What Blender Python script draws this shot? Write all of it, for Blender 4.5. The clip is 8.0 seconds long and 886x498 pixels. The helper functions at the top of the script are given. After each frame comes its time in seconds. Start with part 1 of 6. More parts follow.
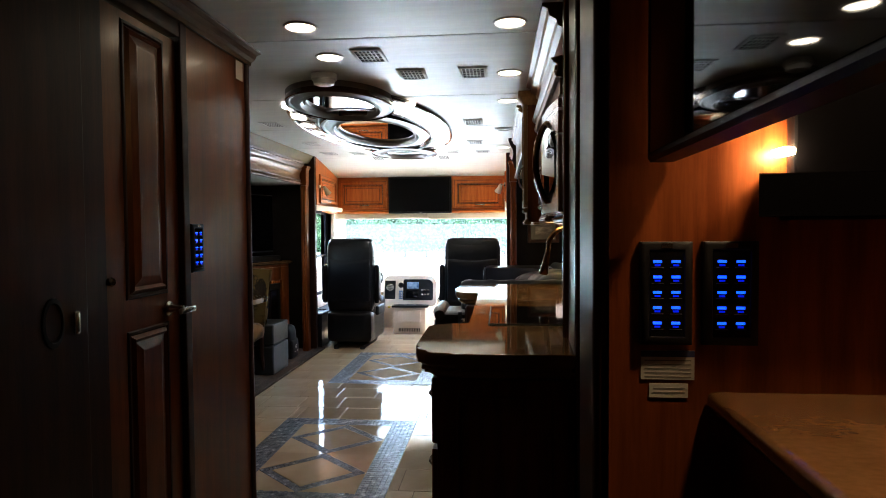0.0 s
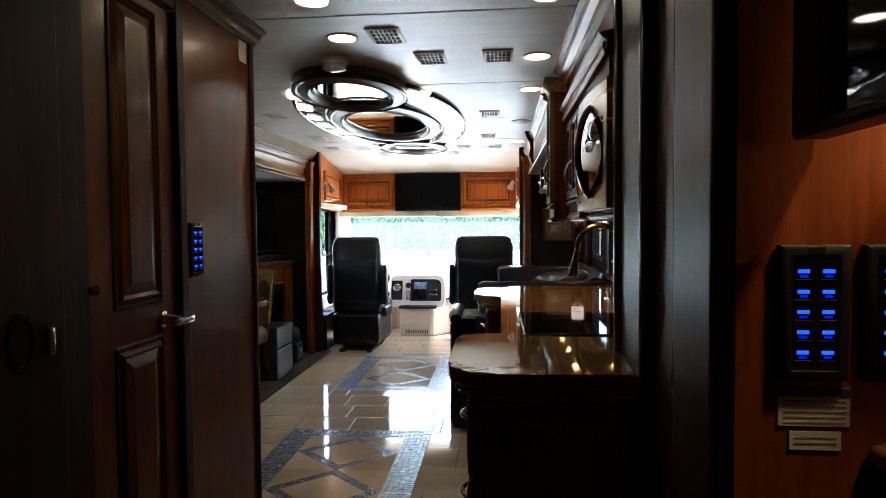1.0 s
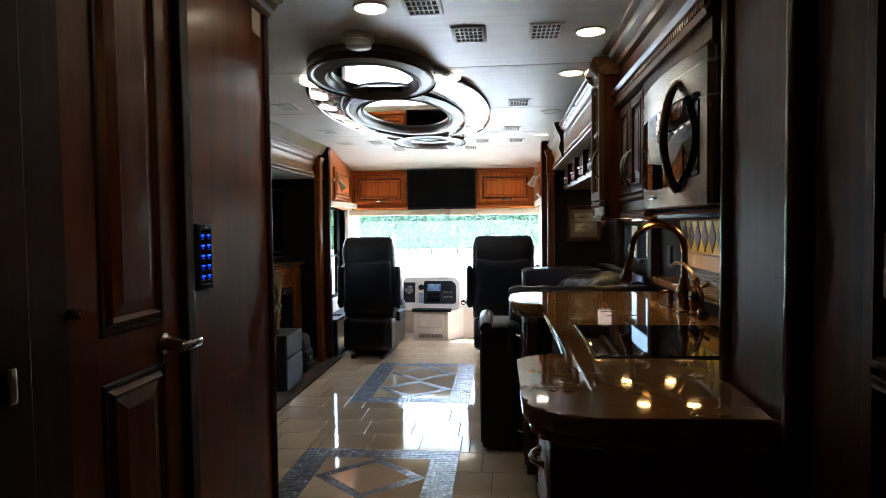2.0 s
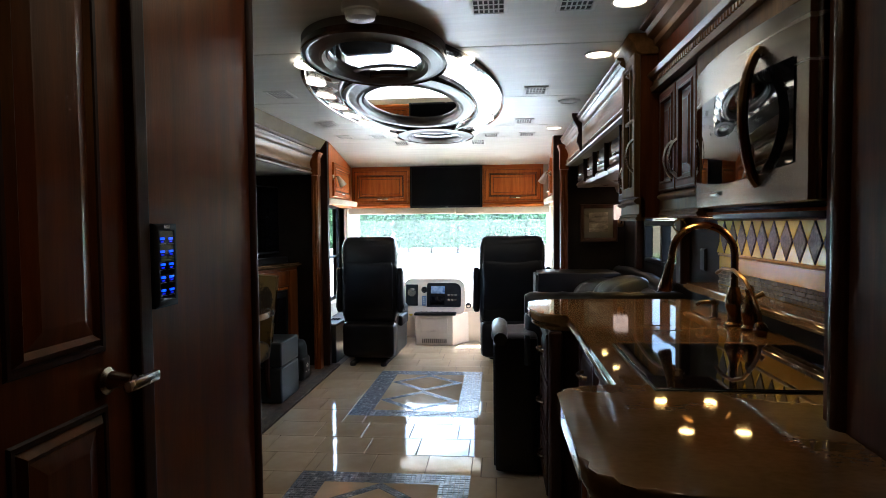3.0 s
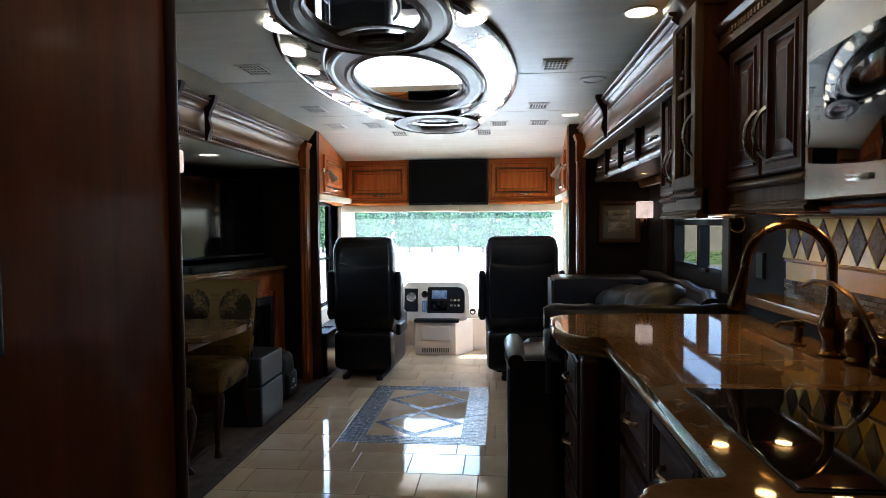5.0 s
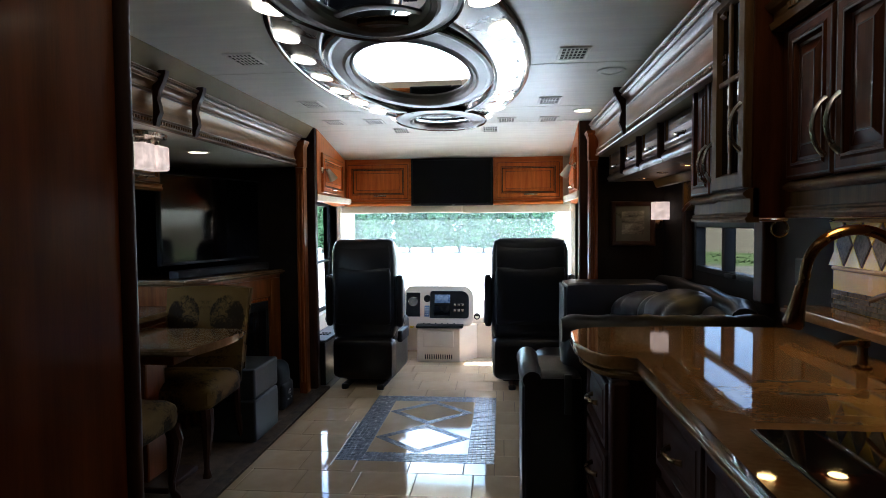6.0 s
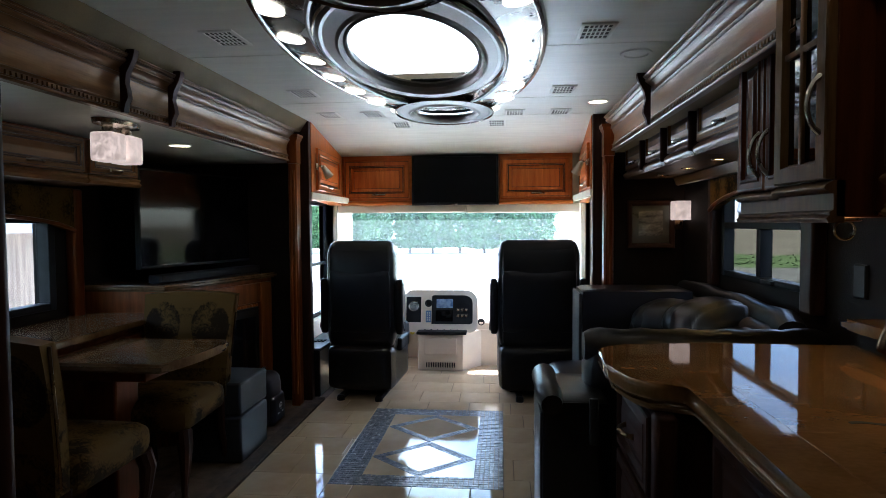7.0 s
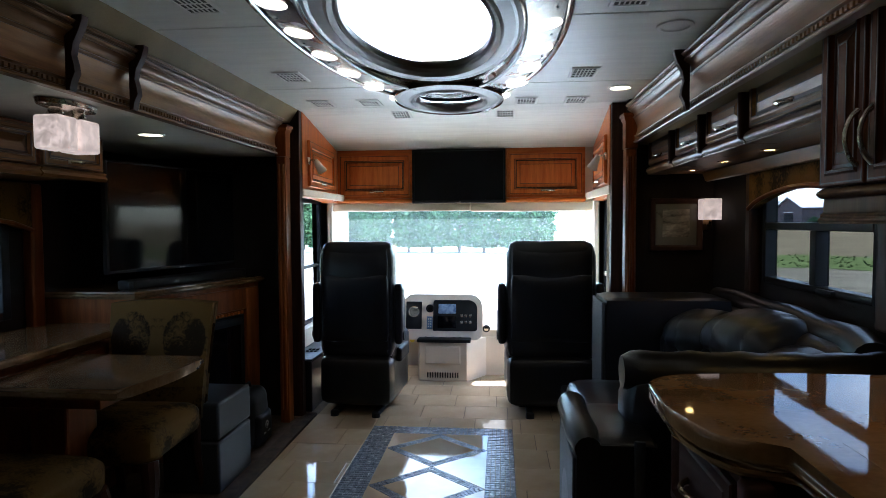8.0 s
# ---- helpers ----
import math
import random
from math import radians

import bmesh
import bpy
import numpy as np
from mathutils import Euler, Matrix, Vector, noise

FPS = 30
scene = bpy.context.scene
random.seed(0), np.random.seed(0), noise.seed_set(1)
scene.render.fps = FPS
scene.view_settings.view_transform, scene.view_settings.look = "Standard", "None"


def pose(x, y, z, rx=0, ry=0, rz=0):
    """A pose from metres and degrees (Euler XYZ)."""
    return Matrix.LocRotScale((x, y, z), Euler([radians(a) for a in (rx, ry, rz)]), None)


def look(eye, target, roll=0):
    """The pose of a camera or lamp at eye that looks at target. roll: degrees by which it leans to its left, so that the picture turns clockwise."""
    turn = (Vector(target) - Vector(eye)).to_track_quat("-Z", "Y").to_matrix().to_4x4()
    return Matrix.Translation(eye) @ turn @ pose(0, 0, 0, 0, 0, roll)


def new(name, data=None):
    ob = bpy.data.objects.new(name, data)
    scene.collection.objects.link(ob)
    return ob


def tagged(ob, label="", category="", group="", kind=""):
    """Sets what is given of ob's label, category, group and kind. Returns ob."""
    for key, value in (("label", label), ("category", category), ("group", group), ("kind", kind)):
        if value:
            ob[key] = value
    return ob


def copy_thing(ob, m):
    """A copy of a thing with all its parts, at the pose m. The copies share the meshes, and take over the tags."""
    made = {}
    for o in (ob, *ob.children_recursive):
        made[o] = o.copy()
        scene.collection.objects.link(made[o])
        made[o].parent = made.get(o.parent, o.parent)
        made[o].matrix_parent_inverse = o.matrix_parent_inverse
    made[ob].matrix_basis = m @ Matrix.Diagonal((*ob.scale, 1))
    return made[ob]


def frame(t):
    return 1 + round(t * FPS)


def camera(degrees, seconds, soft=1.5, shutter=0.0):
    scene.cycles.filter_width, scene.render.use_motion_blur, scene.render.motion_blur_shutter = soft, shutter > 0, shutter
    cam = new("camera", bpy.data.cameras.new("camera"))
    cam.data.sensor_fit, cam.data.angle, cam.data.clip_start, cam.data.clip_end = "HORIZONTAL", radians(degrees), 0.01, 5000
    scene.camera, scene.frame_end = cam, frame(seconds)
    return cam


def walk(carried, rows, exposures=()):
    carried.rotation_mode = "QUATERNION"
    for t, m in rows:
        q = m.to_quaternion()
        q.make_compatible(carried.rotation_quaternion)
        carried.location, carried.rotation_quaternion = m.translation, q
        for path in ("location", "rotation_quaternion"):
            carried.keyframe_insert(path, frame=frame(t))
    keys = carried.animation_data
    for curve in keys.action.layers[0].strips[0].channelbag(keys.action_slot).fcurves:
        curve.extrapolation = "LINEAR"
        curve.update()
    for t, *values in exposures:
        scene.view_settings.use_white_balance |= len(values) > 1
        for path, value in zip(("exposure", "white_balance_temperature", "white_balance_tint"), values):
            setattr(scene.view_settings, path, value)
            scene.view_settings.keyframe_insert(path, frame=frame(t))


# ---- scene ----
cam = camera(73.0, 8.0, soft=0.6)
PATH = [
    (0, (-0.023, 1.017, 1.33), (-0.212, 3.007, 1.261), -0.4),
    (0.5, (-0.086, 1.125, 1.328), (-0.275, 3.115, 1.257), -0.4),
    (1, (-0.15, 1.268, 1.333), (-0.34, 3.258, 1.257), -0.5),
    (1.5, (-0.234, 1.434, 1.337), (-0.424, 3.423, 1.257), -0.6),
    (2, (-0.345, 1.603, 1.341), (-0.538, 3.592, 1.26), -0.7),
    (3.5, (-0.442, 2.091, 1.347), (-0.633, 4.08, 1.26), -0.5),
    (4, (-0.461, 2.225, 1.343), (-0.652, 4.214, 1.255), -0.5),
    (4.5, (-0.476, 2.361, 1.34), (-0.67, 4.35, 1.252), -0.5),
    (6, (-0.553, 2.723, 1.357), (-0.747, 4.712, 1.269), -0.5),
    (6.5, (-0.579, 2.871, 1.359), (-0.772, 4.86, 1.27), -0.4),
    (7, (-0.604, 3.039, 1.355), (-0.799, 5.028, 1.269), -0.4),
    (7.5, (-0.636, 3.223, 1.359), (-0.83, 5.212, 1.27), -0.4),
    (8, (-0.674, 3.426, 1.36), (-0.865, 5.415, 1.27), -0.3),
]
walk(cam, [(t, look(eye, target, roll)) for t, eye, target, roll in PATH],
     exposures=[(0.0, 4.02, 5600, 11), (2.0, 3.77, 5550, 11), (4.5, 3.43, 5450, 12), (6.5, 3.10, 5320, 11), (8.0, 2.86, 5180, 10)])

# ---- light ----
world = bpy.data.worlds.new("sky")
scene.world = world
world.use_nodes = True
sky = world.node_tree.nodes.new("ShaderNodeTexSky")
sky.sky_type, sky.sun_disc = "NISHITA", False
sky.sun_elevation, sky.sun_rotation = radians(60), radians(18)
world.node_tree.nodes["Background"].inputs["Strength"].default_value = 0.15
wn, wl = world.node_tree.nodes, world.node_tree.links
w_tc, w_map, w_no, w_rng = wn.new("ShaderNodeTexCoord"), wn.new("ShaderNodeMapping"), wn.new("ShaderNodeTexNoise"), wn.new("ShaderNodeMapRange")
w_map.inputs["Scale"].default_value = (1.0, 1.0, 2.2)
w_no.inputs["Scale"].default_value, w_no.inputs["Detail"].default_value = 3.2, 7.0
w_rng.inputs["From Min"].default_value, w_rng.inputs["From Max"].default_value = 0.46, 0.62
w_hsv, w_mix = wn.new("ShaderNodeHueSaturation"), wn.new("ShaderNodeMix")
w_hsv.inputs["Saturation"].default_value, w_hsv.inputs["Value"].default_value = 0.15, 1.5
w_mix.data_type = "RGBA"
wl.new(w_tc.outputs["Generated"], w_map.inputs[0])
wl.new(w_map.outputs[0], w_no.inputs["Vector"])
wl.new(w_no.outputs[0], w_rng.inputs[0])
wl.new(sky.outputs[0], w_hsv.inputs["Color"])
wl.new(w_rng.outputs[0], w_mix.inputs[0])
wl.new(sky.outputs[0], w_mix.inputs[6])
wl.new(w_hsv.outputs[0], w_mix.inputs[7])
wl.new(w_mix.outputs[2], wn["Background"].inputs["Color"])
sun = new("sun", bpy.data.lights.new("sun", "SUN"))
sun.data.energy, sun.data.angle, sun.data.color = 5.0, radians(0.5), (1.0, 0.95, 0.88)
SUN_EL, SUN_AZ = radians(60), radians(18)
sun_way = Vector((math.sin(SUN_AZ) * math.cos(SUN_EL), math.cos(SUN_AZ) * math.cos(SUN_EL), math.sin(SUN_EL)))
sun.matrix_basis = look(sun_way * 30, (0, 0, 0))

# ---- materials ----


def material(name):
    m = bpy.data.materials.new(name)
    m.use_nodes = True
    return m, m.node_tree.nodes, m.node_tree.links, m.node_tree.nodes["Principled BSDF"]


def surface(name, a, b, rough=0.5, scale=6.0, stretch=(1, 1, 1), metal=0.0, bump=0.1, bump_scale=60.0, rough_var=0.1, fine=0.3,
            per_object=0.0, coat=0.0, detail=6.0, spec=0.5, tint=(1, 1, 1)):
    """Two colours mixed by a broad and a fine noise, with uneven gloss and a fine relief."""
    m, n, l, p = material(name)
    tc = n.new("ShaderNodeTexCoord")
    mp = n.new("ShaderNodeMapping")
    mp.inputs["Scale"].default_value = stretch
    l.new(tc.outputs["Object"], mp.inputs["Vector"])
    big, small = n.new("ShaderNodeTexNoise"), n.new("ShaderNodeTexNoise")
    big.inputs["Scale"].default_value, big.inputs["Detail"].default_value = scale, detail
    small.inputs["Scale"].default_value, small.inputs["Detail"].default_value = bump_scale, 4.0
    for t in (big, small):
        l.new(mp.outputs[0], t.inputs["Vector"])
    mix = n.new("ShaderNodeMath")
    mix.operation = "MULTIPLY_ADD"
    mix.inputs[1].default_value = fine
    l.new(small.outputs[0], mix.inputs[0])
    l.new(big.outputs[0], mix.inputs[2])
    ramp = n.new("ShaderNodeValToRGB")
    ramp.color_ramp.elements[0].position, ramp.color_ramp.elements[1].position = 0.35 + fine * 0.4, 0.7 + fine * 0.5
    ramp.color_ramp.elements[0].color, ramp.color_ramp.elements[1].color = (*a, 1), (*b, 1)
    l.new(mix.outputs[0], ramp.inputs[0])
    colour = ramp.outputs[0]
    if per_object:
        info, hsv = n.new("ShaderNodeObjectInfo"), n.new("ShaderNodeHueSaturation")
        rng = n.new("ShaderNodeMapRange")
        rng.inputs["To Min"].default_value, rng.inputs["To Max"].default_value = 1 - per_object, 1 + per_object
        l.new(info.outputs["Random"], rng.inputs[0])
        l.new(rng.outputs[0], hsv.inputs["Value"])
        l.new(colour, hsv.inputs["Color"])
        colour = hsv.outputs[0]
    l.new(colour, p.inputs["Base Color"])
    rr = n.new("ShaderNodeMapRange")
    rr.inputs["To Min"].default_value, rr.inputs["To Max"].default_value = max(0.02, rough - rough_var), rough + rough_var
    l.new(big.outputs[0], rr.inputs[0])
    l.new(rr.outputs[0], p.inputs["Roughness"])
    p.inputs["Metallic"].default_value, p.inputs["Coat Weight"].default_value = metal, coat
    # Amber tint on the woods stands in for the warm floor they would mirror.
    p.inputs["Specular Tint"].default_value = (*tint, 1)
    p.inputs["Coat Roughness"].default_value, p.inputs["Specular IOR Level"].default_value = 0.12, spec
    if bump:
        bp = n.new("ShaderNodeBump")
        bp.inputs["Strength"].default_value, bp.inputs["Distance"].default_value = bump, 0.004
        l.new(small.outputs[0], bp.inputs["Height"])
        l.new(bp.outputs[0], p.inputs["Normal"])
    return m


def glow(name, colour, strength):
    m, n, l, p = material(name)
    p.inputs["Base Color"].default_value = (*colour, 1)
    p.inputs["Emission Color"].default_value, p.inputs["Emission Strength"].default_value = (*colour, 1), strength
    return m


def plain(name, colour, rough, metal=0.0, spec=0.5):
    m, n, l, p = material(name)
    p.inputs["Base Color"].default_value, p.inputs["Roughness"].default_value = (*colour, 1), rough
    p.inputs["Metallic"].default_value, p.inputs["Specular IOR Level"].default_value = metal, spec
    return m


GRAIN_Z, GRAIN_Y, GRAIN_X = (9, 9, 0.7), (9, 0.7, 9), (0.7, 9, 9)
wood_z = surface("cherry_upright", (0.078, 0.0160, 0.0034), (0.165, 0.038, 0.0075), 0.33, 3.5, GRAIN_Z, bump=0.05, bump_scale=26, coat=0.10, spec=0.45, tint=(1.0, 0.72, 0.42))
# Cherry brightened by colour where light falls: partition, near unit, fireplace, left post.
wood_lit = surface("lit_cherry", (0.125, 0.028, 0.0055), (0.26, 0.068, 0.013), 0.36, 3.0, GRAIN_Z, bump=0.05, bump_scale=26, coat=0.02, spec=0.4, tint=(1.0, 0.72, 0.42))
# Next two: cherry with shade in the colour, for cabinets facing the dark hall.
wood_shaded_gloss = surface("shaded_cherry_gloss", (0.026, 0.0075, 0.0030), (0.062, 0.018, 0.0065), 0.25, 3.5, GRAIN_Z, bump=0.0, rough_var=0.02, spec=0.40, tint=(1.0, 0.75, 0.5))
wood_shaded = surface("shaded_cherry", (0.044, 0.0110, 0.0034), (0.096, 0.026, 0.0080), 0.42, 3.5, GRAIN_Z, bump=0.02, bump_scale=26, rough_var=0.04, spec=0.14, tint=(1.0, 0.75, 0.5))
wood_y = surface("cherry_along", (0.155, 0.064, 0.018), (0.29, 0.130, 0.040), 0.36, 3.5, GRAIN_Y, bump=0.05, bump_scale=26, coat=0.02, tint=(1.0, 0.72, 0.42))
# Next two: cherry with bounced daylight on the front cabinets put into the colour.
wood_x_lit = surface("lit_cherry_across", (0.40, 0.085, 0.012), (0.62, 0.170, 0.028), 0.36, 3.5, GRAIN_X, bump=0.06, bump_scale=26, coat=0.02, tint=(1.0, 0.72, 0.42))
wood_front_lit = surface("lit_cherry_front", (0.40, 0.085, 0.012), (0.62, 0.170, 0.028), 0.36, 3.5, GRAIN_Z, bump=0.06, bump_scale=26, coat=0.02, tint=(1.0, 0.72, 0.42))
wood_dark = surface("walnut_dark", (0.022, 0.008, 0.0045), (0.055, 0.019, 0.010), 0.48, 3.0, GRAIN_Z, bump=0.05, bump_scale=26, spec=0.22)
glaze = surface("glazed_moulding", (0.100, 0.047, 0.016), (0.19, 0.095, 0.035), 0.32, 4.0, GRAIN_Y, bump=0.03, bump_scale=30, spec=0.24, tint=(1.0, 0.72, 0.42))
panel_grey = surface("glazed_panel", (0.074, 0.037, 0.014), (0.145, 0.077, 0.031), 0.55, 4.0, GRAIN_Z, bump=0.05, bump_scale=30, spec=0.2, tint=(1.0, 0.72, 0.42))
glaze_dark = surface("dark_glaze", (0.030, 0.010, 0.005), (0.055, 0.020, 0.010), 0.35, 8, bump=0.02)
vinyl = surface("ceiling_vinyl", (0.58, 0.57, 0.52), (0.68, 0.67, 0.61), 0.38, 3.0, (1, 8, 1), bump=0.12, bump_scale=90)
cove = surface("cove_vinyl", (0.16, 0.115, 0.050), (0.22, 0.16, 0.072), 0.6, 3.0, bump=0.1, bump_scale=120, spec=0.08)
tile_mat = surface("polished_tile", (0.46, 0.35, 0.22), (0.66, 0.53, 0.37), 0.06, 2.6, bump=0.008, bump_scale=8, rough_var=0.03, fine=0.2, per_object=0.07)
grout = surface("grout", (0.16, 0.12, 0.08), (0.24, 0.18, 0.13), 0.8, 20)
mosaic_mat = surface("slate_mosaic", (0.10, 0.115, 0.14), (0.30, 0.32, 0.36), 0.25, 30.0, bump=0.25, bump_scale=120, fine=0.6)
stone = surface("brown_quartz", (0.125, 0.062, 0.022), (0.28, 0.155, 0.060), 0.045, 3.2, (1, 1.6, 1), bump=0.0, rough_var=0.02, fine=0.25, detail=9)
stone_grey = surface("brown_marble", (0.085, 0.044, 0.018), (0.20, 0.115, 0.050), 0.09, 4, (1, 2, 1), bump=0.0, fine=0.3, detail=9, spec=0.45)
leather = surface("black_leather", (0.0045, 0.0045, 0.006), (0.010, 0.010, 0.012), 0.31, 5, bump=0.12, bump_scale=170, rough_var=0.07, spec=0.40)
leather_grey = surface("grey_leather", (0.020, 0.024, 0.029), (0.038, 0.045, 0.053), 0.42, 5, bump=0.25, bump_scale=170)
carpet_mat = surface("brown_carpet", (0.042, 0.025, 0.015), (0.12, 0.078, 0.048), 0.95, 14, bump=0.8, bump_scale=420, fine=0.7)
carpet_edge = surface("dark_carpet_band", (0.030, 0.017, 0.010), (0.080, 0.048, 0.029), 0.95, 20, bump=0.8, bump_scale=420, fine=0.7)
cream = surface("cream_plastic", (0.62, 0.52, 0.41), (0.72, 0.62, 0.50), 0.5, 4, bump=0.15, bump_scale=300)
cream_cloth = surface("cream_blind", (0.70, 0.60, 0.46), (0.80, 0.70, 0.56), 0.8, 5, bump=0.3, bump_scale=200)
steel = surface("brushed_steel", (0.46, 0.42, 0.36), (0.56, 0.52, 0.45), 0.26, 3, (1, 0.3, 14), metal=1.0, bump=0.006, bump_scale=14, rough_var=0.05)
bronze = surface("antique_bronze", (0.125, 0.070, 0.030), (0.23, 0.135, 0.062), 0.27, 9, metal=1.0, bump=0.02, bump_scale=60)
nickel = surface("brushed_nickel", (0.50, 0.46, 0.40), (0.64, 0.60, 0.53), 0.25, 9, metal=1.0, bump=0.02)
ring_mat = surface("pewter_lacquer", (0.13, 0.12, 0.115), (0.19, 0.175, 0.168), 0.42, 4, metal=0.2, bump=0.01, coat=0.05)
ring_edge = surface("dark_ring_edge", (0.035, 0.017, 0.012), (0.07, 0.035, 0.024), 0.22, 4, bump=0.01, coat=0.7)
medal = surface("satin_metal_panel", (0.33, 0.31, 0.29), (0.40, 0.38, 0.36), 0.27, 4, metal=0.85, bump=0.01)
black = surface("black_plastic", (0.008, 0.008, 0.009), (0.018, 0.018, 0.02), 0.45, 9, bump=0.05, bump_scale=200, spec=0.18)
screen = plain("dark_screen", (0.004, 0.004, 0.005), 0.07, 0.0, 0.18)
matt_screen = plain("matt_screen", (0.003, 0.003, 0.004), 0.40, 0.0, 0.10)
glass_black = plain("black_glass", (0.006, 0.006, 0.007), 0.03)
mirror = plain("mirror", (0.88, 0.9, 0.9), 0.015, 1.0)
white = surface("white_plastic", (0.62, 0.61, 0.57), (0.70, 0.69, 0.65), 0.45, 8, bump=0.03)
slot_mat = plain("dark_slot", (0.012, 0.012, 0.012), 0.8)
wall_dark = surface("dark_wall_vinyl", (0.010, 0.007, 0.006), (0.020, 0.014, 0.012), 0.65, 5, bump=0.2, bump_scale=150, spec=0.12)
wall_outer = surface("outer_panel", (0.30, 0.27, 0.22), (0.36, 0.33, 0.28), 0.5, 2)
lamp_warm = glow("spot_lens", (1.0, 0.80, 0.50), 1.6)
lamp_white = glow("crescent_lens", (1.0, 0.86, 0.62), 0.7)
lamp_dim = glow("galley_spot", (1.0, 0.60, 0.17), 4.6)
shade_mat = glow("frosted_shade", (1.0, 0.72, 0.55), 0.11)
h_n, h_l, h_p = shade_mat.node_tree.nodes, shade_mat.node_tree.links, shade_mat.node_tree.nodes["Principled BSDF"]
h_noise, h_ramp = h_n.new("ShaderNodeTexNoise"), h_n.new("ShaderNodeMapRange")
h_noise.inputs["Scale"].default_value, h_noise.inputs["Detail"].default_value, h_noise.inputs["Distortion"].default_value = 5.0, 2.0, 1.0
h_ramp.inputs["From Min"].default_value, h_ramp.inputs["From Max"].default_value = 0.35, 0.68
h_ramp.inputs["To Min"].default_value, h_ramp.inputs["To Max"].default_value = 0.055, 0.115
h_l.new(h_noise.outputs[0], h_ramp.inputs[0])
h_l.new(h_ramp.outputs[0], h_p.inputs["Emission Strength"])
h_p.inputs["Base Color"].default_value = (0.55, 0.47, 0.42, 1)
blue_led = glow("blue_led", (0.008, 0.02, 0.9), 0.035)
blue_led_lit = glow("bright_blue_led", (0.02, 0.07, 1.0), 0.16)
lamp_rear = glow("rear_lamp_lens", (1.0, 0.60, 0.26), 15.5)


def clear_glass(name, tint):
    m, n, l, p = material(name)
    p.inputs["Base Color"].default_value, p.inputs["Roughness"].default_value = (*tint, 1), 0.0
    p.inputs["Transmission Weight"].default_value, p.inputs["IOR"].default_value = 1.0, 1.02
    return m


pane = clear_glass("window_glass", (0.96, 1.0, 0.99))
tinted = clear_glass("tinted_glass", (0.72, 0.80, 0.80))
smoked = clear_glass("smoked_glass", (0.40, 0.42, 0.42))
deep_smoked = clear_glass("deep_smoked_glass", (0.150, 0.162, 0.168))

# windscreen: clear, with haze over the view mixed in, a thin film scattering daylight
screen_glass, sn, sl, sp_ = material("hazy_windscreen")
s_clear, s_haze, s_mix = sn.new("ShaderNodeBsdfTransparent"), sn.new("ShaderNodeBsdfTranslucent"), sn.new("ShaderNodeMixShader")
s_noise, s_rng = sn.new("ShaderNodeTexNoise"), sn.new("ShaderNodeMapRange")
s_noise.inputs["Scale"].default_value = 2.5
s_rng.inputs["To Min"].default_value, s_rng.inputs["To Max"].default_value = 0.016, 0.027
s_clear.inputs["Color"].default_value = (0.93, 0.98, 0.97, 1)
s_haze.inputs["Color"].default_value = (0.75, 0.82, 0.85, 1)
sl.new(s_noise.outputs[0], s_rng.inputs[0])
sl.new(s_rng.outputs[0], s_mix.inputs[0])
sl.new(s_clear.outputs[0], s_mix.inputs[1])
sl.new(s_haze.outputs[0], s_mix.inputs[2])
sl.new(s_mix.outputs[0], sn["Material Output"].inputs["Surface"])

# damask cloth of the dining chairs: dark olive figures on a gold ground
damask, dn, dl, dp = material("damask_cloth")
d_tc, d_vor, d_noise = dn.new("ShaderNodeTexCoord"), dn.new("ShaderNodeTexVoronoi"), dn.new("ShaderNodeTexNoise")
d_vor.inputs["Scale"].default_value, d_noise.inputs["Scale"].default_value = 9.0, 34.0
d_noise.inputs["Detail"].default_value, d_noise.inputs["Distortion"].default_value = 5.0, 1.8
d_vor.feature = "SMOOTH_F1"
d_add, d_ramp = dn.new("ShaderNodeMath"), dn.new("ShaderNodeValToRGB")
d_add.operation, d_add.inputs[1].default_value = "MULTIPLY_ADD", 0.95
d_abs = dn.new("ShaderNodeVectorMath")
d_abs.operation = "ABSOLUTE"
dl.new(d_tc.outputs["Object"], d_abs.inputs[0])
dl.new(d_abs.outputs[0], d_vor.inputs["Vector"])
dl.new(d_abs.outputs[0], d_noise.inputs["Vector"])
dl.new(d_noise.outputs[0], d_add.inputs[0])
dl.new(d_vor.outputs[0], d_add.inputs[2])
d_ramp.color_ramp.elements[0].position, d_ramp.color_ramp.elements[0].color = 0.70, (0.024, 0.014, 0.006, 1)
d_ramp.color_ramp.elements[1].position, d_ramp.color_ramp.elements[1].color = 1.0, (0.115, 0.062, 0.015, 1)
d_sep, d_oval = dn.new("ShaderNodeSeparateXYZ"), []
dl.new(d_abs.outputs[0], d_sep.inputs[0])
for axis, mid, half in (("X", 0.135, 0.105), ("Z", 0.79, 0.135)):
    sub_, div_, sq_ = dn.new("ShaderNodeMath"), dn.new("ShaderNodeMath"), dn.new("ShaderNodeMath")
    sub_.operation, div_.operation, sq_.operation = "SUBTRACT", "DIVIDE", "MULTIPLY"
    sub_.inputs[1].default_value, div_.inputs[1].default_value = mid, half
    dl.new(d_sep.outputs[axis], sub_.inputs[0])
    dl.new(sub_.outputs[0], div_.inputs[0])
    dl.new(div_.outputs[0], sq_.inputs[0])
    dl.new(div_.outputs[0], sq_.inputs[1])
    d_oval.append(sq_)
d_sum, d_edge, d_less = dn.new("ShaderNodeMath"), dn.new("ShaderNodeMapRange"), dn.new("ShaderNodeMath")
dl.new(d_oval[0].outputs[0], d_sum.inputs[0])
dl.new(d_oval[1].outputs[0], d_sum.inputs[1])
dl.new(d_sum.outputs[0], d_edge.inputs[0])
d_edge.inputs["From Min"].default_value, d_edge.inputs["From Max"].default_value = 0.9, 1.1
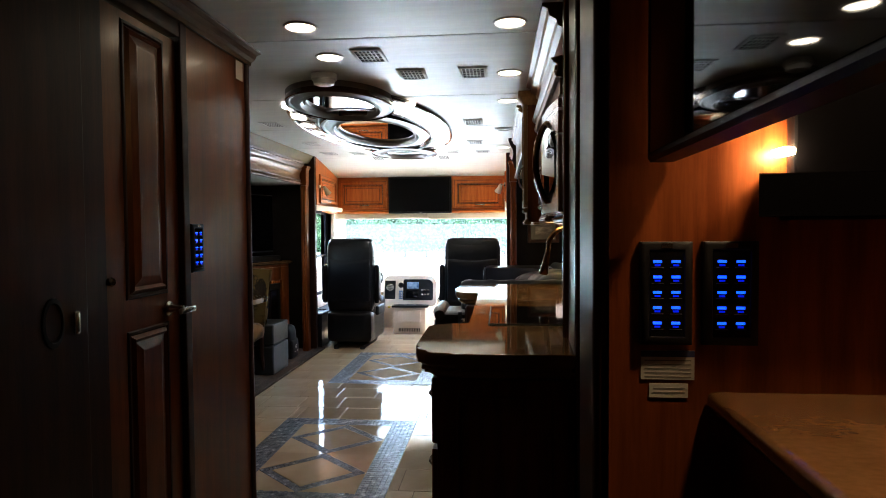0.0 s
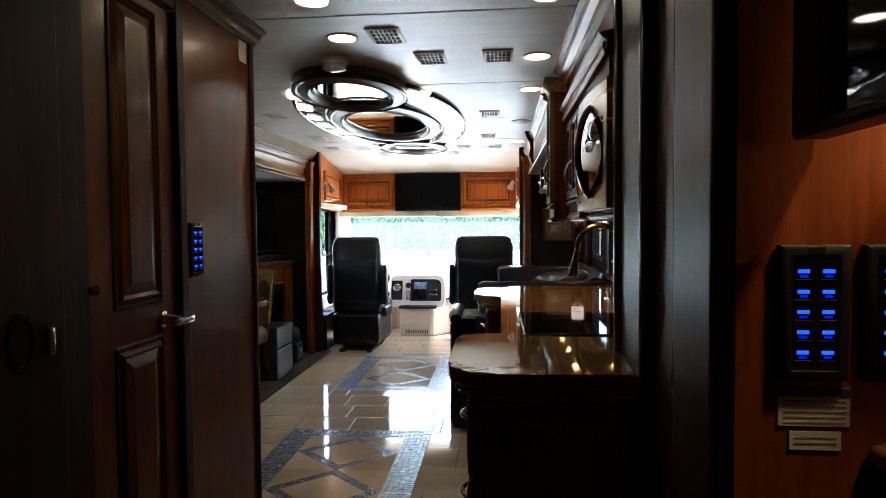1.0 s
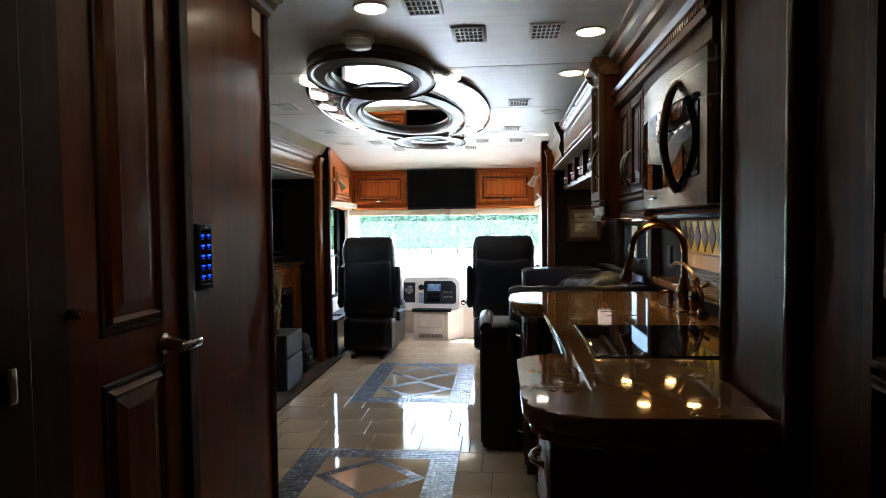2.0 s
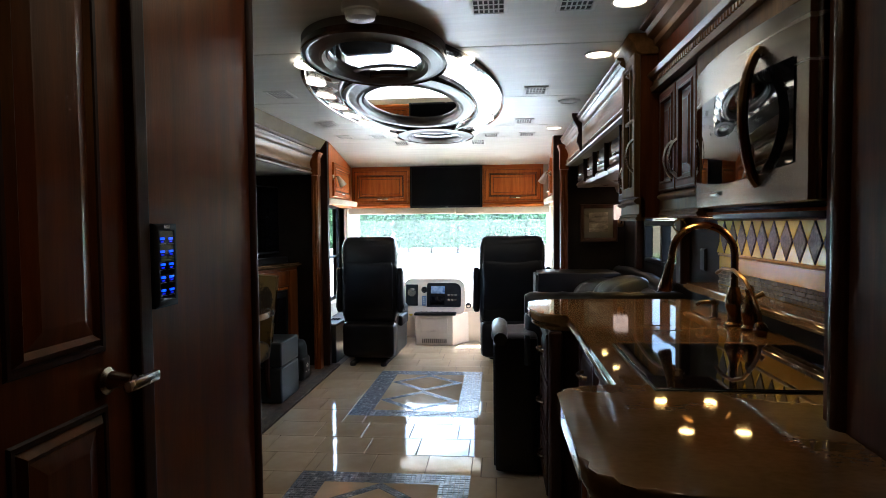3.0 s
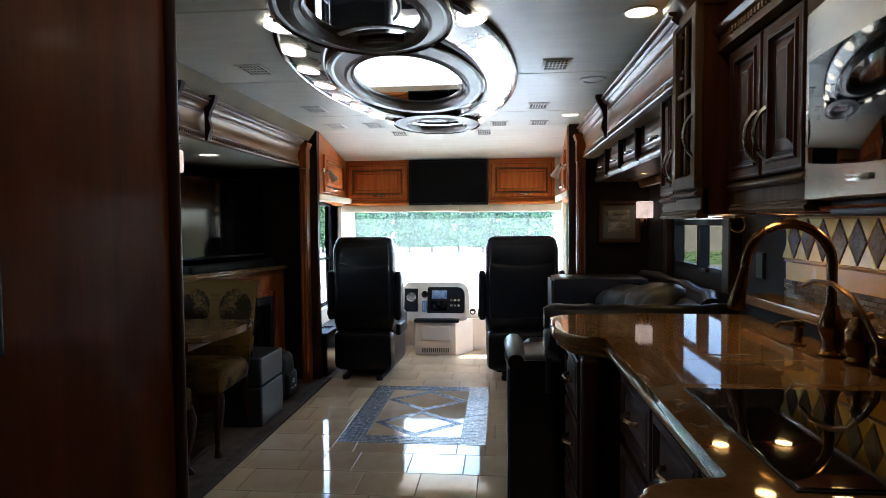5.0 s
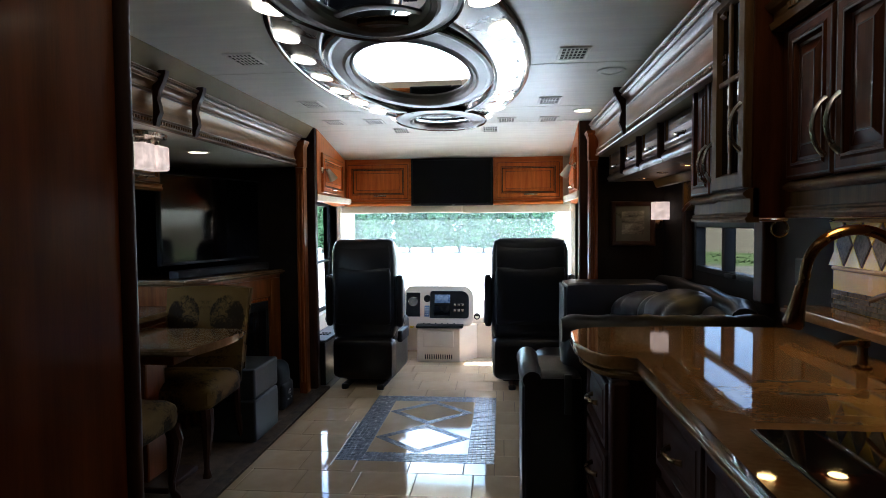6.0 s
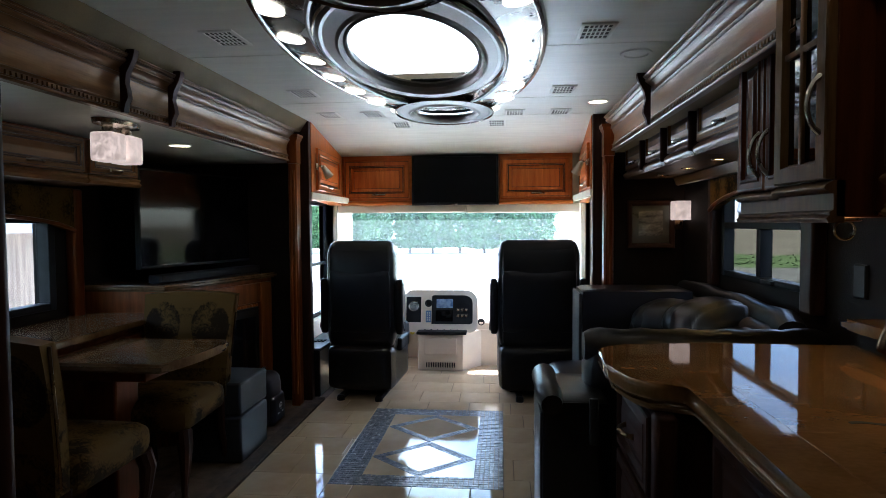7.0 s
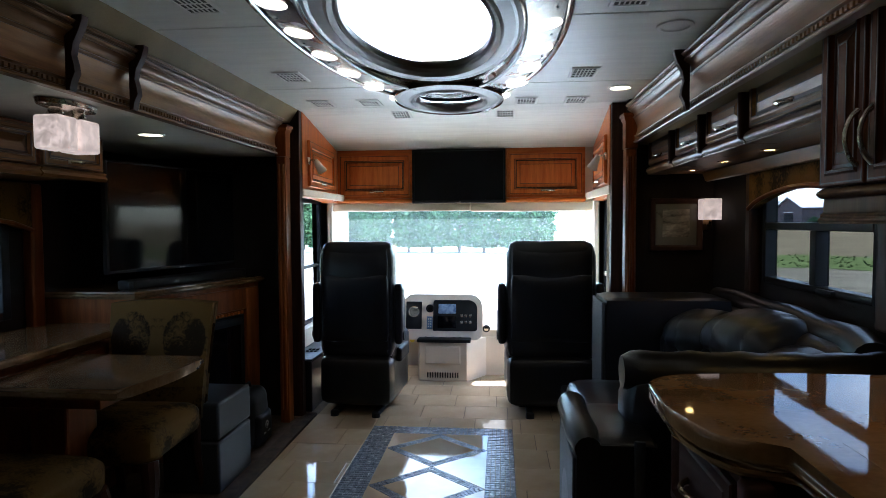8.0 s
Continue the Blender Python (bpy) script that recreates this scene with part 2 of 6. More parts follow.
d_edge.inputs["To Min"].default_value, d_edge.inputs["To Max"].default_value = -0.20, 0.26
d_back = dn.new("ShaderNodeMath")
d_back.operation, d_back.inputs[1].default_value = "GREATER_THAN", 0.56
dl.new(d_sep.outputs["Z"], d_back.inputs[0])
d_less.operation = "MULTIPLY_ADD"
dl.new(d_edge.outputs[0], d_less.inputs[0])
dl.new(d_back.outputs[0], d_less.inputs[1])
dl.new(d_add.outputs[0], d_less.inputs[2])
dl.new(d_less.outputs[0], d_ramp.inputs[0])
dl.new(d_ramp.outputs[0], dp.inputs["Base Color"])
dp.inputs["Roughness"].default_value, dp.inputs["Specular IOR Level"].default_value = 0.75, 0.05
d_bump = dn.new("ShaderNodeBump")
d_bump.inputs["Strength"].default_value, d_bump.inputs["Distance"].default_value = 0.3, 0.003
dl.new(d_noise.outputs[0], d_bump.inputs["Height"])
dl.new(d_bump.outputs[0], dp.inputs["Normal"])

# ---- mesh helpers ----


def basis_of(ob):
    m = ob.matrix_basis.copy()
    while ob.parent:
        ob = ob.parent
        m = ob.matrix_basis @ m
    return m


def thing(name, place, label, category, group="", kind="", turn=0):
    ob = new(name)
    ob.empty_display_size = 0.1
    ob.matrix_basis = pose(*place, 0, 0, turn)
    return tagged(ob, label, category, group, kind)


def smooth(me, angle):
    if angle:
        me.shade_smooth()
        me.set_sharp_from_angle(angle=radians(angle))
        for p in me.polygons:
            if p.area > 0.02 or (len(p.vertices) > 4 and p.area > 0.003):
                p.use_smooth = False


def part(name, bm, mat, parent=None, label="", kind="", local=False, angle=35):
    """Links bm as one mesh object; its vertices are in the world's metres unless local."""
    me = bpy.data.meshes.new(name)
    bmesh.ops.recalc_face_normals(bm, faces=bm.faces)
    bm.to_mesh(me)
    bm.free()
    smooth(me, angle)
    me.materials.append(mat)
    ob = new(name, me)
    if parent:
        ob.parent = parent
        if not local:
            me.transform(basis_of(parent).inverted())
    return tagged(ob, label, "", "", kind)


def solid(name, bm, mat, label, category="", kind="", group="", angle=35):
    """A thing or a piece of the setting made of one mesh."""
    return tagged(part(name, bm, mat, angle=angle), label, category, group, kind)


def again(ob, name, m, parent=None):
    """One more object on the same mesh, at m."""
    o = new(name, ob.data)
    o.parent, o.matrix_basis = parent, m
    return o


def add(bm, other, m=None):
    me = bpy.data.meshes.new("tmp")
    other.to_mesh(me)
    other.free()
    if m is not None:
        me.transform(m)
    bm.from_mesh(me)
    bpy.data.meshes.remove(me)
    return bm


def box(x0, x1, y0, y1, z0, z1, bevel=0.0, seg=2, bm=None):
    b = bmesh.new()
    bmesh.ops.create_cube(b, size=1.0)
    for v in b.verts:
        v.co = Vector(((x0 + x1) / 2 + v.co.x * (x1 - x0), (y0 + y1) / 2 + v.co.y * (y1 - y0), (z0 + z1) / 2 + v.co.z * (z1 - z0)))
    if bevel:
        bmesh.ops.bevel(b, geom=list(b.edges), offset=bevel, segments=seg, profile=0.5, affect="EDGES")
    return add(bm, b) if bm else b


def facing(x, y, z, n):
    """A frame at a point with its third axis along n, its second up, its first across."""
    n = Vector(n).normalized()
    u = Vector((0, 0, 1)).cross(n).normalized()
    v = n.cross(u)
    m = Matrix((u, v, n)).transposed().to_4x4()
    m.translation = (x, y, z)
    return m


def steps(w, h, rings, bm=None, m=None, cx=0, cy=0):
    """Nested rectangles (inset, height) from the back up: panels, frames, screens. The last one is closed."""
    b = bmesh.new()
    last = None
    for inset, up in rings:
        a, c = w / 2 - inset, h / 2 - inset
        loop = [b.verts.new((cx + sx * a, cy + sy * c, up)) for sx, sy in ((-1, -1), (1, -1), (1, 1), (-1, 1))]
        if last:
            for i in range(4):
                b.faces.new((last[i], last[(i + 1) % 4], loop[(i + 1) % 4], loop[i]))
        else:
            b.faces.new(loop[::-1])
        last = loop
    b.faces.new(last)
    if m is not None:
        bmesh.ops.transform(b, matrix=m, verts=b.verts)
    return add(bm, b) if bm else b


def raised(t=0.02, rail=0.055):
    """The rings of a raised-panel front."""
    return ((0, 0), (0, t - 0.004), (0.004, t), (rail - 0.012, t), (rail - 0.006, t + 0.004), (rail, t - 0.001), (rail + 0.006, t - 0.010),
            (rail + 0.012, t - 0.011), (rail + 0.04, t - 0.001), (rail + 0.044, t))


def extrude(profile, axis, a, b0, bm=None, closed=True):
    """A profile of 2D points drawn along an axis from a to b0. For axis y the points are (x, z); x: (y, z); z: (x, y)."""
    b = bmesh.new()
    put = {"y": lambda p, t: (p[0], t, p[1]), "x": lambda p, t: (t, p[0], p[1]), "z": lambda p, t: (p[0], p[1], t)}[axis]
    lo, hi = [b.verts.new(put(p, a)) for p in profile], [b.verts.new(put(p, b0)) for p in profile]
    k = len(profile)
    for i in range(k if closed else k - 1):
        b.faces.new((lo[i], lo[(i + 1) % k], hi[(i + 1) % k], hi[i]))
    if closed:
        b.faces.new(lo)
        b.faces.new(hi)
    return add(bm, b) if bm else b


def lathe(profile, n=24, sx=1.0, sy=1.0, bm=None, m=None, cap=False):
    """Turns (radius, z) points round z; sx, sy make it an oval."""
    b = bmesh.new()
    rows = [[b.verts.new((r * sx * math.cos(2 * math.pi * i / n), r * sy * math.sin(2 * math.pi * i / n), z)) for i in range(n)] for r, z in profile]
    for p, q in zip(rows, rows[1:]):
        for i in range(n):
            b.faces.new((p[i], p[(i + 1) % n], q[(i + 1) % n], q[i]))
    if cap:
        b.faces.new(rows[0])
        b.faces.new(rows[-1])
    if m is not None:
        bmesh.ops.transform(b, matrix=m, verts=b.verts)
    return add(bm, b) if bm else b


def tube(points, radius, n=10, bm=None):
    """A round bar along points; radius may be a list."""
    b = bmesh.new()
    pts = [Vector(p) for p in points]
    rad = radius if isinstance(radius, (list, tuple)) else [radius] * len(pts)
    rows, ref = [], None
    for i, p in enumerate(pts):
        d = (pts[min(i + 1, len(pts) - 1)] - pts[max(i - 1, 0)]).normalized()
        if ref is None:
            ref = Vector((0, 0, 1)) if abs(d.z) < 0.9 else Vector((1, 0, 0))
        u = (ref - d * ref.dot(d)).normalized()
        ref = u
        w = d.cross(u)
        rows.append([b.verts.new(p + (u * math.cos(2 * math.pi * k / n) + w * math.sin(2 * math.pi * k / n)) * rad[i]) for k in range(n)])
    for p, q in zip(rows, rows[1:]):
        for i in range(n):
            b.faces.new((p[i], p[(i + 1) % n], q[(i + 1) % n], q[i]))
    b.faces.new(rows[0])
    b.faces.new(rows[-1])
    return add(bm, b) if bm else b


def arc(cx, cy, r, a0, a1, n=8):
    return [(cx + r * math.cos(radians(a0 + (a1 - a0) * i / n)), cy + r * math.sin(radians(a0 + (a1 - a0) * i / n))) for i in range(n + 1)]


def cushion(x0, x1, y0, y1, z0, z1, r=0.05, puff=0.0, tufts=(), bm=None, n=9):
    """A soft block: rounded edges, crowned faces, and dimples at the tufts (fractions across, up) of its largest face."""
    b = bmesh.new()
    bmesh.ops.create_cube(b, size=2.0)
    bmesh.ops.subdivide_edges(b, edges=list(b.edges), cuts=n, use_grid_fill=True)
    c = Vector(((x0 + x1) / 2, (y0 + y1) / 2, (z0 + z1) / 2))
    half = Vector((abs(x1 - x0) / 2, abs(y1 - y0) / 2, abs(z1 - z0) / 2))
    thin = min(range(3), key=lambda i: half[i])
    ia, ib = [i for i in range(3) if i != thin]
    for v in b.verts:
        q = v.co.copy()
        p = Vector([q[i] * half[i] for i in range(3)])
        inner = Vector([max(-half[i] + r, min(half[i] - r, p[i])) for i in range(3)])
        d = p - inner
        if d.length > 1e-6:
            p = inner + d.normalized() * min(r, d.length)
        p[thin] += math.copysign(1, q[thin]) * puff * max(0, 1 - q[ia] ** 2) * max(0, 1 - q[ib] ** 2) * abs(q[thin])
        for fa, fb in tufts:
            s = ((q[ia] - (2 * fa - 1)) * half[ia]) ** 2 + ((q[ib] - (2 * fb - 1)) * half[ib]) ** 2
            p[thin] -= math.copysign(0.03, q[thin]) * math.exp(-s / 0.003) * abs(q[thin])
        v.co = c + p
    return add(bm, b) if bm else b


def pull(x, y, z, n, length, upright=True, depth=0.035, r=0.006):
    """A bowed cabinet pull standing off a face."""
    m = facing(x, y, z, n)
    pts = []
    for i in range(11):
        f = i / 10
        s, up = (f - 0.5) * length, depth * math.sin(math.pi * f) ** 0.6
        pts.append(m @ Vector((0, s, up) if upright else (s, 0, up)))
    return tube(pts, [r * (1.35 if i in (0, 10) else 1.0) for i in range(11)], 8)


def glazed_front(name, w_, h_, m, mat, parent, rail=0.05, t=0.02):
    """A raised-panel front with dark glaze lying in its grooves."""
    d = part(name, steps(w_, h_, raised(t, rail), m=m), mat, parent, angle=8)
    for inset, up, wd in ((rail - 0.002, t + 0.0042, 0.005), (rail + 0.010, t - 0.0090, 0.008), (0.009, t + 0.0006, 0.004), (rail + 0.043, t + 0.0006, 0.004)):
        if inset > min(w_, h_) / 2 - 0.01:
            continue
        b = bmesh.new()
        for sx, sy, l_, k in ((0, -1, w_, h_), (0, 1, w_, h_), (-1, 0, h_, w_), (1, 0, h_, w_)):
            off, half = k / 2 - inset, l_ / 2 - inset
            if sx == 0:
                box(-half - wd / 2, half + wd / 2, sy * off - wd / 2, sy * off + wd / 2, up - 0.003, up, bm=b)
            else:
                box(sx * off - wd / 2, sx * off + wd / 2, -half + wd / 2, half - wd / 2, up - 0.003, up, bm=b)
        bmesh.ops.transform(b, matrix=m, verts=b.verts)
        part("glaze_line", b, glaze_dark, d, angle=0)
    return d


# ---- the structure ----
LEFT, RIGHT, CEIL = -2.14, 0.13, 2.13


def holed(axis, a, b0, u0, u1, z0, z1, hole):
    """A wall slab between a and b0 across an axis, from u0 to u1, with one opening (u, u, z, z)."""
    bm = bmesh.new()
    h0, h1, k0, k1 = hole
    for p0, p1, q0, q1 in ((u0, h0, z0, z1), (h1, u1, z0, z1), (h0, h1, z0, k0), (h0, h1, k1, z1)):
        if p1 - p0 > 1e-4 and q1 - q0 > 1e-4:
            if axis == "x":
                box(a, b0, p0, p1, q0, q1, bm=bm)
            else:
                box(p0, p1, a, b0, q0, q1, bm=bm)
    return bm


floor = solid("floor", box(-3.3, 1.4, -1.4, 9.2, -0.12, -0.006), grout, "brown grout bed under polished floor tiles", kind="structure")
solid("carpet", box(-3.2, -2.06, 3.72, 7.5, -0.006, 0.010, 0.004), carpet_mat, "dark brown patterned carpet beside the tiled floor", kind="structure")
solid("carpet_band", box(-2.06, -1.97, 3.72, 7.52, -0.006, 0.014, 0.006), carpet_edge, "dark band along the edge of the carpet", kind="structure")
solid("hall_carpet", box(-1.158, 1.3, -1.3, 2.6, -0.006, 0.008), carpet_mat, "dark brown carpet of the rear room", kind="structure")

# ceiling with sunk seams, then the slope down to the windscreen
bm = bmesh.new()
seams = (-1.4, 1.2, 2.35, 3.515, 4.64, 5.73, 6.82, 7.42)
for s0, s1 in zip(seams, seams[1:]):
    box(-2.20, 1.4, s0 + 0.004, s1 - 0.004, CEIL, CEIL + 0.06, 0.003, 1, bm=bm)
box(-3.3, 1.4, -1.4, 7.42, CEIL + 0.035, CEIL + 0.14, bm=bm)
extrude([(7.42, 2.13), (7.62, 2.128), (8.62, 1.985), (9.3, 1.98), (9.3, 2.27), (7.42, 2.27)], "x", -2.3, 0.4, bm=bm)
solid("ceiling", bm, vinyl, "off-white textured vinyl ceiling with narrow panel seams", kind="structure", angle=20)

# left hall wall with the bathroom door
solid("wall_hall", box(-1.30, -1.158, 3.107, 3.641, 0, CEIL), wood_z, "plain cherry veneer wall at the end of the hall", kind="structure")
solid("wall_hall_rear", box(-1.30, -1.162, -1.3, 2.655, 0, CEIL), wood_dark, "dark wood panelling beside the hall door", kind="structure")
solid("wall_bath", box(-3.3, -1.30, 3.56, 3.64, 0, CEIL), wood_z, "cherry wall behind the hall", kind="structure")
bm = extrude([(-1.16, 2.07), (-1.145, 2.07), (-1.14, 2.085), (-1.125, 2.095), (-1.115, 2.115), (-1.095, 2.122), (-1.095, 2.13), (-1.16, 2.13)], "y", 2.4, 3.665)
solid("crown_moulding", bm, glaze, "glazed crown moulding above the hall wall", kind="structure", angle=25)
solid("corner_trim", tube([(-1.16, 3.638, 0), (-1.16, 3.638, 2.07)], 0.017, 12), wood_dark, "rounded dark corner trim of the hall wall", kind="structure")
door = thing("door_1", (-1.158, 2.655, 0), "dark cherry hall door with raised panels, shut", "door", kind="structure")
m = facing(-1.20, 2.88, 1.0, (1, 0, 0))
part("leaf", steps(0.45, 2.0, ((0, 0), (0, 0.03), (0.002, 0.032)), m=m), wood_z, door)
for name, z0, z1 in (("upper_panel", 1.13, 1.96), ("lower_panel", 0.12, 1.0)):
    part(name, steps(0.20, z1 - z0, ((0, -0.004), (0, 0.0), (0.012, 0.012), (0.022, 0.004), (0.05, 0.012), (0.055, 0.012)),
                     m=facing(-1.168, 2.868, (z0 + z1) / 2, (1, 0, 0))), wood_z, door)
    part("panel_bead", steps(0.232, z1 - z0 + 0.032, ((0, -0.004), (0, 0.001), (0.004, 0.006), (0.012, 0.006), (0.0155, 0.001)),
                             m=facing(-1.169, 2.868, (z0 + z1) / 2, (1, 0, 0))), wood_dark, door)
part("jamb", box(-1.20, -1.146, 3.062, 3.107, 0, 2.07, 0.006), wood_dark, door)
part("lintel", box(-1.20, -1.148, 2.655, 3.062, 2.01, 2.07, 0.006), wood_dark, door)
handle = part("door_handle", lathe([(0.026, 0), (0.026, 0.006), (0.018, 0.012), (0.012, 0.045), (0.012, 0.055)], 16, m=facing(-1.166, 2.98, 1.06, (1, 0, 0)), cap=True), nickel, door, "brushed nickel lever")
part("lever", box(-1.124, -1.106, 2.965, 3.065, 1.040, 1.063, 0.007), nickel, handle)
slide_door = thing("door_2", (-1.158, 2.2, 0), "dark sliding door with an oval finger pull", "door", kind="structure")
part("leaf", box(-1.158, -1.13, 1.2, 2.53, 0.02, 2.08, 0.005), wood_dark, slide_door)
part("pull_plate", lathe([(0.052, 0), (0.050, 0.004), (0.040, 0.005), (0.036, -0.003), (0.001, -0.004)], 28, 0.75, 1.25, m=facing(-1.13, 2.40, 1.10, (1, 0, 0))), black, slide_door)
part("latch", box(-1.129, -1.122, 2.47, 2.49, 1.06, 1.12, 0.005), nickel, slide_door)
part("stop_knob", lathe([(0.010, 0), (0.010, 0.008), (0.014, 0.014), (0.010, 0.02), (0.001, 0.021)], 12, m=facing(-1.164, 2.66, 1.18, (1, 0, 0))), bronze, slide_door)
solid("wall_label", box(-1.157, -1.155, 3.535, 3.60, 1.985, 2.065), cream, "small cream notice near the top of the wall", "notice")

# rear room, closed behind the camera
solid("wall_rear", box(-1.4, 1.4, -1.4, -1.3, 0, CEIL), wood_z, "cherry wall behind the camera", kind="structure")
solid("wall_rear_side", box(1.3, 1.4, -1.3, 2.3, 0, CEIL), wood_z, "cherry side wall of the rear room", kind="structure")
solid("wall_partition", box(0.175, 1.4, 2.13, 2.3, 0, CEIL), wood_lit, "cherry partition with switch panels", kind="structure")
solid("door_post", box(0.15, 0.205, 2.14, 2.36, 0, CEIL, 0.022, 4), wood_shaded, "glossy rounded cherry post of the doorway", kind="structure")

# long walls of the coach
solid("wall_left_front", holed("x", -2.34, -2.20, 7.52, 9.2, 0, 2.2, (7.74, 8.62, 0.52, 1.56)), cream, "cream side wall at the driver", kind="structure")
solid("wall_right_front", holed("x", 0.16, 0.30, 7.45, 9.2, 0, 2.2, (7.85, 8.62, 0.42, 1.54)), cream, "cream side wall at the entrance", kind="structure")
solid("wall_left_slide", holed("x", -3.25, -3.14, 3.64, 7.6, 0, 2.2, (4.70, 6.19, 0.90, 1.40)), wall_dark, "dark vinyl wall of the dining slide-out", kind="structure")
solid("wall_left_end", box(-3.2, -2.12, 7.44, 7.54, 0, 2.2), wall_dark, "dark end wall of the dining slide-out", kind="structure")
solid("ceiling_left_slide", box(-3.2, -2.165, 3.64, 7.46, 1.815, 1.85), vinyl, "off-white ceiling of the dining slide-out", kind="structure")
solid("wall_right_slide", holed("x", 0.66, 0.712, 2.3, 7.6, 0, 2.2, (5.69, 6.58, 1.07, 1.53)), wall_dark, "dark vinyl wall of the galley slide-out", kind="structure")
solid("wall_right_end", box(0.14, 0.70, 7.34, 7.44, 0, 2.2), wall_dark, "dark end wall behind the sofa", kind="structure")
solid("ceiling_right_slide", box(0.36, 0.70, 5.14, 7.36, 1.655, 1.70), wood_y, "dark wood soffit over the sofa", kind="structure")


def bead_arc(u0, z0, u1, z1, bulge, n=8):
    """Points of a round bead, or of a hollow where bulge is negative, between two points of a profile."""
    return [(u0 + (u1 - u0) * i / n + bulge * math.sin(math.pi * i / n), z0 + (z1 - z0) * i / n) for i in range(n + 1)]


def fascia(side, y0, y1, top, bottom, name, label):
    """Slide-out fascia with crown, flat frieze and dentil band; side 1 faces +x."""
    base = LEFT if side > 0 else RIGHT
    low = [(-0.03, bottom), (0.0, bottom)] + bead_arc(0.0, bottom, 0.0, bottom + 0.013, 0.0055) + [(-0.007, bottom + 0.0135), (-0.007, bottom + 0.036)]
    low += bead_arc(-0.004, bottom + 0.037, -0.004, bottom + 0.047, 0.0045) + [(-0.03, bottom + 0.047)]
    high = [(-0.03, top - 0.088), (0.004, top - 0.088)] + bead_arc(0.004, top - 0.086, 0.006, top - 0.073, 0.006) + [(0.006, top - 0.070)]
    high += bead_arc(0.006, top - 0.070, 0.028, top - 0.040, -0.007) + [(0.032, top - 0.040)] + bead_arc(0.032, top - 0.036, 0.036, top - 0.020, 0.0075)
    high += [(0.036, top - 0.016), (0.046, top - 0.014), (0.046, top - 0.010)] + bead_arc(0.048, top - 0.010, 0.050, top - 0.001, 0.004) + [(0.046, top), (-0.03, top)]
    mid = [(-0.03, bottom + 0.0475), (-0.008, bottom + 0.0475)] + bead_arc(-0.008, bottom + 0.048, 0.002, top - 0.0885, -0.013, 12) + [(-0.03, top - 0.0885)]
    t = thing(name, (base, y0, bottom), label, "moulding", kind="structure")
    for n_, prof, mat in (("crown", high, glaze), ("lower_bead", low, glaze), ("frieze", mid, wood_y)):
        part(n_, extrude([(base + side * u, z) for u, z in prof], "y", y0, y1), mat, t, angle=30)
    bm = bmesh.new()
    k, y = 0, y0
    while y < y1 - 0.02:
        xs = sorted((base - side * 0.006, base + side * 0.001))
        box(xs[0], xs[1], y, y + 0.012, bottom + 0.018, bottom + 0.032, bm=bm)
        y += 0.022
    tagged(part("dentils", bm, glaze, t, angle=0), kind="stuff")
    return t


fascia(1, 3.64, 7.28, 2.045, 1.812, "fascia_left", "glazed cherry fascia with crown and dentil band over the dining slide-out")
fascia(-1, 4.64, 7.16, 2.06, 1.83, "fascia_right", "glazed cherry fascia with crown and dentil band over the galley")
solid("cove_left", extrude([(-2.11, 2.045), (-2.05, 2.13), (-2.25, 2.14), (-2.25, 2.045)], "y", 3.64, 7.5), cove, "beige cove strip beside the ceiling", kind="structure")
solid("wall_above_left", box(-2.30, -2.17, 3.64, 7.5, 1.84, 2.2), cove, "closing strip above the slide-out", kind="structure")
solid("wall_above_right", box(0.16, 0.34, 4.64, 7.34, 1.84, 2.2), cove, "closing strip above the galley", kind="structure")


def corbel(x, y, side, top):
    """A scroll bracket on a fascia."""
    s = [(0, 0), (0.014, 0.0), (0.020, 0.03), (0.034, 0.06), (0.030, 0.09), (0.022, 0.12), (0.030, 0.16), (0.052, 0.20), (0.064, 0.235), (0.064, 0.25), (0, 0.25)]
    bm = extrude([(x + side * u, top - 0.25 + v) for u, v in s], "y", y - 0.016, y + 0.016)
    solid("corbel", bm, wood_dark, "dark carved scroll bracket on the fascia", "bracket", group="fascia brackets", angle=40)


for y in (5.35, 5.70):
    corbel(-2.13, y, 1, 2.06)
corbel(0.115, 6.06, -1, 2.075)

# posts at the front ends of the slide-outs
for name, x, y, sgn in (("post_left", -2.125, 7.34, 1), ("post_right", 0.115, 7.2, -1)):
    t = thing(name, (x, y, 0), "reeded cherry post with a small capital", "post", kind="structure")
    bm = box(x - 0.032, x + 0.032, y - 0.04, y + 0.05, 0, 1.80, 0.008)
    for dx in (-0.014, 0.014):
        tube([(x + dx, y - 0.041, 0.1), (x + dx, y - 0.041, 1.75)], 0.010, 8, bm=bm)
    part("shaft", bm, wood_lit if sgn > 0 else wood_z, t)
    bm = steps(0.105, 0.12, ((0.016, 0), (0.016, 0.16), (0.008, 0.175), (0.008, 0.185), (0, 0.195), (0, 0.21)), m=Matrix.Translation((x, y, 1.80)))
    part("capital", bm, wood_lit if sgn > 0 else wood_z, t)

# ---- ceiling medallion ----
MX, MY = -0.98, 5.80
medallion = thing("ceiling_medallion", (MX, MY, CEIL), "oval ceiling feature with three mirrored rings and crescent lights", "ceiling feature")
bm = lathe([(1.0, 0.0), (1.0, -0.012), (0.99, -0.022), (0.965, -0.026), (0.955, -0.020)], 72, 0.575, 1.46, m=Matrix.Translation((MX, MY, CEIL)))
part("outer_rim", bm, ring_edge, medallion, "dark glossy outer rim")
bm = lathe([(0.962, -0.012), (0.90, -0.018), (0.70, -0.040), (0.68, -0.014), (0.02, -0.014)], 72, 0.575, 1.46, m=Matrix.Translation((MX, MY, CEIL)))
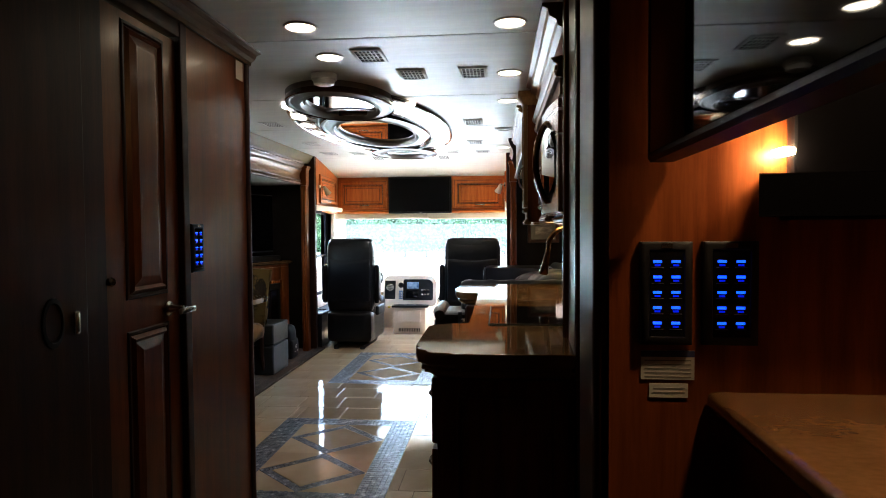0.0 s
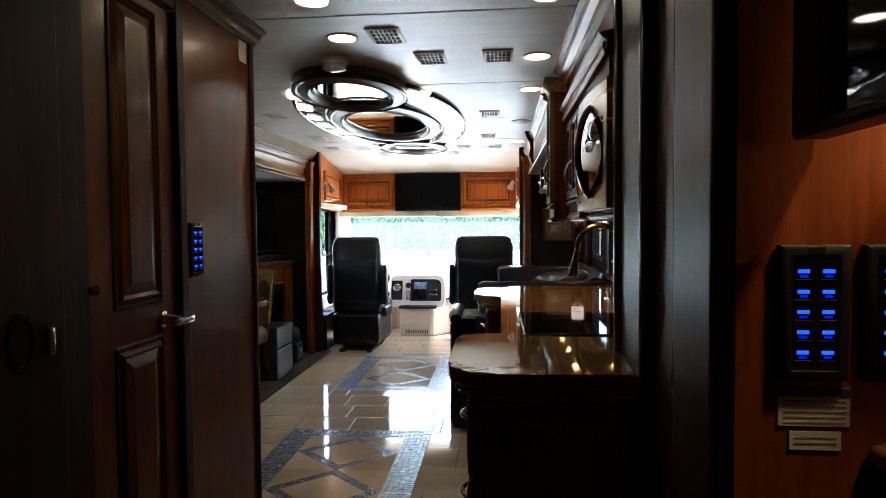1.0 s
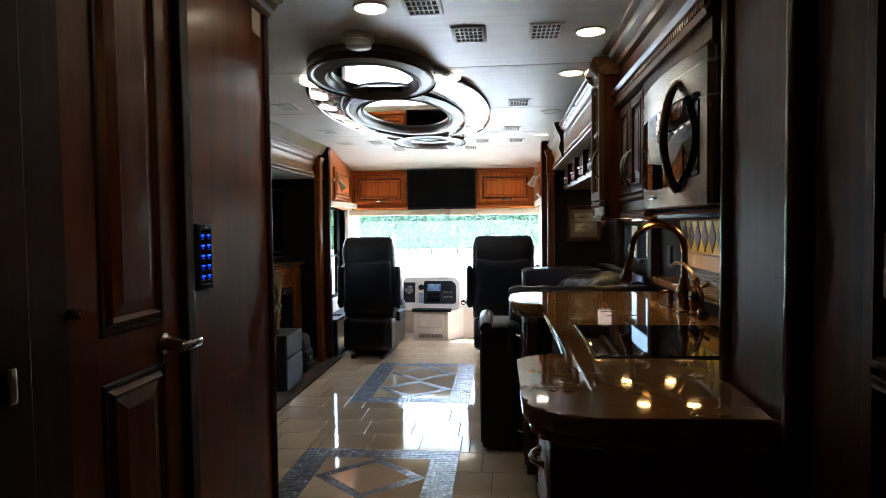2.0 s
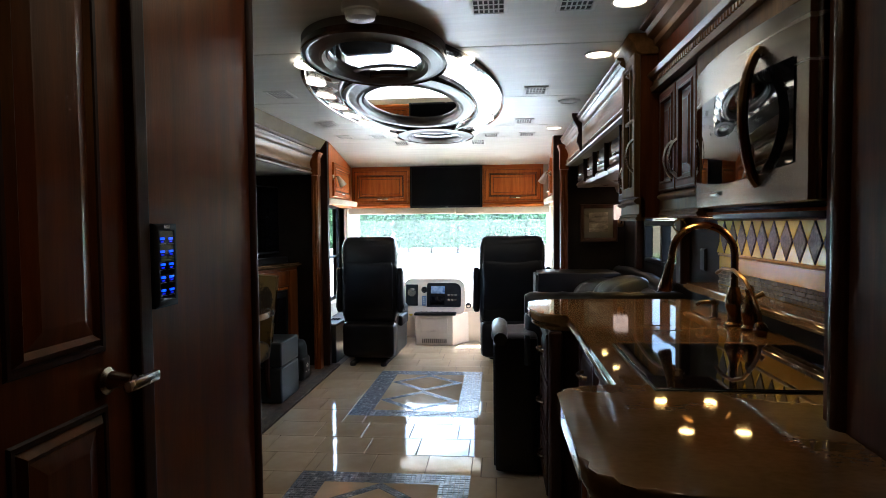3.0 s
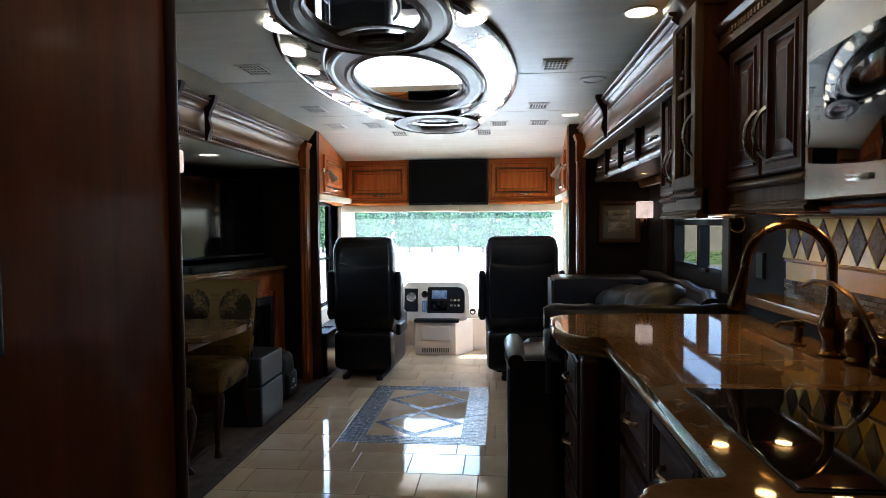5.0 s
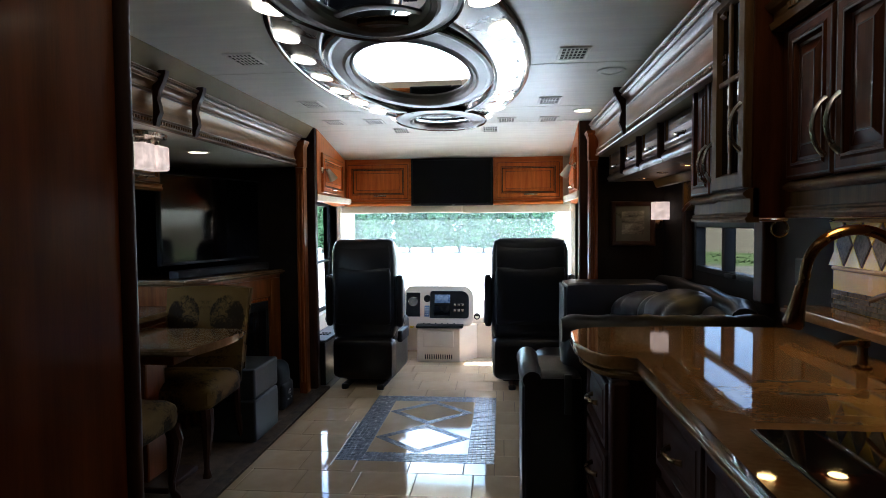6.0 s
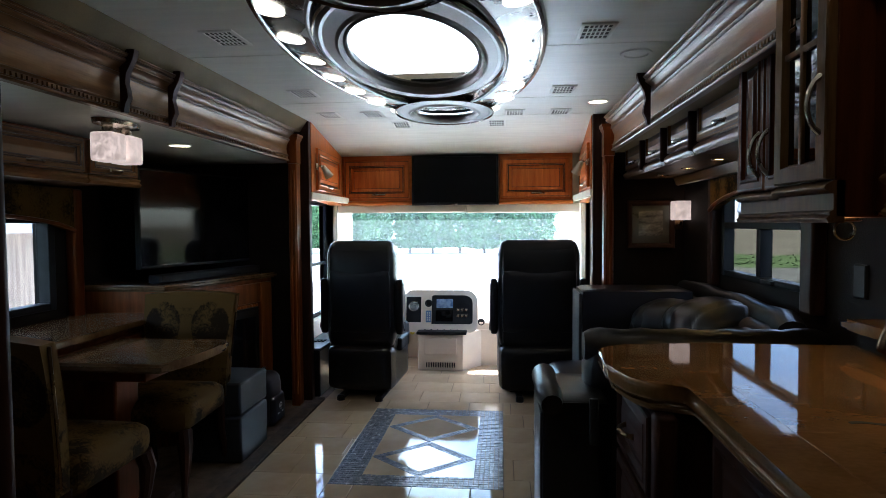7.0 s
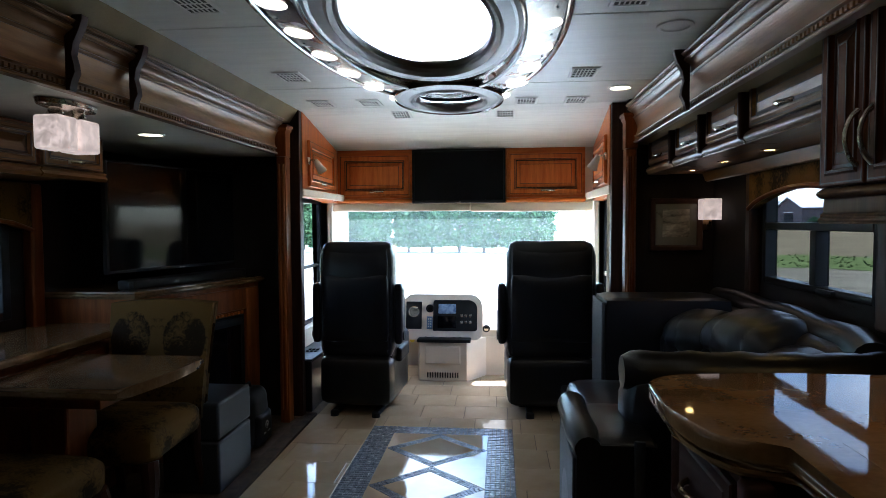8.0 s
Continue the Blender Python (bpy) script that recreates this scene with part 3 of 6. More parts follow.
part("panel", bm, medal, medallion, "satin metal crescent panels")
bm = lathe([(0.76, -0.030), (0.76, -0.042), (0.745, -0.046), (0.73, -0.042), (0.73, -0.014)], 72, 0.54, 1.40, m=Matrix.Translation((MX, MY, CEIL)))
part("inner_bead", bm, ring_mat, medallion, "raised bead inside the crescents")
for cy, rx, ry, ix, iy, drop in ((4.62, 0.315, 0.45, 0.195, 0.33, 0.060), (5.72, 0.395, 0.83, 0.275, 0.585, 0.050), (7.06, 0.325, 0.45, 0.19, 0.27, 0.042)):
    bm, n = bmesh.new(), 64
    loops = []
    for f, z in ((0.0, 0.0), (0.0, -drop + 0.02), (0.05, -drop + 0.006), (0.16, -drop), (0.26, -drop + 0.004), (0.62, -drop - 0.004), (0.72, -drop - 0.012),
                 (0.78, -drop - 0.004), (0.86, -drop + 0.006), (0.93, -drop - 0.002), (1.0, -drop + 0.012), (1.0, -0.02)):
        a, b = rx + (ix - rx) * f, ry + (iy - ry) * f
        loops.append([bm.verts.new((MX + a * math.cos(2 * math.pi * i / n), cy + b * math.sin(2 * math.pi * i / n), CEIL + z)) for i in range(n)])
    for p, q in zip(loops, loops[1:]):
        for i in range(n):
            bm.faces.new((p[i], p[(i + 1) % n], q[(i + 1) % n], q[i]))
    ring = part("ring", bm, ring_mat, medallion, "pewter lacquered ring", angle=14)
    bm = lathe([(1.0, 0), (0.4, 0), (0.01, 0)], 64, ix + 0.01, iy + 0.01, m=Matrix.Translation((MX, cy, CEIL - drop + 0.022)))
    part("mirror", bm, mirror, ring, "round mirror inside the ring")
    bm = lathe([(1.0, 0.02), (1.012, -0.004), (1.0, -0.012), (0.985, -0.004)], 64, rx, ry, m=Matrix.Translation((MX, cy, CEIL - drop + 0.008)))
    part("ring_edge", bm, ring_edge, ring, "dark edge moulding")
light_m = lathe([(0.057, 0.006), (0.057, -0.003), (0.052, -0.006), (0.03, -0.009), (0.001, -0.010)], 24)
first = None
for sgn in (-1, 1):
    for i in range(8):
        y = 4.78 + i * 0.325
        half = 0.484 * math.sqrt(max(0.05, 1 - ((y - MY) / 1.62) ** 2))
        m = Matrix.Translation((MX + sgn * half, y, CEIL - 0.024)) @ pose(0, 0, 0, 0, sgn * -8, 0)
        if first is None:
            first = part("crescent_light", light_m, lamp_white, medallion, "warm round light in the crescent", local=True)
            first.matrix_basis = basis_of(medallion).inverted() @ m
        else:
            o = again(first, "crescent_light", basis_of(medallion).inverted() @ m, medallion)
    for i in range(9):
        y = 4.66 + i * 0.31
        half = 0.512 * math.sqrt(max(0.05, 1 - ((y - MY) / 1.62) ** 2))
        bm = lathe([(0.006, 0), (0.005, -0.003), (0.001, -0.004)], 8, m=Matrix.Translation((MX + sgn * half, y, CEIL - 0.019)))
        part("stud", bm, slot_mat, medallion)

# ---- ceiling fittings ----
spot = thing("downlight", (-0.805, 3.35, CEIL), "round recessed ceiling downlight, lit", "downlight", "ceiling downlights")
part("bezel", lathe([(0.068, 0), (0.066, -0.004), (0.058, -0.006), (0.055, -0.002)], 28), white, spot, local=True)
part("lens", lathe([(0.056, -0.001), (0.03, -0.005), (0.001, -0.006)], 28), lamp_warm, spot, local=True)
for x, y in ((0.02, 3.39), (-0.808, 3.77), (0.03, 4.15), (0.03, 4.83), (0.015, 7.0)):
    copy_thing(spot, pose(x, y, CEIL))
speaker = thing("ceiling_speaker", (0.013, 5.90, CEIL), "round white ceiling speaker", "speaker")
part("trim", lathe([(0.072, 0), (0.070, -0.006), (0.055, -0.010), (0.050, -0.004)], 28), white, speaker, local=True)
part("grille", lathe([(0.051, -0.004), (0.03, -0.007), (0.001, -0.008)], 28), white, speaker, local=True)
smoke = thing("smoke_alarm", (-0.925, 4.07, CEIL), "white round smoke alarm", "smoke alarm")
part("base", lathe([(0.066, 0), (0.066, -0.028), (0.060, -0.034)], 28), white, smoke, local=True)
part("cap", lathe([(0.056, -0.032), (0.052, -0.052), (0.034, -0.058), (0.001, -0.059)], 28), white, smoke, local=True)

vent = thing("ceiling_vent", (-0.62, 3.765, CEIL), "white slotted air outlet in the ceiling", "air vent", "ceiling vents")
part("frame", steps(0.142, 0.205, ((0, 0), (0, 0.004), (0.005, 0.007), (0.015, 0.007), (0.017, 0.002)), m=pose(0, 0, 0, 180)), white, vent, local=True)
part("dark_core", box(-0.054, 0.054, -0.0855, 0.0855, -0.0035, -0.0025), plain("vent_shadow", (0.07, 0.068, 0.062), 0.8), vent, local=True)
for i in range(5):
    x = -0.036 + i * 0.018
    part("slat", box(x - 0.0028, x + 0.0028, -0.0855, 0.0855, -0.0055, -0.003), white, vent, local=True)
for i in range(3):
    part("cross_bar", box(-0.054, 0.054, -0.049 + i * 0.046, -0.043 + i * 0.046, -0.0058, -0.003), white, vent, local=True)
for x, y in ((-0.47, 4.12), (-0.155, 4.12), (-0.22, 5.55), (-1.74, 5.46), (-1.77, 6.53), (-1.82, 7.24), (-1.51, 7.25), (-0.51, 7.30), (-0.196, 7.31),
             (-0.245, 6.61), (-0.9, 2.9)):
    copy_thing(vent, pose(x, y, CEIL))
for x, y in ((-1.37, 7.63), (-0.64, 7.66)):
    copy_thing(vent, pose(x, y, 2.124, -8))

# ---- front end ----
FRONT = 8.6
solid("wall_front_header", box(-2.25, 0.25, FRONT + 0.01, 9.2, 1.53, 2.0), cream, "header above the windscreen", kind="structure")
solid("wall_front_low", box(-2.3, 0.3, 9.02, 9.2, -0.1, 0.60), cream, "cream panel under the windscreen", kind="structure")
solid("wall_front_pillar", box(-2.34, -2.16, 8.62, 9.2, 0, 1.56), cream, "cream windscreen pillar", kind="structure")
solid("wall_front_pillar_right", box(0.12, 0.30, 8.62, 9.2, 0, 1.56), cream, "cream windscreen pillar", kind="structure")
w = thing("window_1", (-1.0, 9.12, 0.6), "wide clear windscreen in two halves", "windscreen", kind="structure")
for x0, x1 in ((-2.16, -1.0202), (-1.0198, 0.12)):
    o = part("pane", box(x0, x1, 9.118, 9.124, 0.60, 1.53), screen_glass, w)
    o.visible_shadow = False
blind = thing("windscreen_blind", (-1.0, 8.66, 1.5), "cream roller blind rolled up above the windscreen", "blind")
part("roll_left", box(-2.15, -0.93, 8.60, 8.66, 1.455, 1.528, 0.012), cream_cloth, blind)
part("roll_right", box(-0.93, 0.11, 8.605, 8.665, 1.448, 1.528, 0.012), cream_cloth, blind)
part("tinted_strip", box(-2.15, 0.11, 9.10, 9.104, 1.39, 1.53), tinted, blind)


def front_cabinet(x0, x1, label):
    t = thing("front_cabinet", (x0, FRONT, 1.53), label, "cabinet", "front cabinets")
    part("body", box(x0, x1, FRONT, FRONT + 0.03, 1.525, 1.99, 0.003), wood_x_lit, t)
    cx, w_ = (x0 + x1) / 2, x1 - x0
    d = glazed_front("door", w_ - 0.05, 0.35, facing(cx, FRONT, 1.765, (0, -1, 0)), wood_front_lit, t)
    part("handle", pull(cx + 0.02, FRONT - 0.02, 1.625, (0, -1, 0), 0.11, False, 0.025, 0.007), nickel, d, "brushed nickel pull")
    part("light_rail", extrude([(FRONT, 1.525), (FRONT - 0.03, 1.530), (FRONT - 0.036, 1.545), (FRONT - 0.024, 1.562), (FRONT, 1.568)], "x", x0, x1), wood_x_lit, t)
    part("side_stile", box(x0 + 0.002, x0 + 0.016, FRONT - 0.012, FRONT, 1.57, 1.97, 0.004), wood_front_lit, t)


front_cabinet(-2.10, -1.435, "cherry cabinet with a raised panel over the windscreen, bounced light put into its colour")
front_cabinet(-0.625, 0.04, "cherry cabinet with a raised panel over the windscreen, bounced light put into its colour")
tv = thing("front_television", (-1.03, FRONT, 1.52), "black flat television between the front cabinets", "television")
part("case", steps(0.80, 0.46, ((0, 0), (0, 0.05), (0.006, 0.056), (0.018, 0.056), (0.020, 0.053)), m=facing(-1.03, FRONT, 1.752, (0, -1, 0))), black, tv)
part("screen", steps(0.755, 0.415, ((0, 0.0), (0, 0.0545)), m=facing(-1.03, FRONT, 1.755, (0, -1, 0))), matt_screen, tv)
part("badge", box(-1.055, -1.005, FRONT - 0.060, FRONT - 0.055, 1.527, 1.532), nickel, tv)
part("shelf", box(-1.435, -0.625, FRONT, FRONT + 0.03, 1.53, 1.99), wood_x_lit, tv)


def side_cabinet(sgn, x, label):
    """Corner cabinet over the side window, from the slide-out post to the front cabinets."""
    t = thing("side_cabinet", (x, 7.5, 1.55), label, "cabinet", "corner cabinets")
    y0 = 7.50
    far = x - sgn * 0.06
    outer = -2.22 if sgn > 0 else 0.20
    bm = bmesh.new()
    lo = [(outer, y0, 1.60), (x, y0, 1.60), (far, FRONT, 1.53), (outer, FRONT, 1.53)]
    hi = [(outer, y0, 2.128), (x, y0, 2.128), (far, FRONT, 1.985), (outer, FRONT, 1.985)]
    vl, vh = [bm.verts.new(p) for p in lo], [bm.verts.new(p) for p in hi]
    bm.faces.new(vl)
    bm.faces.new(vh)
    for i in range(4):
        bm.faces.new((vl[i], vl[(i + 1) % 4], vh[(i + 1) % 4], vh[i]))
    part("body", bm, wood_front_lit, t, angle=0)
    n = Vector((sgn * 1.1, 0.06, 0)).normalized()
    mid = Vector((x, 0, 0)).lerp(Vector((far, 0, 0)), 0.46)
    d = glazed_front("door", 0.80, 0.33, facing(mid.x, 8.02, 1.785, n), wood_front_lit, t)
    part("handle", pull(mid.x + sgn * 0.02, 8.0, 1.655, n, 0.1, False, 0.025, 0.007), nickel, d)
    part("valance", box(*sorted((x + sgn * 0.004, x - sgn * 0.03)), y0, FRONT, 1.545, 1.60, 0.006), cream_cloth, t, "cream shade box under the cabinet")
    lamp = thing("reading_lamp", (x + sgn * 0.01, 7.62, 1.82), "small nickel reading lamp with a frosted shade", "lamp", "reading lamps")
    px = x + sgn * 0.005
    part("mount", lathe([(0.028, 0), (0.028, 0.01), (0.018, 0.016), (0.001, 0.018)], 16, m=facing(px, 7.60, 1.80, (sgn, 0, 0))), nickel, lamp)
    part("arm", tube([(px, 7.60, 1.80), (px + sgn * 0.04, 7.60, 1.81), (px + sgn * 0.05, 7.63, 1.80)], 0.006), nickel, lamp)
    aim = Matrix.Translation((px + sgn * 0.05, 7.63, 1.80)) @ pose(0, 0, 0, 25, -25 * sgn, 0)
    part("shade", lathe([(0.016, 0.01), (0.020, -0.01), (0.030, -0.06), (0.038, -0.09), (0.034, -0.09), (0.016, -0.01)], 18, m=aim), white, lamp, "white glass shade")


side_cabinet(1, -2.042, "cherry corner cabinet over the driver's window")
side_cabinet(-1, 0.045, "cherry corner cabinet over the entrance")
for name, x0, x1 in (("panel_left", -2.20, -2.045), ("panel_right", 0.05, 0.19)):
    solid(name, box(x0, x1, 7.44, 7.50, 0, 2.13, 0.004), wood_dark, "dark cherry upright panel beside the cockpit", kind="structure")
for name, x0, x1, y in (("pillar_left", -2.21, -2.09, 7.54), ("pillar_right", 0.08, 0.2, 7.56)):
    solid(name, extrude([(x0, 0.36), (x1 - 0.06 if x0 < -1 else x1, 0.36), (x1 if x0 < -1 else x1, 1.6), (x0, 1.6)], "y", y, y + 0.08), cream, "cream upholstered pillar", kind="structure")

w = thing("window_2", (-2.25, 8.2, 0.5), "driver's side window in a black frame", "window", kind="structure")
o = part("pane", box(-2.275, -2.269, 7.74, 8.62, 0.52, 1.56), pane, w)
o.visible_shadow = False
for a, b in ((7.74, 7.78), (8.10, 8.15), (8.58, 8.62)):
    part("bar", box(-2.288, -2.258, a, b, 0.52, 1.56, 0.004), black, w)
for a, b in ((0.52, 0.56), (0.98, 1.01), (1.52, 1.56)):
    part("rail", box(-2.286, -2.260, 7.742, 8.618, a, b, 0.004), black, w)
w = thing("window_3", (0.23, 8.2, 0.5), "entrance side window in a black frame", "window", kind="structure")
o = part("pane", box(0.228, 0.234, 7.85, 8.62, 0.42, 1.54), pane, w)
o.visible_shadow = False
for a, b in ((7.85, 7.89), (8.58, 8.62)):
    part("bar", box(0.20, 0.27, a, b, 0.42, 1.54, 0.004), black, w)
part("rail", box(0.202, 0.268, 7.852, 8.618, 0.90, 0.94, 0.004), cream, w)
curtain = bmesh.new()
pts = [(0.10 + 0.018 * math.sin(i * 1.9), 7.62 + 0.02 * i) for i in range(12)]
extrude(pts + [(a + 0.006, b + 0.003) for a, b in reversed(pts)], "z", 0.45, 1.56, bm=curtain)
solid("curtain", curtain, cream_cloth, "cream curtain gathered beside the entrance window", "curtain", angle=60)

# dash and console
dash = thing("dashboard", (-1.0, 8.8, 0.0), "cream dashboard with a dark instrument cluster", "dashboard")
part("body", extrude([(8.72, 0.0), (8.72, 0.40), (8.84, 0.56), (9.0, 0.62), (9.1, 0.60), (9.1, 0.0)], "x", -0.98, 0.14), cream, dash)
part("return_panel", extrude([(-0.96, 8.47), (-0.80, 8.70), (0.12, 8.74), (0.12, 8.80), (-0.96, 8.80)], "z", 0.0, 0.34), cream, dash)
part("driver_body", extrude([(8.90, 0.25), (8.90, 0.42), (8.80, 0.50), (8.90, 0.66), (9.1, 0.62), (9.1, 0.25)], "x", -2.16, -0.98), cream, dash)
pod_out = [(-1.52, 0.34)] + arc(-1.44, 0.655, 0.06, 180, 90, 5) + arc(-0.94, 0.615, 0.10, 90, 0, 6) + arc(-0.90, 0.40, 0.06, 0, -90, 4)
tilt = Matrix.Translation((0, 8.62, 0.52)) @ pose(0, 0, 0, -14) @ Matrix.Translation((0, -8.62, -0.52))
bm = extrude([(a, b) for a, b in pod_out], "y", 8.60, 8.80)
bmesh.ops.transform(bm, matrix=tilt, verts=bm.verts)
bmesh.ops.bevel(bm, geom=[e for e in bm.edges if abs(e.verts[0].co.y - e.verts[1].co.y) < 0.12], offset=0.012, segments=2, affect="EDGES")
pod = part("instrument_pod", bm, cream, dash)


def on_pod(name, x0, x1, z0, z1, mat, out=0.006, bev=0.012, parent=None, label=""):
    b = box(x0, x1, 8.60 - out, 8.604, z0, z1, bev if bev < 0.01 else 0.004)
    bmesh.ops.transform(b, matrix=tilt, verts=b.verts)
    return part(name, b, mat, parent or pod, label)


bm = extrude(arc(-1.24, 0.655, 0.02, 180, 90, 3) + arc(-0.95, 0.60, 0.075, 90, 0, 5) + arc(-0.90, 0.43, 0.025, 0, -90, 3) + [(-1.26, 0.405)], "y", 8.594, 8.604)
bmesh.ops.transform(bm, matrix=tilt, verts=bm.verts)
part("dark_fascia", bm, black, pod, "dark control fascia")
nav = surface("map_screen", (0.05, 0.10, 0.22), (0.30, 0.40, 0.55), 0.15, 18, bump=0)
on_pod("map_display", -1.215, -1.06, 0.555, 0.64, nav, 0.010, 0.004, label="small navigation display")
on_pod("radio", -1.22, -1.06, 0.43, 0.535, screen, 0.010, 0.004)
for i in range(3):
    for k in range(2):
        on_pod("switch", -1.025 + i * 0.038, -0.998 + i * 0.038, 0.47 + k * 0.055, 0.495 + k * 0.055, steel, 0.010, 0.003)
on_pod("blue_switch_panel", -1.315, -1.265, 0.42, 0.53, plain("blue_panel", (0.10, 0.18, 0.34), 0.4), 0.008, 0.003)
for i in range(4):
    on_pod("switch", -1.305, -1.295, 0.435 + i * 0.022, 0.447 + i * 0.022, white, 0.012, 0.002)
    on_pod("switch", -1.285, -1.275, 0.435 + i * 0.022, 0.447 + i * 0.022, white, 0.012, 0.002)
bm = lathe([(0.036, 0.0), (0.034, 0.010), (0.026, 0.012), (0.022, 0.004), (0.001, 0.003)], 20, m=tilt @ facing(-1.29, 8.602, 0.60, (0, -1, 0)))
part("air_outlet", bm, black, pod)
on_pod("gauge_cluster", -1.50, -1.36, 0.42, 0.66, black, 0.006, 0.004)
bm = lathe([(0.05, 0.0), (0.048, 0.008), (0.044, 0.004), (0.001, 0.003)], 20, m=tilt @ facing(-1.43, 8.596, 0.57, (0, -1, 0)))
part("gauge", bm, steel, pod)
bm = lathe([(0.034, 0.0), (0.032, 0.010), (0.022, 0.012), (0.018, 0.002), (0.001, 0.002)], 18, m=facing(-0.80, 8.73, 0.41, (0, -1, 0)))
part("air_outlet", bm, black, dash)
console = thing("dash_console", (-1.16, 8.5, 0), "cream console with a drawer, cup holders and vent slots", "console")
part("body", box(-1.375, -0.955, 8.47, 8.75, 0.0, 0.335, 0.012), cream, console)
part("tray", box(-1.385, -0.925, 8.44, 8.75, 0.335, 0.362, 0.008), black, console, "black cup holder tray")
d = part("drawer", steps(0.30, 0.155, ((0, 0), (0, 0.008), (0.006, 0.012), (0.012, 0.012)), m=facing(-1.165, 8.47, 0.225, (0, -1, 0))), cream, console)
part("latch", box(-1.20, -1.13, 8.452, 8.460, 0.155, 0.168, 0.002), cream, d)
for i in range(13):
    x = -1.30 + i * 0.0215
    part("slot", box(x, x + 0.010, 8.466, 8.4705, 0.03, 0.075), slot_mat, console)
for i in range(3):
    bm = lathe([(0.038, 0.002), (0.036, 0.006), (0.030, 0.006), (0.028, 0.0)], 18, m=Matrix.Translation((-1.29 + i * 0.12, 8.56, 0.361)))
    part("cup_holder", bm, slot_mat, console)
part("parking_knob", lathe([(0.012, 0), (0.012, 0.02), (0.022, 0.028), (0.022, 0.036), (0.001, 0.04)], 14, m=facing(-1.44, 8.60, 0.335, (0, -1, 0))), plain("yellow_knob", (0.65, 0.48, 0.03), 0.4), dash, "yellow parking brake knob")
wheel = thing("steering_wheel", (-1.72, 8.35, 0.75), "dark steering wheel in front of the driver's seat", "steering wheel")
m = Matrix.Translation((-1.70, 8.40, 0.70)) @ pose(0, 0, 0, 35)
part("rim", tube([m @ Vector((0.21 * math.cos(a * math.pi / 18), 0.21 * math.sin(a * math.pi / 18), 0)) for a in range(37)], 0.016, 10), leather, wheel)
part("hub", lathe([(0.07, -0.03), (0.07, 0.0), (0.05, 0.02), (0.001, 0.025)], 18, m=m), black, wheel)
for a in (0, 120, 240):
    part("spoke", tube([m @ Vector((0.06 * math.cos(radians(a + 90)), 0.06 * math.sin(radians(a + 90)), 0)), m @ Vector((0.205 * math.cos(radians(a + 90)), 0.205 * math.sin(radians(a + 90)), 0))], 0.012, 8), black, wheel)
part("column", tube([m @ Vector((0, 0, -0.03)), m @ Vector((0, 0, -0.42))], 0.04, 12), black, wheel)
pedestal = thing("driver_side_console", (-2.15, 7.75, 0), "black console beside the driver with small switches on its pale top", "console")
part("body", box(-2.20, -2.02, 7.56, 8.5, 0.0, 0.37, 0.01), leather, pedestal)
part("top", box(-2.20, -2.015, 7.555, 8.5, 0.37, 0.385, 0.005), leather_grey, pedestal)
for i in range(6):
    part("switch", box(-2.14 + 0.03 * (i % 3), -2.12 + 0.03 * (i % 3), 7.80 + 0.06 * (i // 3), 7.83 + 0.06 * (i // 3), 0.384, 0.394, 0.003), black, pedestal)


# ---- cockpit seats ----
def cab_seat(x, y, w, turn, label):
    """A captain's chair seen from behind; local -y is its back."""
    t = thing("captain_seat", (x, y, 0), label, "captain seat", "cockpit seats", turn=turn)
    P = lambda n, b, m=leather, par=None, lab="": part(n, b, m, par or t, lab, local=True)
    h = w / 2
    back = P("backrest", cushion(-h, h, -0.10, 0.09, 0.40, 1.20, 0.065, 0.018))
    P("headrest", cushion(-h + 0.015, h - 0.015, -0.085, 0.085, 1.00, 1.225, 0.06, 0.012), par=back)
    P("back_shell", cushion(-h + 0.03, h - 0.03, -0.118, -0.05, 0.52, 1.0, 0.03, 0.008), par=back)
    P("seat_cushion", cushion(-h, h, -0.06, 0.52, 0.36, 0.54, 0.06, 0.02))
    P("lower_skirt", cushion(-h + 0.005, h - 0.005, -0.13, 0.48, 0.07, 0.42, 0.06, 0.012))
    for s in (-1, 1):
        arm = P("armrest", cushion(s * (h + 0.03) - 0.032, s * (h + 0.03) + 0.032, -0.07, 0.05, 0.50, 0.93, 0.03))
        P("arm_hub", lathe([(0.035, -0.012), (0.035, 0.012)], 14, m=facing(s * (h + 0.055), -0.01, 0.56, (s, 0, 0)), cap=True), black, arm)
    P("side_control", box(h - 0.01, h + 0.035, 0.02, 0.30, 0.36, 0.46, 0.016, 3), black)
    P("pedestal", box(-h + 0.09, h - 0.09, 0.02, 0.42, 0.03, 0.14, 0.01), black)
    for s in (-1, 1):
        P("floor_rail", box(s * 0.15 - 0.02, s * 0.15 + 0.02, -0.12, 0.46, 0.0, 0.04, 0.006), black)
        P("piping", tube([(s * (h - 0.035), -0.088, 0.44), (s * (h - 0.035), -0.097, 0.8), (s * (h - 0.04), -0.09, 1.17)], 0.005, 6), leather, back)
    for s in (-1, 1):
        P("rail_foot", lathe([(0.03, 0), (0.03, 0.03), (0.02, 0.04)], 10, m=Matrix.Translation((s * 0.15, -0.12, 0)), cap=True), black)
    return t


cab_seat(-1.685, 7.62, 0.54, -3, "black leather driver's captain chair with armrests, seen from behind")
cab_seat(-0.325, 7.68, 0.62, 2, "black leather passenger captain chair, wider than the driver's")

# ---- galley ----
GX = 0.20
tall = thing("tall_cabinet", (GX, 2.8, 0), "tall cherry refrigerator cabinet beside the galley, shade put into its colour", "cabinet")
part("side_panel", box(GX + 0.02, 0.66, 3.155, 3.20, 0.0, CEIL), wood_shaded, tall)
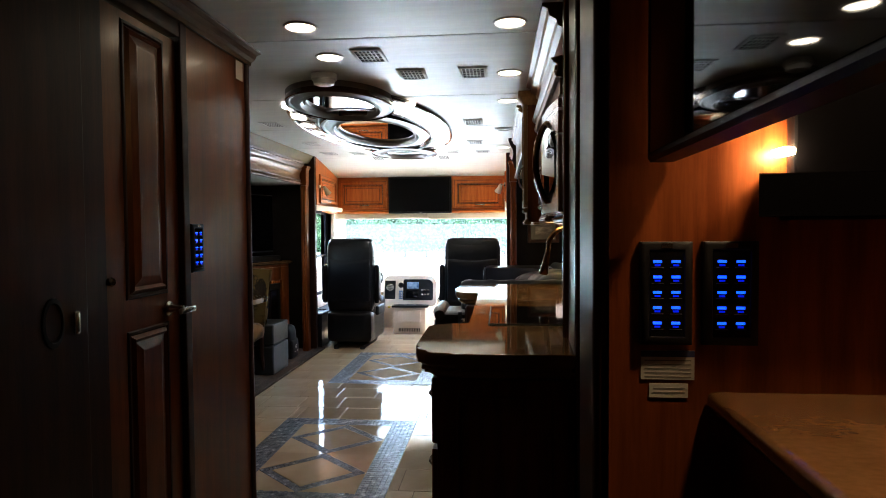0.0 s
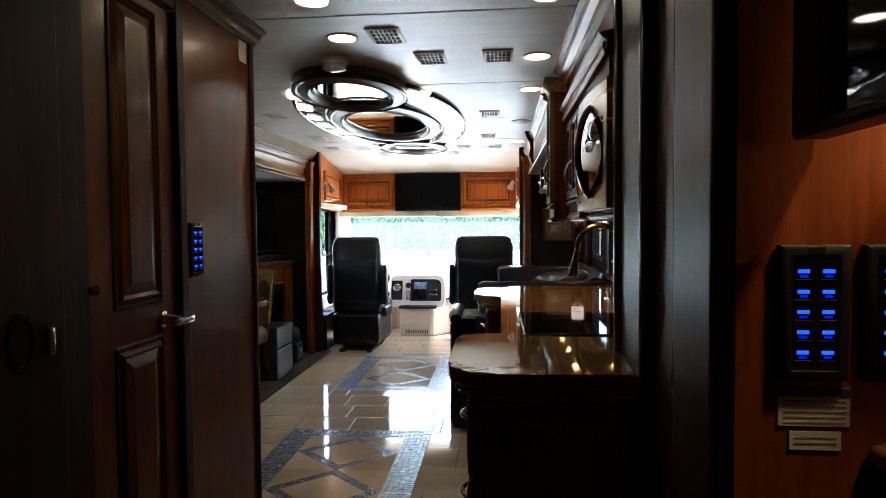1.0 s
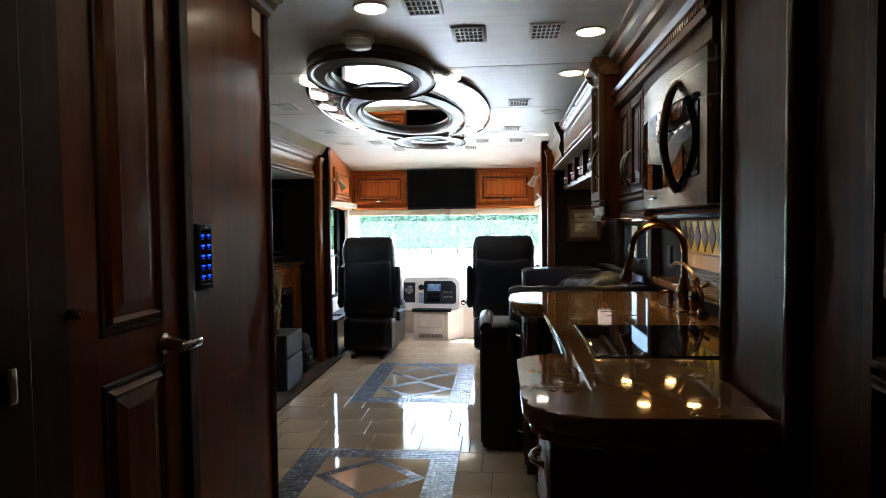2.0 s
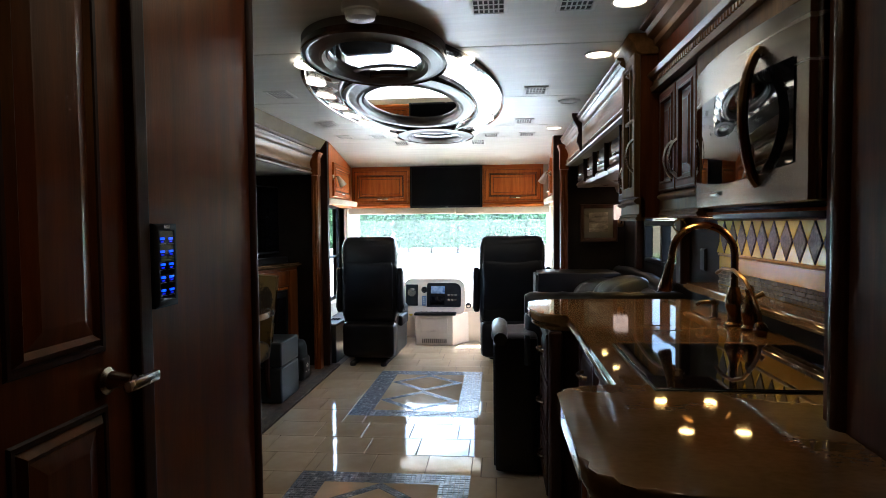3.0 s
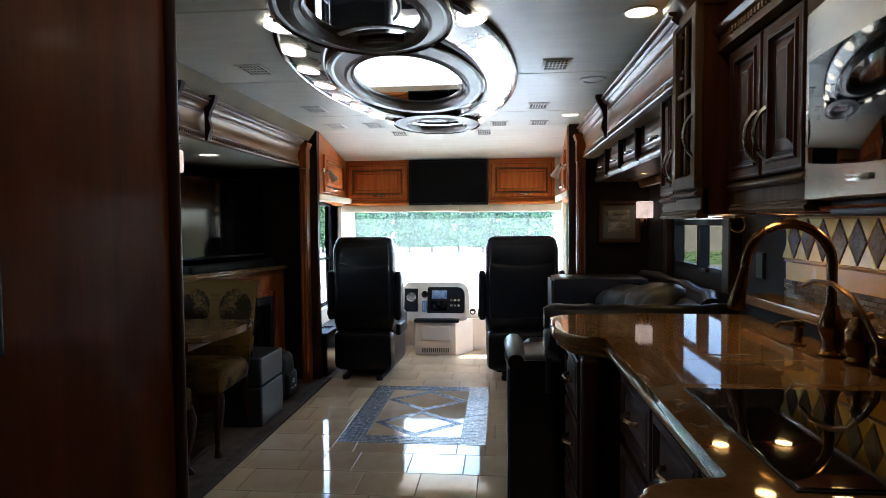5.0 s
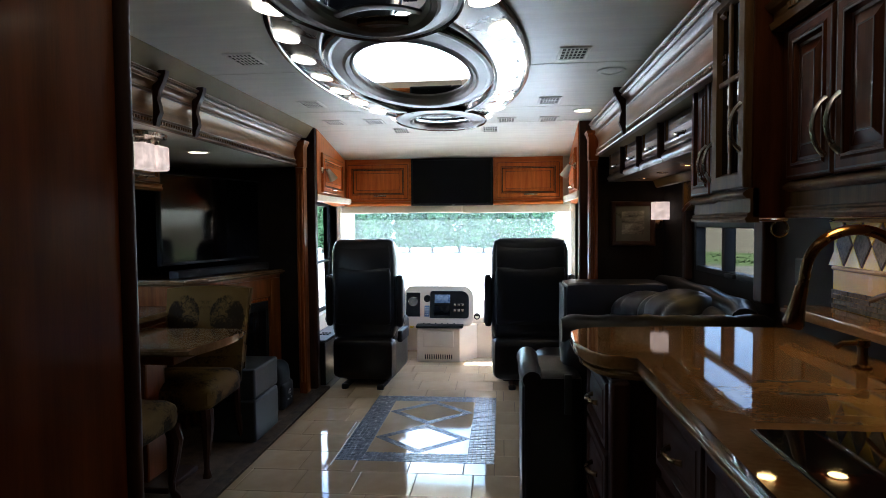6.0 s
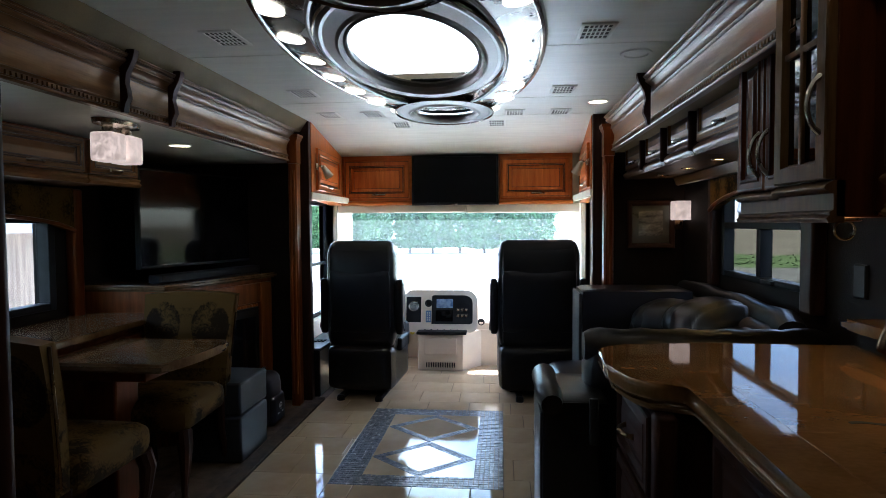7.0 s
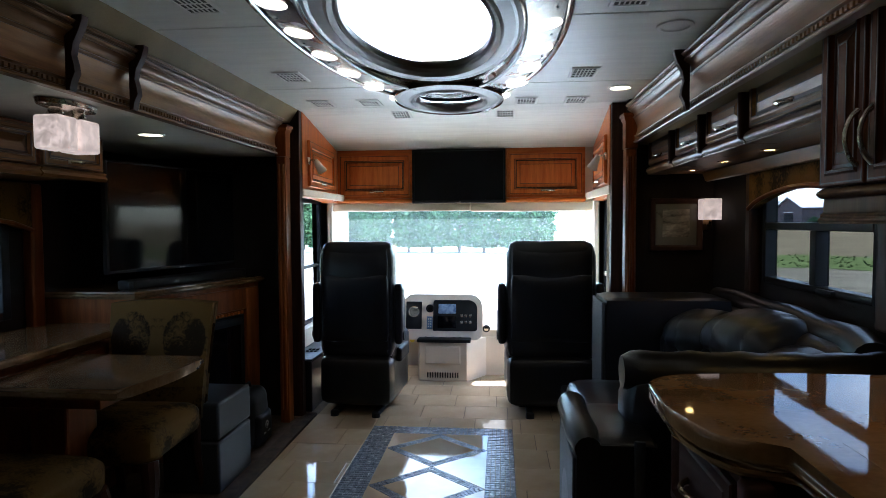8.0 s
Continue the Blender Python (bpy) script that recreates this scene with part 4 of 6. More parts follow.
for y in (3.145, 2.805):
    part("pilaster", tube([(GX + 0.026, y, 0.0 if y < 3 else 0.94), (GX + 0.026, y, CEIL)], 0.030, 20), wood_shaded_gloss, tall)
part("back_fill", box(GX + 0.03, 0.66, 2.36, 3.155, 0.0, CEIL), wood_shaded, tall)
part("infill", box(GX + 0.014, GX + 0.04, 2.825, 3.125, 0.0, CEIL), wood_shaded, tall)
part("end_strip", box(GX + 0.014, GX + 0.04, 3.165, 3.20, 0.94, CEIL), wood_shaded, tall)
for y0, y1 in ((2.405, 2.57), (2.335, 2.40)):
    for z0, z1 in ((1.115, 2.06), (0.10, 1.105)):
        d = part("door", steps(y1 - y0 - 0.004, z1 - z0, raised(0.018, 0.022 if y1 > 2.5 else 0.008)[:7], m=facing(GX + 0.03, (y0 + y1) / 2, (z0 + z1) / 2, (-1, 0, 0))), wood_shaded, tall)
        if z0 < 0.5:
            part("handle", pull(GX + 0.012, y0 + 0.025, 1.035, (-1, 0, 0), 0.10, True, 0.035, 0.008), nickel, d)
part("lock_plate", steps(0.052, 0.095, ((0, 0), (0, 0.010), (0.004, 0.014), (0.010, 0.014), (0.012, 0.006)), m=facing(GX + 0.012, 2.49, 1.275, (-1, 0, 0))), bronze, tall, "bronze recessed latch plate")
part("stop_strip", box(GX + 0.02, GX + 0.034, 2.575, 2.60, 0.0, CEIL, 0.004), wood_shaded, tall)

TOP = 0.945
outline = [(0.205, 3.20), (0.205, 2.83), (-0.16, 2.83)] + arc(-0.16, 2.97, 0.14, 270, 180, 9) + [(-0.302, 3.25)] + arc(-0.235, 3.352, 0.067, 180, 90, 6)
outline += [(-0.15, 3.42), (-0.135, 3.435), (-0.135, 4.56), (-0.15, 4.575), (-0.20, 4.572), (-0.245, 4.59), (-0.28, 4.64), (-0.30, 4.72), (-0.305, 4.80)]
outline += arc(-0.145, 4.93, 0.16, 170, 95, 9) + [(0.1, 5.12), (0.655, 5.12), (0.655, 3.20)]
bm = extrude(outline, "z", TOP - 0.042, TOP)
hor = [e for e in bm.edges if abs(e.verts[0].co.z - e.verts[1].co.z) < 1e-4 and not (e.verts[0].co.x > 0.6 and e.verts[1].co.x > 0.6)]
bmesh.ops.bevel(bm, geom=hor, offset=0.013, segments=3, profile=0.6, affect="EDGES")
counter = thing("worktop", (0, 4, TOP), "polished brown quartz galley worktop with curved ends and a rounded edge", "worktop")
part("slab", bm, stone, counter, angle=50)
low = [(x + 0.018 if x < 0 else x, y) for x, y in outline]
bm = extrude(low, "z", TOP - 0.072, TOP - 0.0425)
bmesh.ops.bevel(bm, geom=[e for e in bm.edges if abs(e.verts[0].co.z - e.verts[1].co.z) < 1e-4], offset=0.011, segments=3, affect="EDGES")
part("lower_edge", bm, stone, counter, angle=50)
ledge = [(0.52, 3.21), (0.52, 4.6), (0.505, 5.0), (0.50, 5.10), (0.655, 5.10), (0.655, 3.21)]
bm = extrude(ledge, "z", 1.0, 1.035)
bmesh.ops.bevel(bm, geom=[e for e in bm.edges if abs(e.verts[0].co.z - e.verts[1].co.z) < 1e-4], offset=0.011, segments=3, affect="EDGES")
solid("ledge", bm, stone, "raised brown quartz ledge behind the sink", "ledge", angle=50)
solid("ledge_riser", box(0.545, 0.655, 3.21, 5.09, TOP, 1.0), wall_dark, "dark riser under the ledge", kind="structure")


def base_unit(name, x, y0, y1, label, rows, mat=wood_dark, pulls=bronze):
    """A base cabinet facing the aisle; rows are (z0, z1) of its fronts."""
    t = thing(name, (x, y0, 0), label, "cabinet", "galley base units")
    part("body", box(x, 0.64, y0, y1, 0.09, TOP - 0.073, 0.004), mat, t)
    part("plinth", box(x + 0.04, 0.62, y0 + 0.005, y1 - 0.005, 0.0, 0.09), black, t)
    for z0, z1 in rows:
        d = part("drawer_front", steps(y1 - y0 - 0.02, z1 - z0, raised(0.018, 0.035), m=facing(x, (y0 + y1) / 2, (z0 + z1) / 2, (-1, 0, 0))), mat, t)
        part("handle", pull(x - 0.018, (y0 + y1) / 2, (z0 + z1) / 2, (-1, 0, 0), 0.11, False, 0.03, 0.007), pulls, d, "antique bronze pull")
    return t


T3 = ((0.12, 0.36), (0.38, 0.62), (0.64, 0.85))
# Near unit takes the brightened cherry; its missing light is in the colour.
u = base_unit("base_unit", -0.225, 2.90, 3.36, "dark cherry drawer unit at the near end of the worktop", T3, wood_lit)
part("end_panel", steps(0.40, 0.75, raised(0.014, 0.06), m=facing(-0.01, 2.90, 0.48, (0, -1, 0))), wood_lit, u)
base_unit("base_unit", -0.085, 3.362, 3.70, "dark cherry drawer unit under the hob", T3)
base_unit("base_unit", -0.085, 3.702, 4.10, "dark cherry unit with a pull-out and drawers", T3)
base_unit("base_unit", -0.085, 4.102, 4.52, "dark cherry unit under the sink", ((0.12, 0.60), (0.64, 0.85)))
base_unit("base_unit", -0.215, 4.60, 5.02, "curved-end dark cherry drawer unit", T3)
for y in (3.33, 4.575):
    solid("corner_pilaster", box(-0.225, -0.165, y - 0.02, y + 0.03, 0.09, TOP - 0.075, 0.012, 3), wood_dark, "rounded dark corner pilaster of the base units", "pilaster")
bar = thing("towel_bar", (-0.16, 3.75, 0.80), "bronze towel bar on the drawer fronts", "towel bar")
part("bar", tube([(-0.165, 3.40, 0.80), (-0.165, 3.69, 0.80)], 0.010, 10), bronze, bar)
for y in (3.44, 3.65):
    part("stand_off", tube([(-0.09, y, 0.80), (-0.165, y, 0.80)], 0.007, 8), bronze, bar)

hob = thing("hob", (0.2, 3.66, TOP), "black glass induction hob set into the worktop", "hob")
part("glass", box(-0.065, 0.505, 3.39, 3.925, TOP + 0.001, TOP + 0.006, 0.002), glass_black, hob)
part("rim", box(-0.070, 0.510, 3.385, 3.930, TOP, TOP + 0.0035, 0.001), black, hob, "thin black rim")
sink_cover = thing("sink_cover", (0.18, 4.35, TOP), "pair of stone sink covers with finger slots flush in the worktop", "sink cover")
for y0, y1 in ((3.98, 4.244), (4.248, 4.59)):
    part("cover", box(-0.04, 0.40, y0, y1, TOP - 0.01, TOP + 0.0006), stone, sink_cover)
for x, y in ((0.095, 4.30), (0.10, 4.185)):
    pts_ = [(x + 0.13 * i / 10, y + 0.006 * math.sin(i * 0.9)) for i in range(11)]
    part("finger_slot", extrude(pts_ + [(p, q + 0.013) for p, q in reversed(pts_)], "z", TOP + 0.0006, TOP + 0.0014), slot_mat, sink_cover, angle=0)

tap = thing("kitchen_tap", (0.50, 4.52, TOP), "tall antique bronze gooseneck tap", "tap")
bx, by = 0.455, 4.31
part("base", lathe([(0.036, 0), (0.036, 0.008), (0.026, 0.016), (0.024, 0.05), (0.032, 0.075), (0.034, 0.10), (0.022, 0.13), (0.018, 0.15)], 20, m=Matrix.Translation((bx, by, TOP)), cap=True), bronze, tap)
neck = [(bx, by, TOP + 0.12 + 0.025 * i) for i in range(7)]
neck += [(bx - 0.105 + 0.105 * math.cos(radians(a)), by + 0.0004 * a, TOP + 0.28 + 0.105 * math.sin(radians(a))) for a in range(10, 181, 10)]
neck += [(bx - 0.215, by + 0.074, TOP + 0.24), (bx - 0.220, by + 0.076, TOP + 0.22)]
part("neck", tube(neck, 0.014, 12), bronze, tap)
part("spray_head", tube([(bx - 0.217, by + 0.075, TOP + 0.235), (bx - 0.225, by + 0.077, TOP + 0.19), (bx - 0.236, by + 0.079, TOP + 0.135), (bx - 0.238, by + 0.08, TOP + 0.125)], [0.016, 0.019, 0.027, 0.022], 14), bronze, tap)
part("lever", tube([(bx, by, TOP + 0.10), (bx + 0.06, by - 0.03, TOP + 0.11), (bx + 0.09, by - 0.045, TOP + 0.13)], [0.010, 0.008, 0.011], 8), bronze, tap)
filt = thing("filter_tap", (0.50, 4.36, TOP), "small antique bronze filter tap with a swan neck", "tap")
part("body", lathe([(0.030, 0), (0.030, 0.01), (0.022, 0.02), (0.030, 0.05), (0.032, 0.09), (0.020, 0.12), (0.012, 0.13), (0.017, 0.145), (0.012, 0.16), (0.001, 0.166)], 20, m=Matrix.Translation((0.475, 4.215, TOP)), cap=True), bronze, filt)
part("spout", tube([(0.465, 4.10, TOP + 0.03), (0.462, 4.105, TOP + 0.08), (0.455, 4.14, TOP + 0.13), (0.45, 4.20, TOP + 0.185), (0.44, 4.28, TOP + 0.215), (0.43, 4.36, TOP + 0.215), (0.425, 4.41, TOP + 0.195)], 0.0075, 10), bronze, filt)
part("knob", lathe([(0.018, 0), (0.024, 0.02), (0.020, 0.04), (0.010, 0.05), (0.001, 0.052)], 14, m=Matrix.Translation((0.465, 4.10, TOP)), cap=True), bronze, filt)
soap = thing("soap_dispenser", (0.47, 4.70, TOP), "antique bronze soap pump", "soap dispenser")
part("stem", lathe([(0.024, 0), (0.024, 0.006), (0.013, 0.012), (0.013, 0.06), (0.018, 0.065), (0.018, 0.08), (0.001, 0.084)], 16, m=Matrix.Translation((0.435, 4.46, TOP)), cap=True), bronze, soap)
part("nozzle", tube([(0.435, 4.46, TOP + 0.072), (0.375, 4.45, TOP + 0.072), (0.36, 4.446, TOP + 0.062)], 0.007, 8), bronze, soap)

# backsplash: plain tiles, lozenge band, brick-like mosaic at the foot
splash = thing("backsplash", (0.655, 4.6, 1.035), "cream tile backsplash, lamplight put into its colour as gold, with a lozenge band and a dark mosaic foot", "backsplash", kind="structure")
# Gold of warm under-cabinet lamplight is put into the bed and triangle colours.
part("bed", box(0.648, 0.659, 3.21, 5.02, 1.035, 1.365), surface("gold_lit_tile", (0.40, 0.215, 0.022), (0.53, 0.30, 0.040), 0.24, 4, bump=0.01, fine=0.2, spec=0.10), splash)
pale = surface("gold_lit_triangle", (0.44, 0.30, 0.040), (0.57, 0.41, 0.070), 0.18, 6, bump=0.02, spec=0.08)
slate = surface("slate_lozenge", (0.045, 0.038, 0.030), (0.14, 0.11, 0.085), 0.45, 40, bump=0.4, bump_scale=90, fine=0.7, spec=0.15)
trim_tile = surface("gold_trim", (0.40, 0.26, 0.09), (0.55, 0.38, 0.16), 0.2, 8, bump=0.05)


def lozenge(cy, cz, hw, hh, mat, name):
    b = bmesh.new()
    back = [b.verts.new((0.648, cy + a * hw, cz + c * hh)) for a, c in ((-1, 0), (0, -1), (1, 0), (0, 1))]
    front = [b.verts.new((0.643, cy + a * hw * 0.94, cz + c * hh * 0.94)) for a, c in ((-1, 0), (0, -1), (1, 0), (0, 1))]
    b.faces.new(front)
    for i in range(4):
        b.faces.new((back[i], back[(i + 1) % 4], front[(i + 1) % 4], front[i]))
    return part(name, b, mat, splash, angle=0)


for i in range(17):
    y = 3.27 + i * 0.105
    lozenge(y, 1.268, 0.050, 0.078, slate, "lozenge_tile")
    for up in (-1, 1):
        b = bmesh.new()
        tri = ((y + 0.006, 1.268 + up * 0.078), (y + 0.099, 1.268 + up * 0.078), (y + 0.0525, 1.268 + up * 0.006))
        vs = [b.verts.new((0.6455, p, q)) for p, q in tri]
        b.faces.new(vs)
        r = bmesh.ops.extrude_face_region(b, geom=list(b.faces))
        bmesh.ops.translate(b, vec=(0.0035, 0, 0), verts=[v for v in r["geom"] if isinstance(v, bmesh.types.BMVert)])
        part("triangle_tile", b, pale, splash, angle=0)
for z in (1.182, 1.352):
    part("trim_strip", tube([(0.648, 3.21, z), (0.648, 5.02, z)], 0.008, 8), trim_tile, splash)
bm = bmesh.new()
for r in range(4):
    y = 3.21
    while y < 5.0:
        w_ = random.uniform(0.03, 0.075)
        box(0.642, 0.649, y + 0.001, min(y + w_, 5.02), 1.038 + r * 0.017, 1.053 + r * 0.017, bm=bm)
        y += w_ + 0.002
tagged(part("mosaic_strip", bm, slate, splash, "dark slate mosaic strip", angle=0), kind="stuff")
outlet = thing("wall_socket", (0.655, 5.3, 1.12), "black wall socket beside the galley window", "socket")
part("plate", steps(0.075, 0.12, ((0, 0), (0, 0.006), (0.006, 0.012), (0.012, 0.012)), m=facing(0.658, 5.27, 1.14, (-1, 0, 0))), black, outlet)
hook = thing("paper_holder", (0.5, 5.05, 1.33), "chrome holder under the wall cabinets", "holder")
part("loop", tube([(0.45 + 0.03 * math.cos(radians(a)), 5.0, 1.325 + 0.03 * math.sin(radians(a))) for a in range(0, 361, 20)], 0.004, 8), nickel, hook)
part("mount", box(0.43, 0.47, 4.98, 5.02, 1.352, 1.366), nickel, hook)


# wall cabinets
def wall_cabinet(x, y0, y1, z0, z1, doors, label, glazed=False, handles="pair"):
    t = thing("wall_cabinet", (x, y0, z0), label, "cabinet", "galley wall cabinets")
    part("body", box(x, 0.64, y0, y1, z0, z1, 0.003), wood_shaded, t)
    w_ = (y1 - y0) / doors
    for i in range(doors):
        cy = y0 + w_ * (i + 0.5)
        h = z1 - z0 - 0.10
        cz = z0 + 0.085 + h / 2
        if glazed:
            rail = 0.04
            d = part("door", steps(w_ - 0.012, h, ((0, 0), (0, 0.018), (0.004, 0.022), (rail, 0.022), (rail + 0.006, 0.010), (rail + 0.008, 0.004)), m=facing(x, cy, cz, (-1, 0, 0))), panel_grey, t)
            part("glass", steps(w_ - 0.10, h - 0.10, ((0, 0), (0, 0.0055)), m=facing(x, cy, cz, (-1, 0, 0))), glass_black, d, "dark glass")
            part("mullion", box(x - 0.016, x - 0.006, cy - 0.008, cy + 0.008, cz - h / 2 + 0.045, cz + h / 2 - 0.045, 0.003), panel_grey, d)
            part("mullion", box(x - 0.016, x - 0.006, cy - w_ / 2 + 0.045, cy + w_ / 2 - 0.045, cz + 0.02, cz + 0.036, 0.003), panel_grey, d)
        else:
            d = glazed_front("door", w_ - 0.008, h, facing(x, cy, cz, (-1, 0, 0)), wood_shaded, t, 0.04)
        s = (w_ / 2 - 0.03) * (1 if i == 0 else -1) * (1 if doors == 2 else -1)
        part("handle", pull(x - 0.02, cy + s, z0 + (0.255 if glazed else 0.195), (-1, 0, 0), 0.13, True, 0.030, 0.006), nickel, d, "bowed nickel pull")
    rail = [(0.02, -0.012), (-0.014, -0.012), (-0.016, -0.008)] + [(-u, z) for u, z in bead_arc(0.016, -0.007, 0.013, 0.004, 0.004)] + [(-0.011, 0.006)]
    rail += [(-u, z) for u, z in bead_arc(0.011, 0.007, 0.009, 0.015, 0.003)] + [(-0.004, 0.017), (-0.004, 0.054)]
    rail += [(-u, z) for u, z in bead_arc(0.012, 0.055, 0.010, 0.080, 0.013)] + [(-0.004, 0.083), (0.02, 0.083)]
    part("light_rail", extrude([(x + u, z0 + z) for u, z in rail], "y", y0, y1), panel_grey, t, "glazed light rail", angle=30)
    return t


wall_cabinet(GX + 0.01, 3.93, 4.388, 1.375, 1.86, 2, "cherry double-door cabinet beside the microwave")
wall_cabinet(0.135, 4.452, 4.718, 1.362, 2.05, 1, "proud glazed cabinet with dark glass and a nickel pull", glazed=True)
wall_cabinet(GX, 4.722, 5.14, 1.362, 1.90, 2, "narrow cherry cabinet pair at the end of the galley")
part("crown", extrude([(0.135, 2.02), (0.115, 2.03), (0.105, 2.06), (0.085, 2.08), (0.085, 2.10), (0.2, 2.10), (0.2, 2.02)], "y", 4.432, 4.738), glaze,
     thing("crown_moulding", (0.12, 4.6, 2.05), "glazed crown on the proud cabinet", "moulding", kind="structure"), angle=25)
solid("galley_filler", box(0.212, 0.64, 4.39, 4.45, 1.375, 1.86), wood_shaded, "narrow cherry filler between the wall cabinets", kind="structure")
solid("galley_soffit", box(0.205, 0.66, 3.2, 4.45, 1.862, CEIL), wood_shaded, "cherry soffit over the galley cabinets", kind="structure")
solid("galley_soffit_far", box(0.20, 0.66, 4.722, 5.14, 1.902, 2.0), wood_y, "cherry filler over the end cabinet", kind="structure")
galley_band = thing("galley_moulding", (0.2, 3.8, 1.87), "glazed moulding with a dentil band over the galley cabinets", "moulding", kind="structure")
part("band", extrude([(0.205, 1.865), (0.178, 1.868), (0.172, 1.885), (0.184, 1.892), (0.184, 1.912), (0.170, 1.920), (0.160, 1.935), (0.205, 1.945)], "y", 3.2, 4.45), glaze, galley_band, angle=20)
part("crown", extrude([(0.205, 2.04), (0.185, 2.05), (0.18, 2.07), (0.155, 2.085), (0.15, 2.11), (0.13, 2.118), (0.13, 2.13), (0.205, 2.13)], "y", 3.2, 4.45), glaze, galley_band, angle=20)
bm = bmesh.new()
for i in range(52):
    y = 3.21 + i * 0.0222
    box(0.175, 0.185, y, y + 0.012, 1.894, 1.910, bm=bm)
tagged(part("dentils", bm, glaze, galley_band, angle=0), kind="stuff")
solid("cabinet_underside", box(0.225, 0.65, 3.2, 5.13, 1.366, 1.3735), wood_x_lit, "warm wood underside of the galley cabinets", kind="structure")

mw = thing("microwave", (GX, 3.6, 1.38), "stainless microwave with a dark window and a bowed handle", "microwave")
part("body", box(GX + 0.005, 0.60, 3.215, 3.922, 1.385, 1.80, 0.006), steel, mw)
bm = bmesh.new()
n, y0, y1 = 20, 3.222, 3.918
grid = []
for i in range(n + 1):
    f = i / n
    bow = 0.030 * (1 - (2 * f - 1) ** 2)
    grid.append([bm.verts.new((GX - 0.012 - bow, y0 + (y1 - y0) * f, z)) for z in (1.388, 1.796)] + [bm.verts.new((GX + 0.02, y0 + (y1 - y0) * f, z)) for z in (1.796, 1.388)])
for p, q in zip(grid, grid[1:]):
    for i in range(4):
        bm.faces.new((p[i], p[(i + 1) % 4], q[(i + 1) % 4], q[i]))
bm.faces.new(grid[0])
bm.faces.new(grid[-1])
d = part("door", bm, steel, mw)
bm = bmesh.new()
rows = []
for i in range(n + 1):
    f = 0.06 + 0.90 * i / n
    y = y0 + (y1 - y0) * f
    bow = 0.030 * (1 - (2 * f - 1) ** 2)
    lo = 1.468 - 0.022 * math.sin(math.pi * (f - 0.06) / 0.9)
    rows.append((bm.verts.new((GX - 0.0155 - bow, y, lo)), bm.verts.new((GX - 0.0155 - bow, y, 1.688))))
for p, q in zip(rows, rows[1:]):
    bm.faces.new((p[0], p[1], q[1], q[0]))
part("window", bm, glass_black, d, "dark glossy window")
hp = []
for i in range(15):
    f = i / 14
    hp.append((GX - 0.035 - 0.05 * math.sin(math.pi * f) ** 0.7, 3.40 - 0.035 * math.sin(math.pi * f), 1.43 + 0.31 * f))
part("handle", tube(hp, 0.012, 10), bronze, d, "dark bowed handle")
part("badge", box(GX - 0.047, GX - 0.040, 3.62, 3.69, 1.415, 1.427, 0.001), nickel, d)
part("vent_hood", box(GX + 0.03, 0.55, 3.24, 3.9, 1.35, 1.385, 0.01), black, mw)
solid("galley_fascia_panel", box(GX - 0.008, GX + 0.03, 3.2, 3.93, 1.805, 1.864, 0.003), panel_grey, "glazed panel above the microwave", kind="structure")
for x in (0.285, 0.50):
    for y in (4.32, 4.69):
        g = thing("galley_spot", (x, y, 1.366 if y < 4.5 else 1.356), "small lit puck light under the galley cabinets", "spotlight", "galley spots")
        part("bezel", lathe([(0.036, 0), (0.034, -0.004), (0.027, -0.005)], 18), bronze, g, local=True)
        part("lens", lathe([(0.028, -0.002), (0.001, -0.004)], 18), lamp_dim, g, local=True)

# cabinets over the sofa
for y0, y1, label in ((6.74, 7.30, "far"), (6.27, 6.73, "mid"), (5.80, 6.26, "mid"), (5.15, 5.79, "wide")):
    x = 0.262
    t = thing("overhead_cabinet", (x, y0, 1.66), "wide glazed flap cabinet over the sofa" if label == "wide" else "glazed flap cabinet over the sofa", "cabinet", "cabinets over the sofa")
    part("body", box(x, 0.66, y0, y1, 1.70, 1.93), wood_z, t)
    d = glazed_front("flap", y1 - y0 - 0.05, 0.185, facing(x, (y0 + y1) / 2, 1.795, (-1, 0, 0)), glaze, t, 0.035)
    part("handle", pull(x - 0.02, (y0 + y1) / 2, 1.74, (-1, 0, 0), 0.10, False, 0.025, 0.008), nickel, d)
    part("stile", box(x - 0.045, x, y0 - 0.014, y0 + 0.014, 1.665, 1.91, 0.012, 3), wood_dark, t)
    rail = [(x + 0.10, 1.648), (x - 0.016, 1.648), (x - 0.020, 1.653)] + [(-u, z) for u, z in bead_arc(0.016 - x, 1.655, 0.004 - x, 1.700, 0.018)] + [(x + 0.10, 1.70)]
    part("light_rail", extrude(rail, "y", y0, y1), glaze, t, angle=25)
for y in (6.05, 6.55, 7.05, 5.5):
    g = thing("puck_light", (0.44, y, 1.655), "small recessed light in the soffit over the sofa", "spotlight", "soffit lights")
    part("bezel", lathe([(0.036, 0), (0.034, -0.004), (0.024, -0.005)], 18), bronze, g, local=True)
    part("lens", lathe([(0.025, -0.002), (0.001, -0.003)], 18), lamp_dim, g, local=True)

# window over the sofa
w = thing("window_4", (0.66, 6.1, 1.05), "sofa window with a black frame and sliding lower panes", "window", kind="structure")
for y0, y1, z0, z1 in ((5.69, 6.58, 1.34, 1.53), (5.69, 6.10, 1.07, 1.33), (6.13, 6.58, 1.07, 1.33)):
    o = part("pane", box(0.70, 0.704, y0, y1, z0, z1), deep_smoked, w)
    o.visible_shadow = False
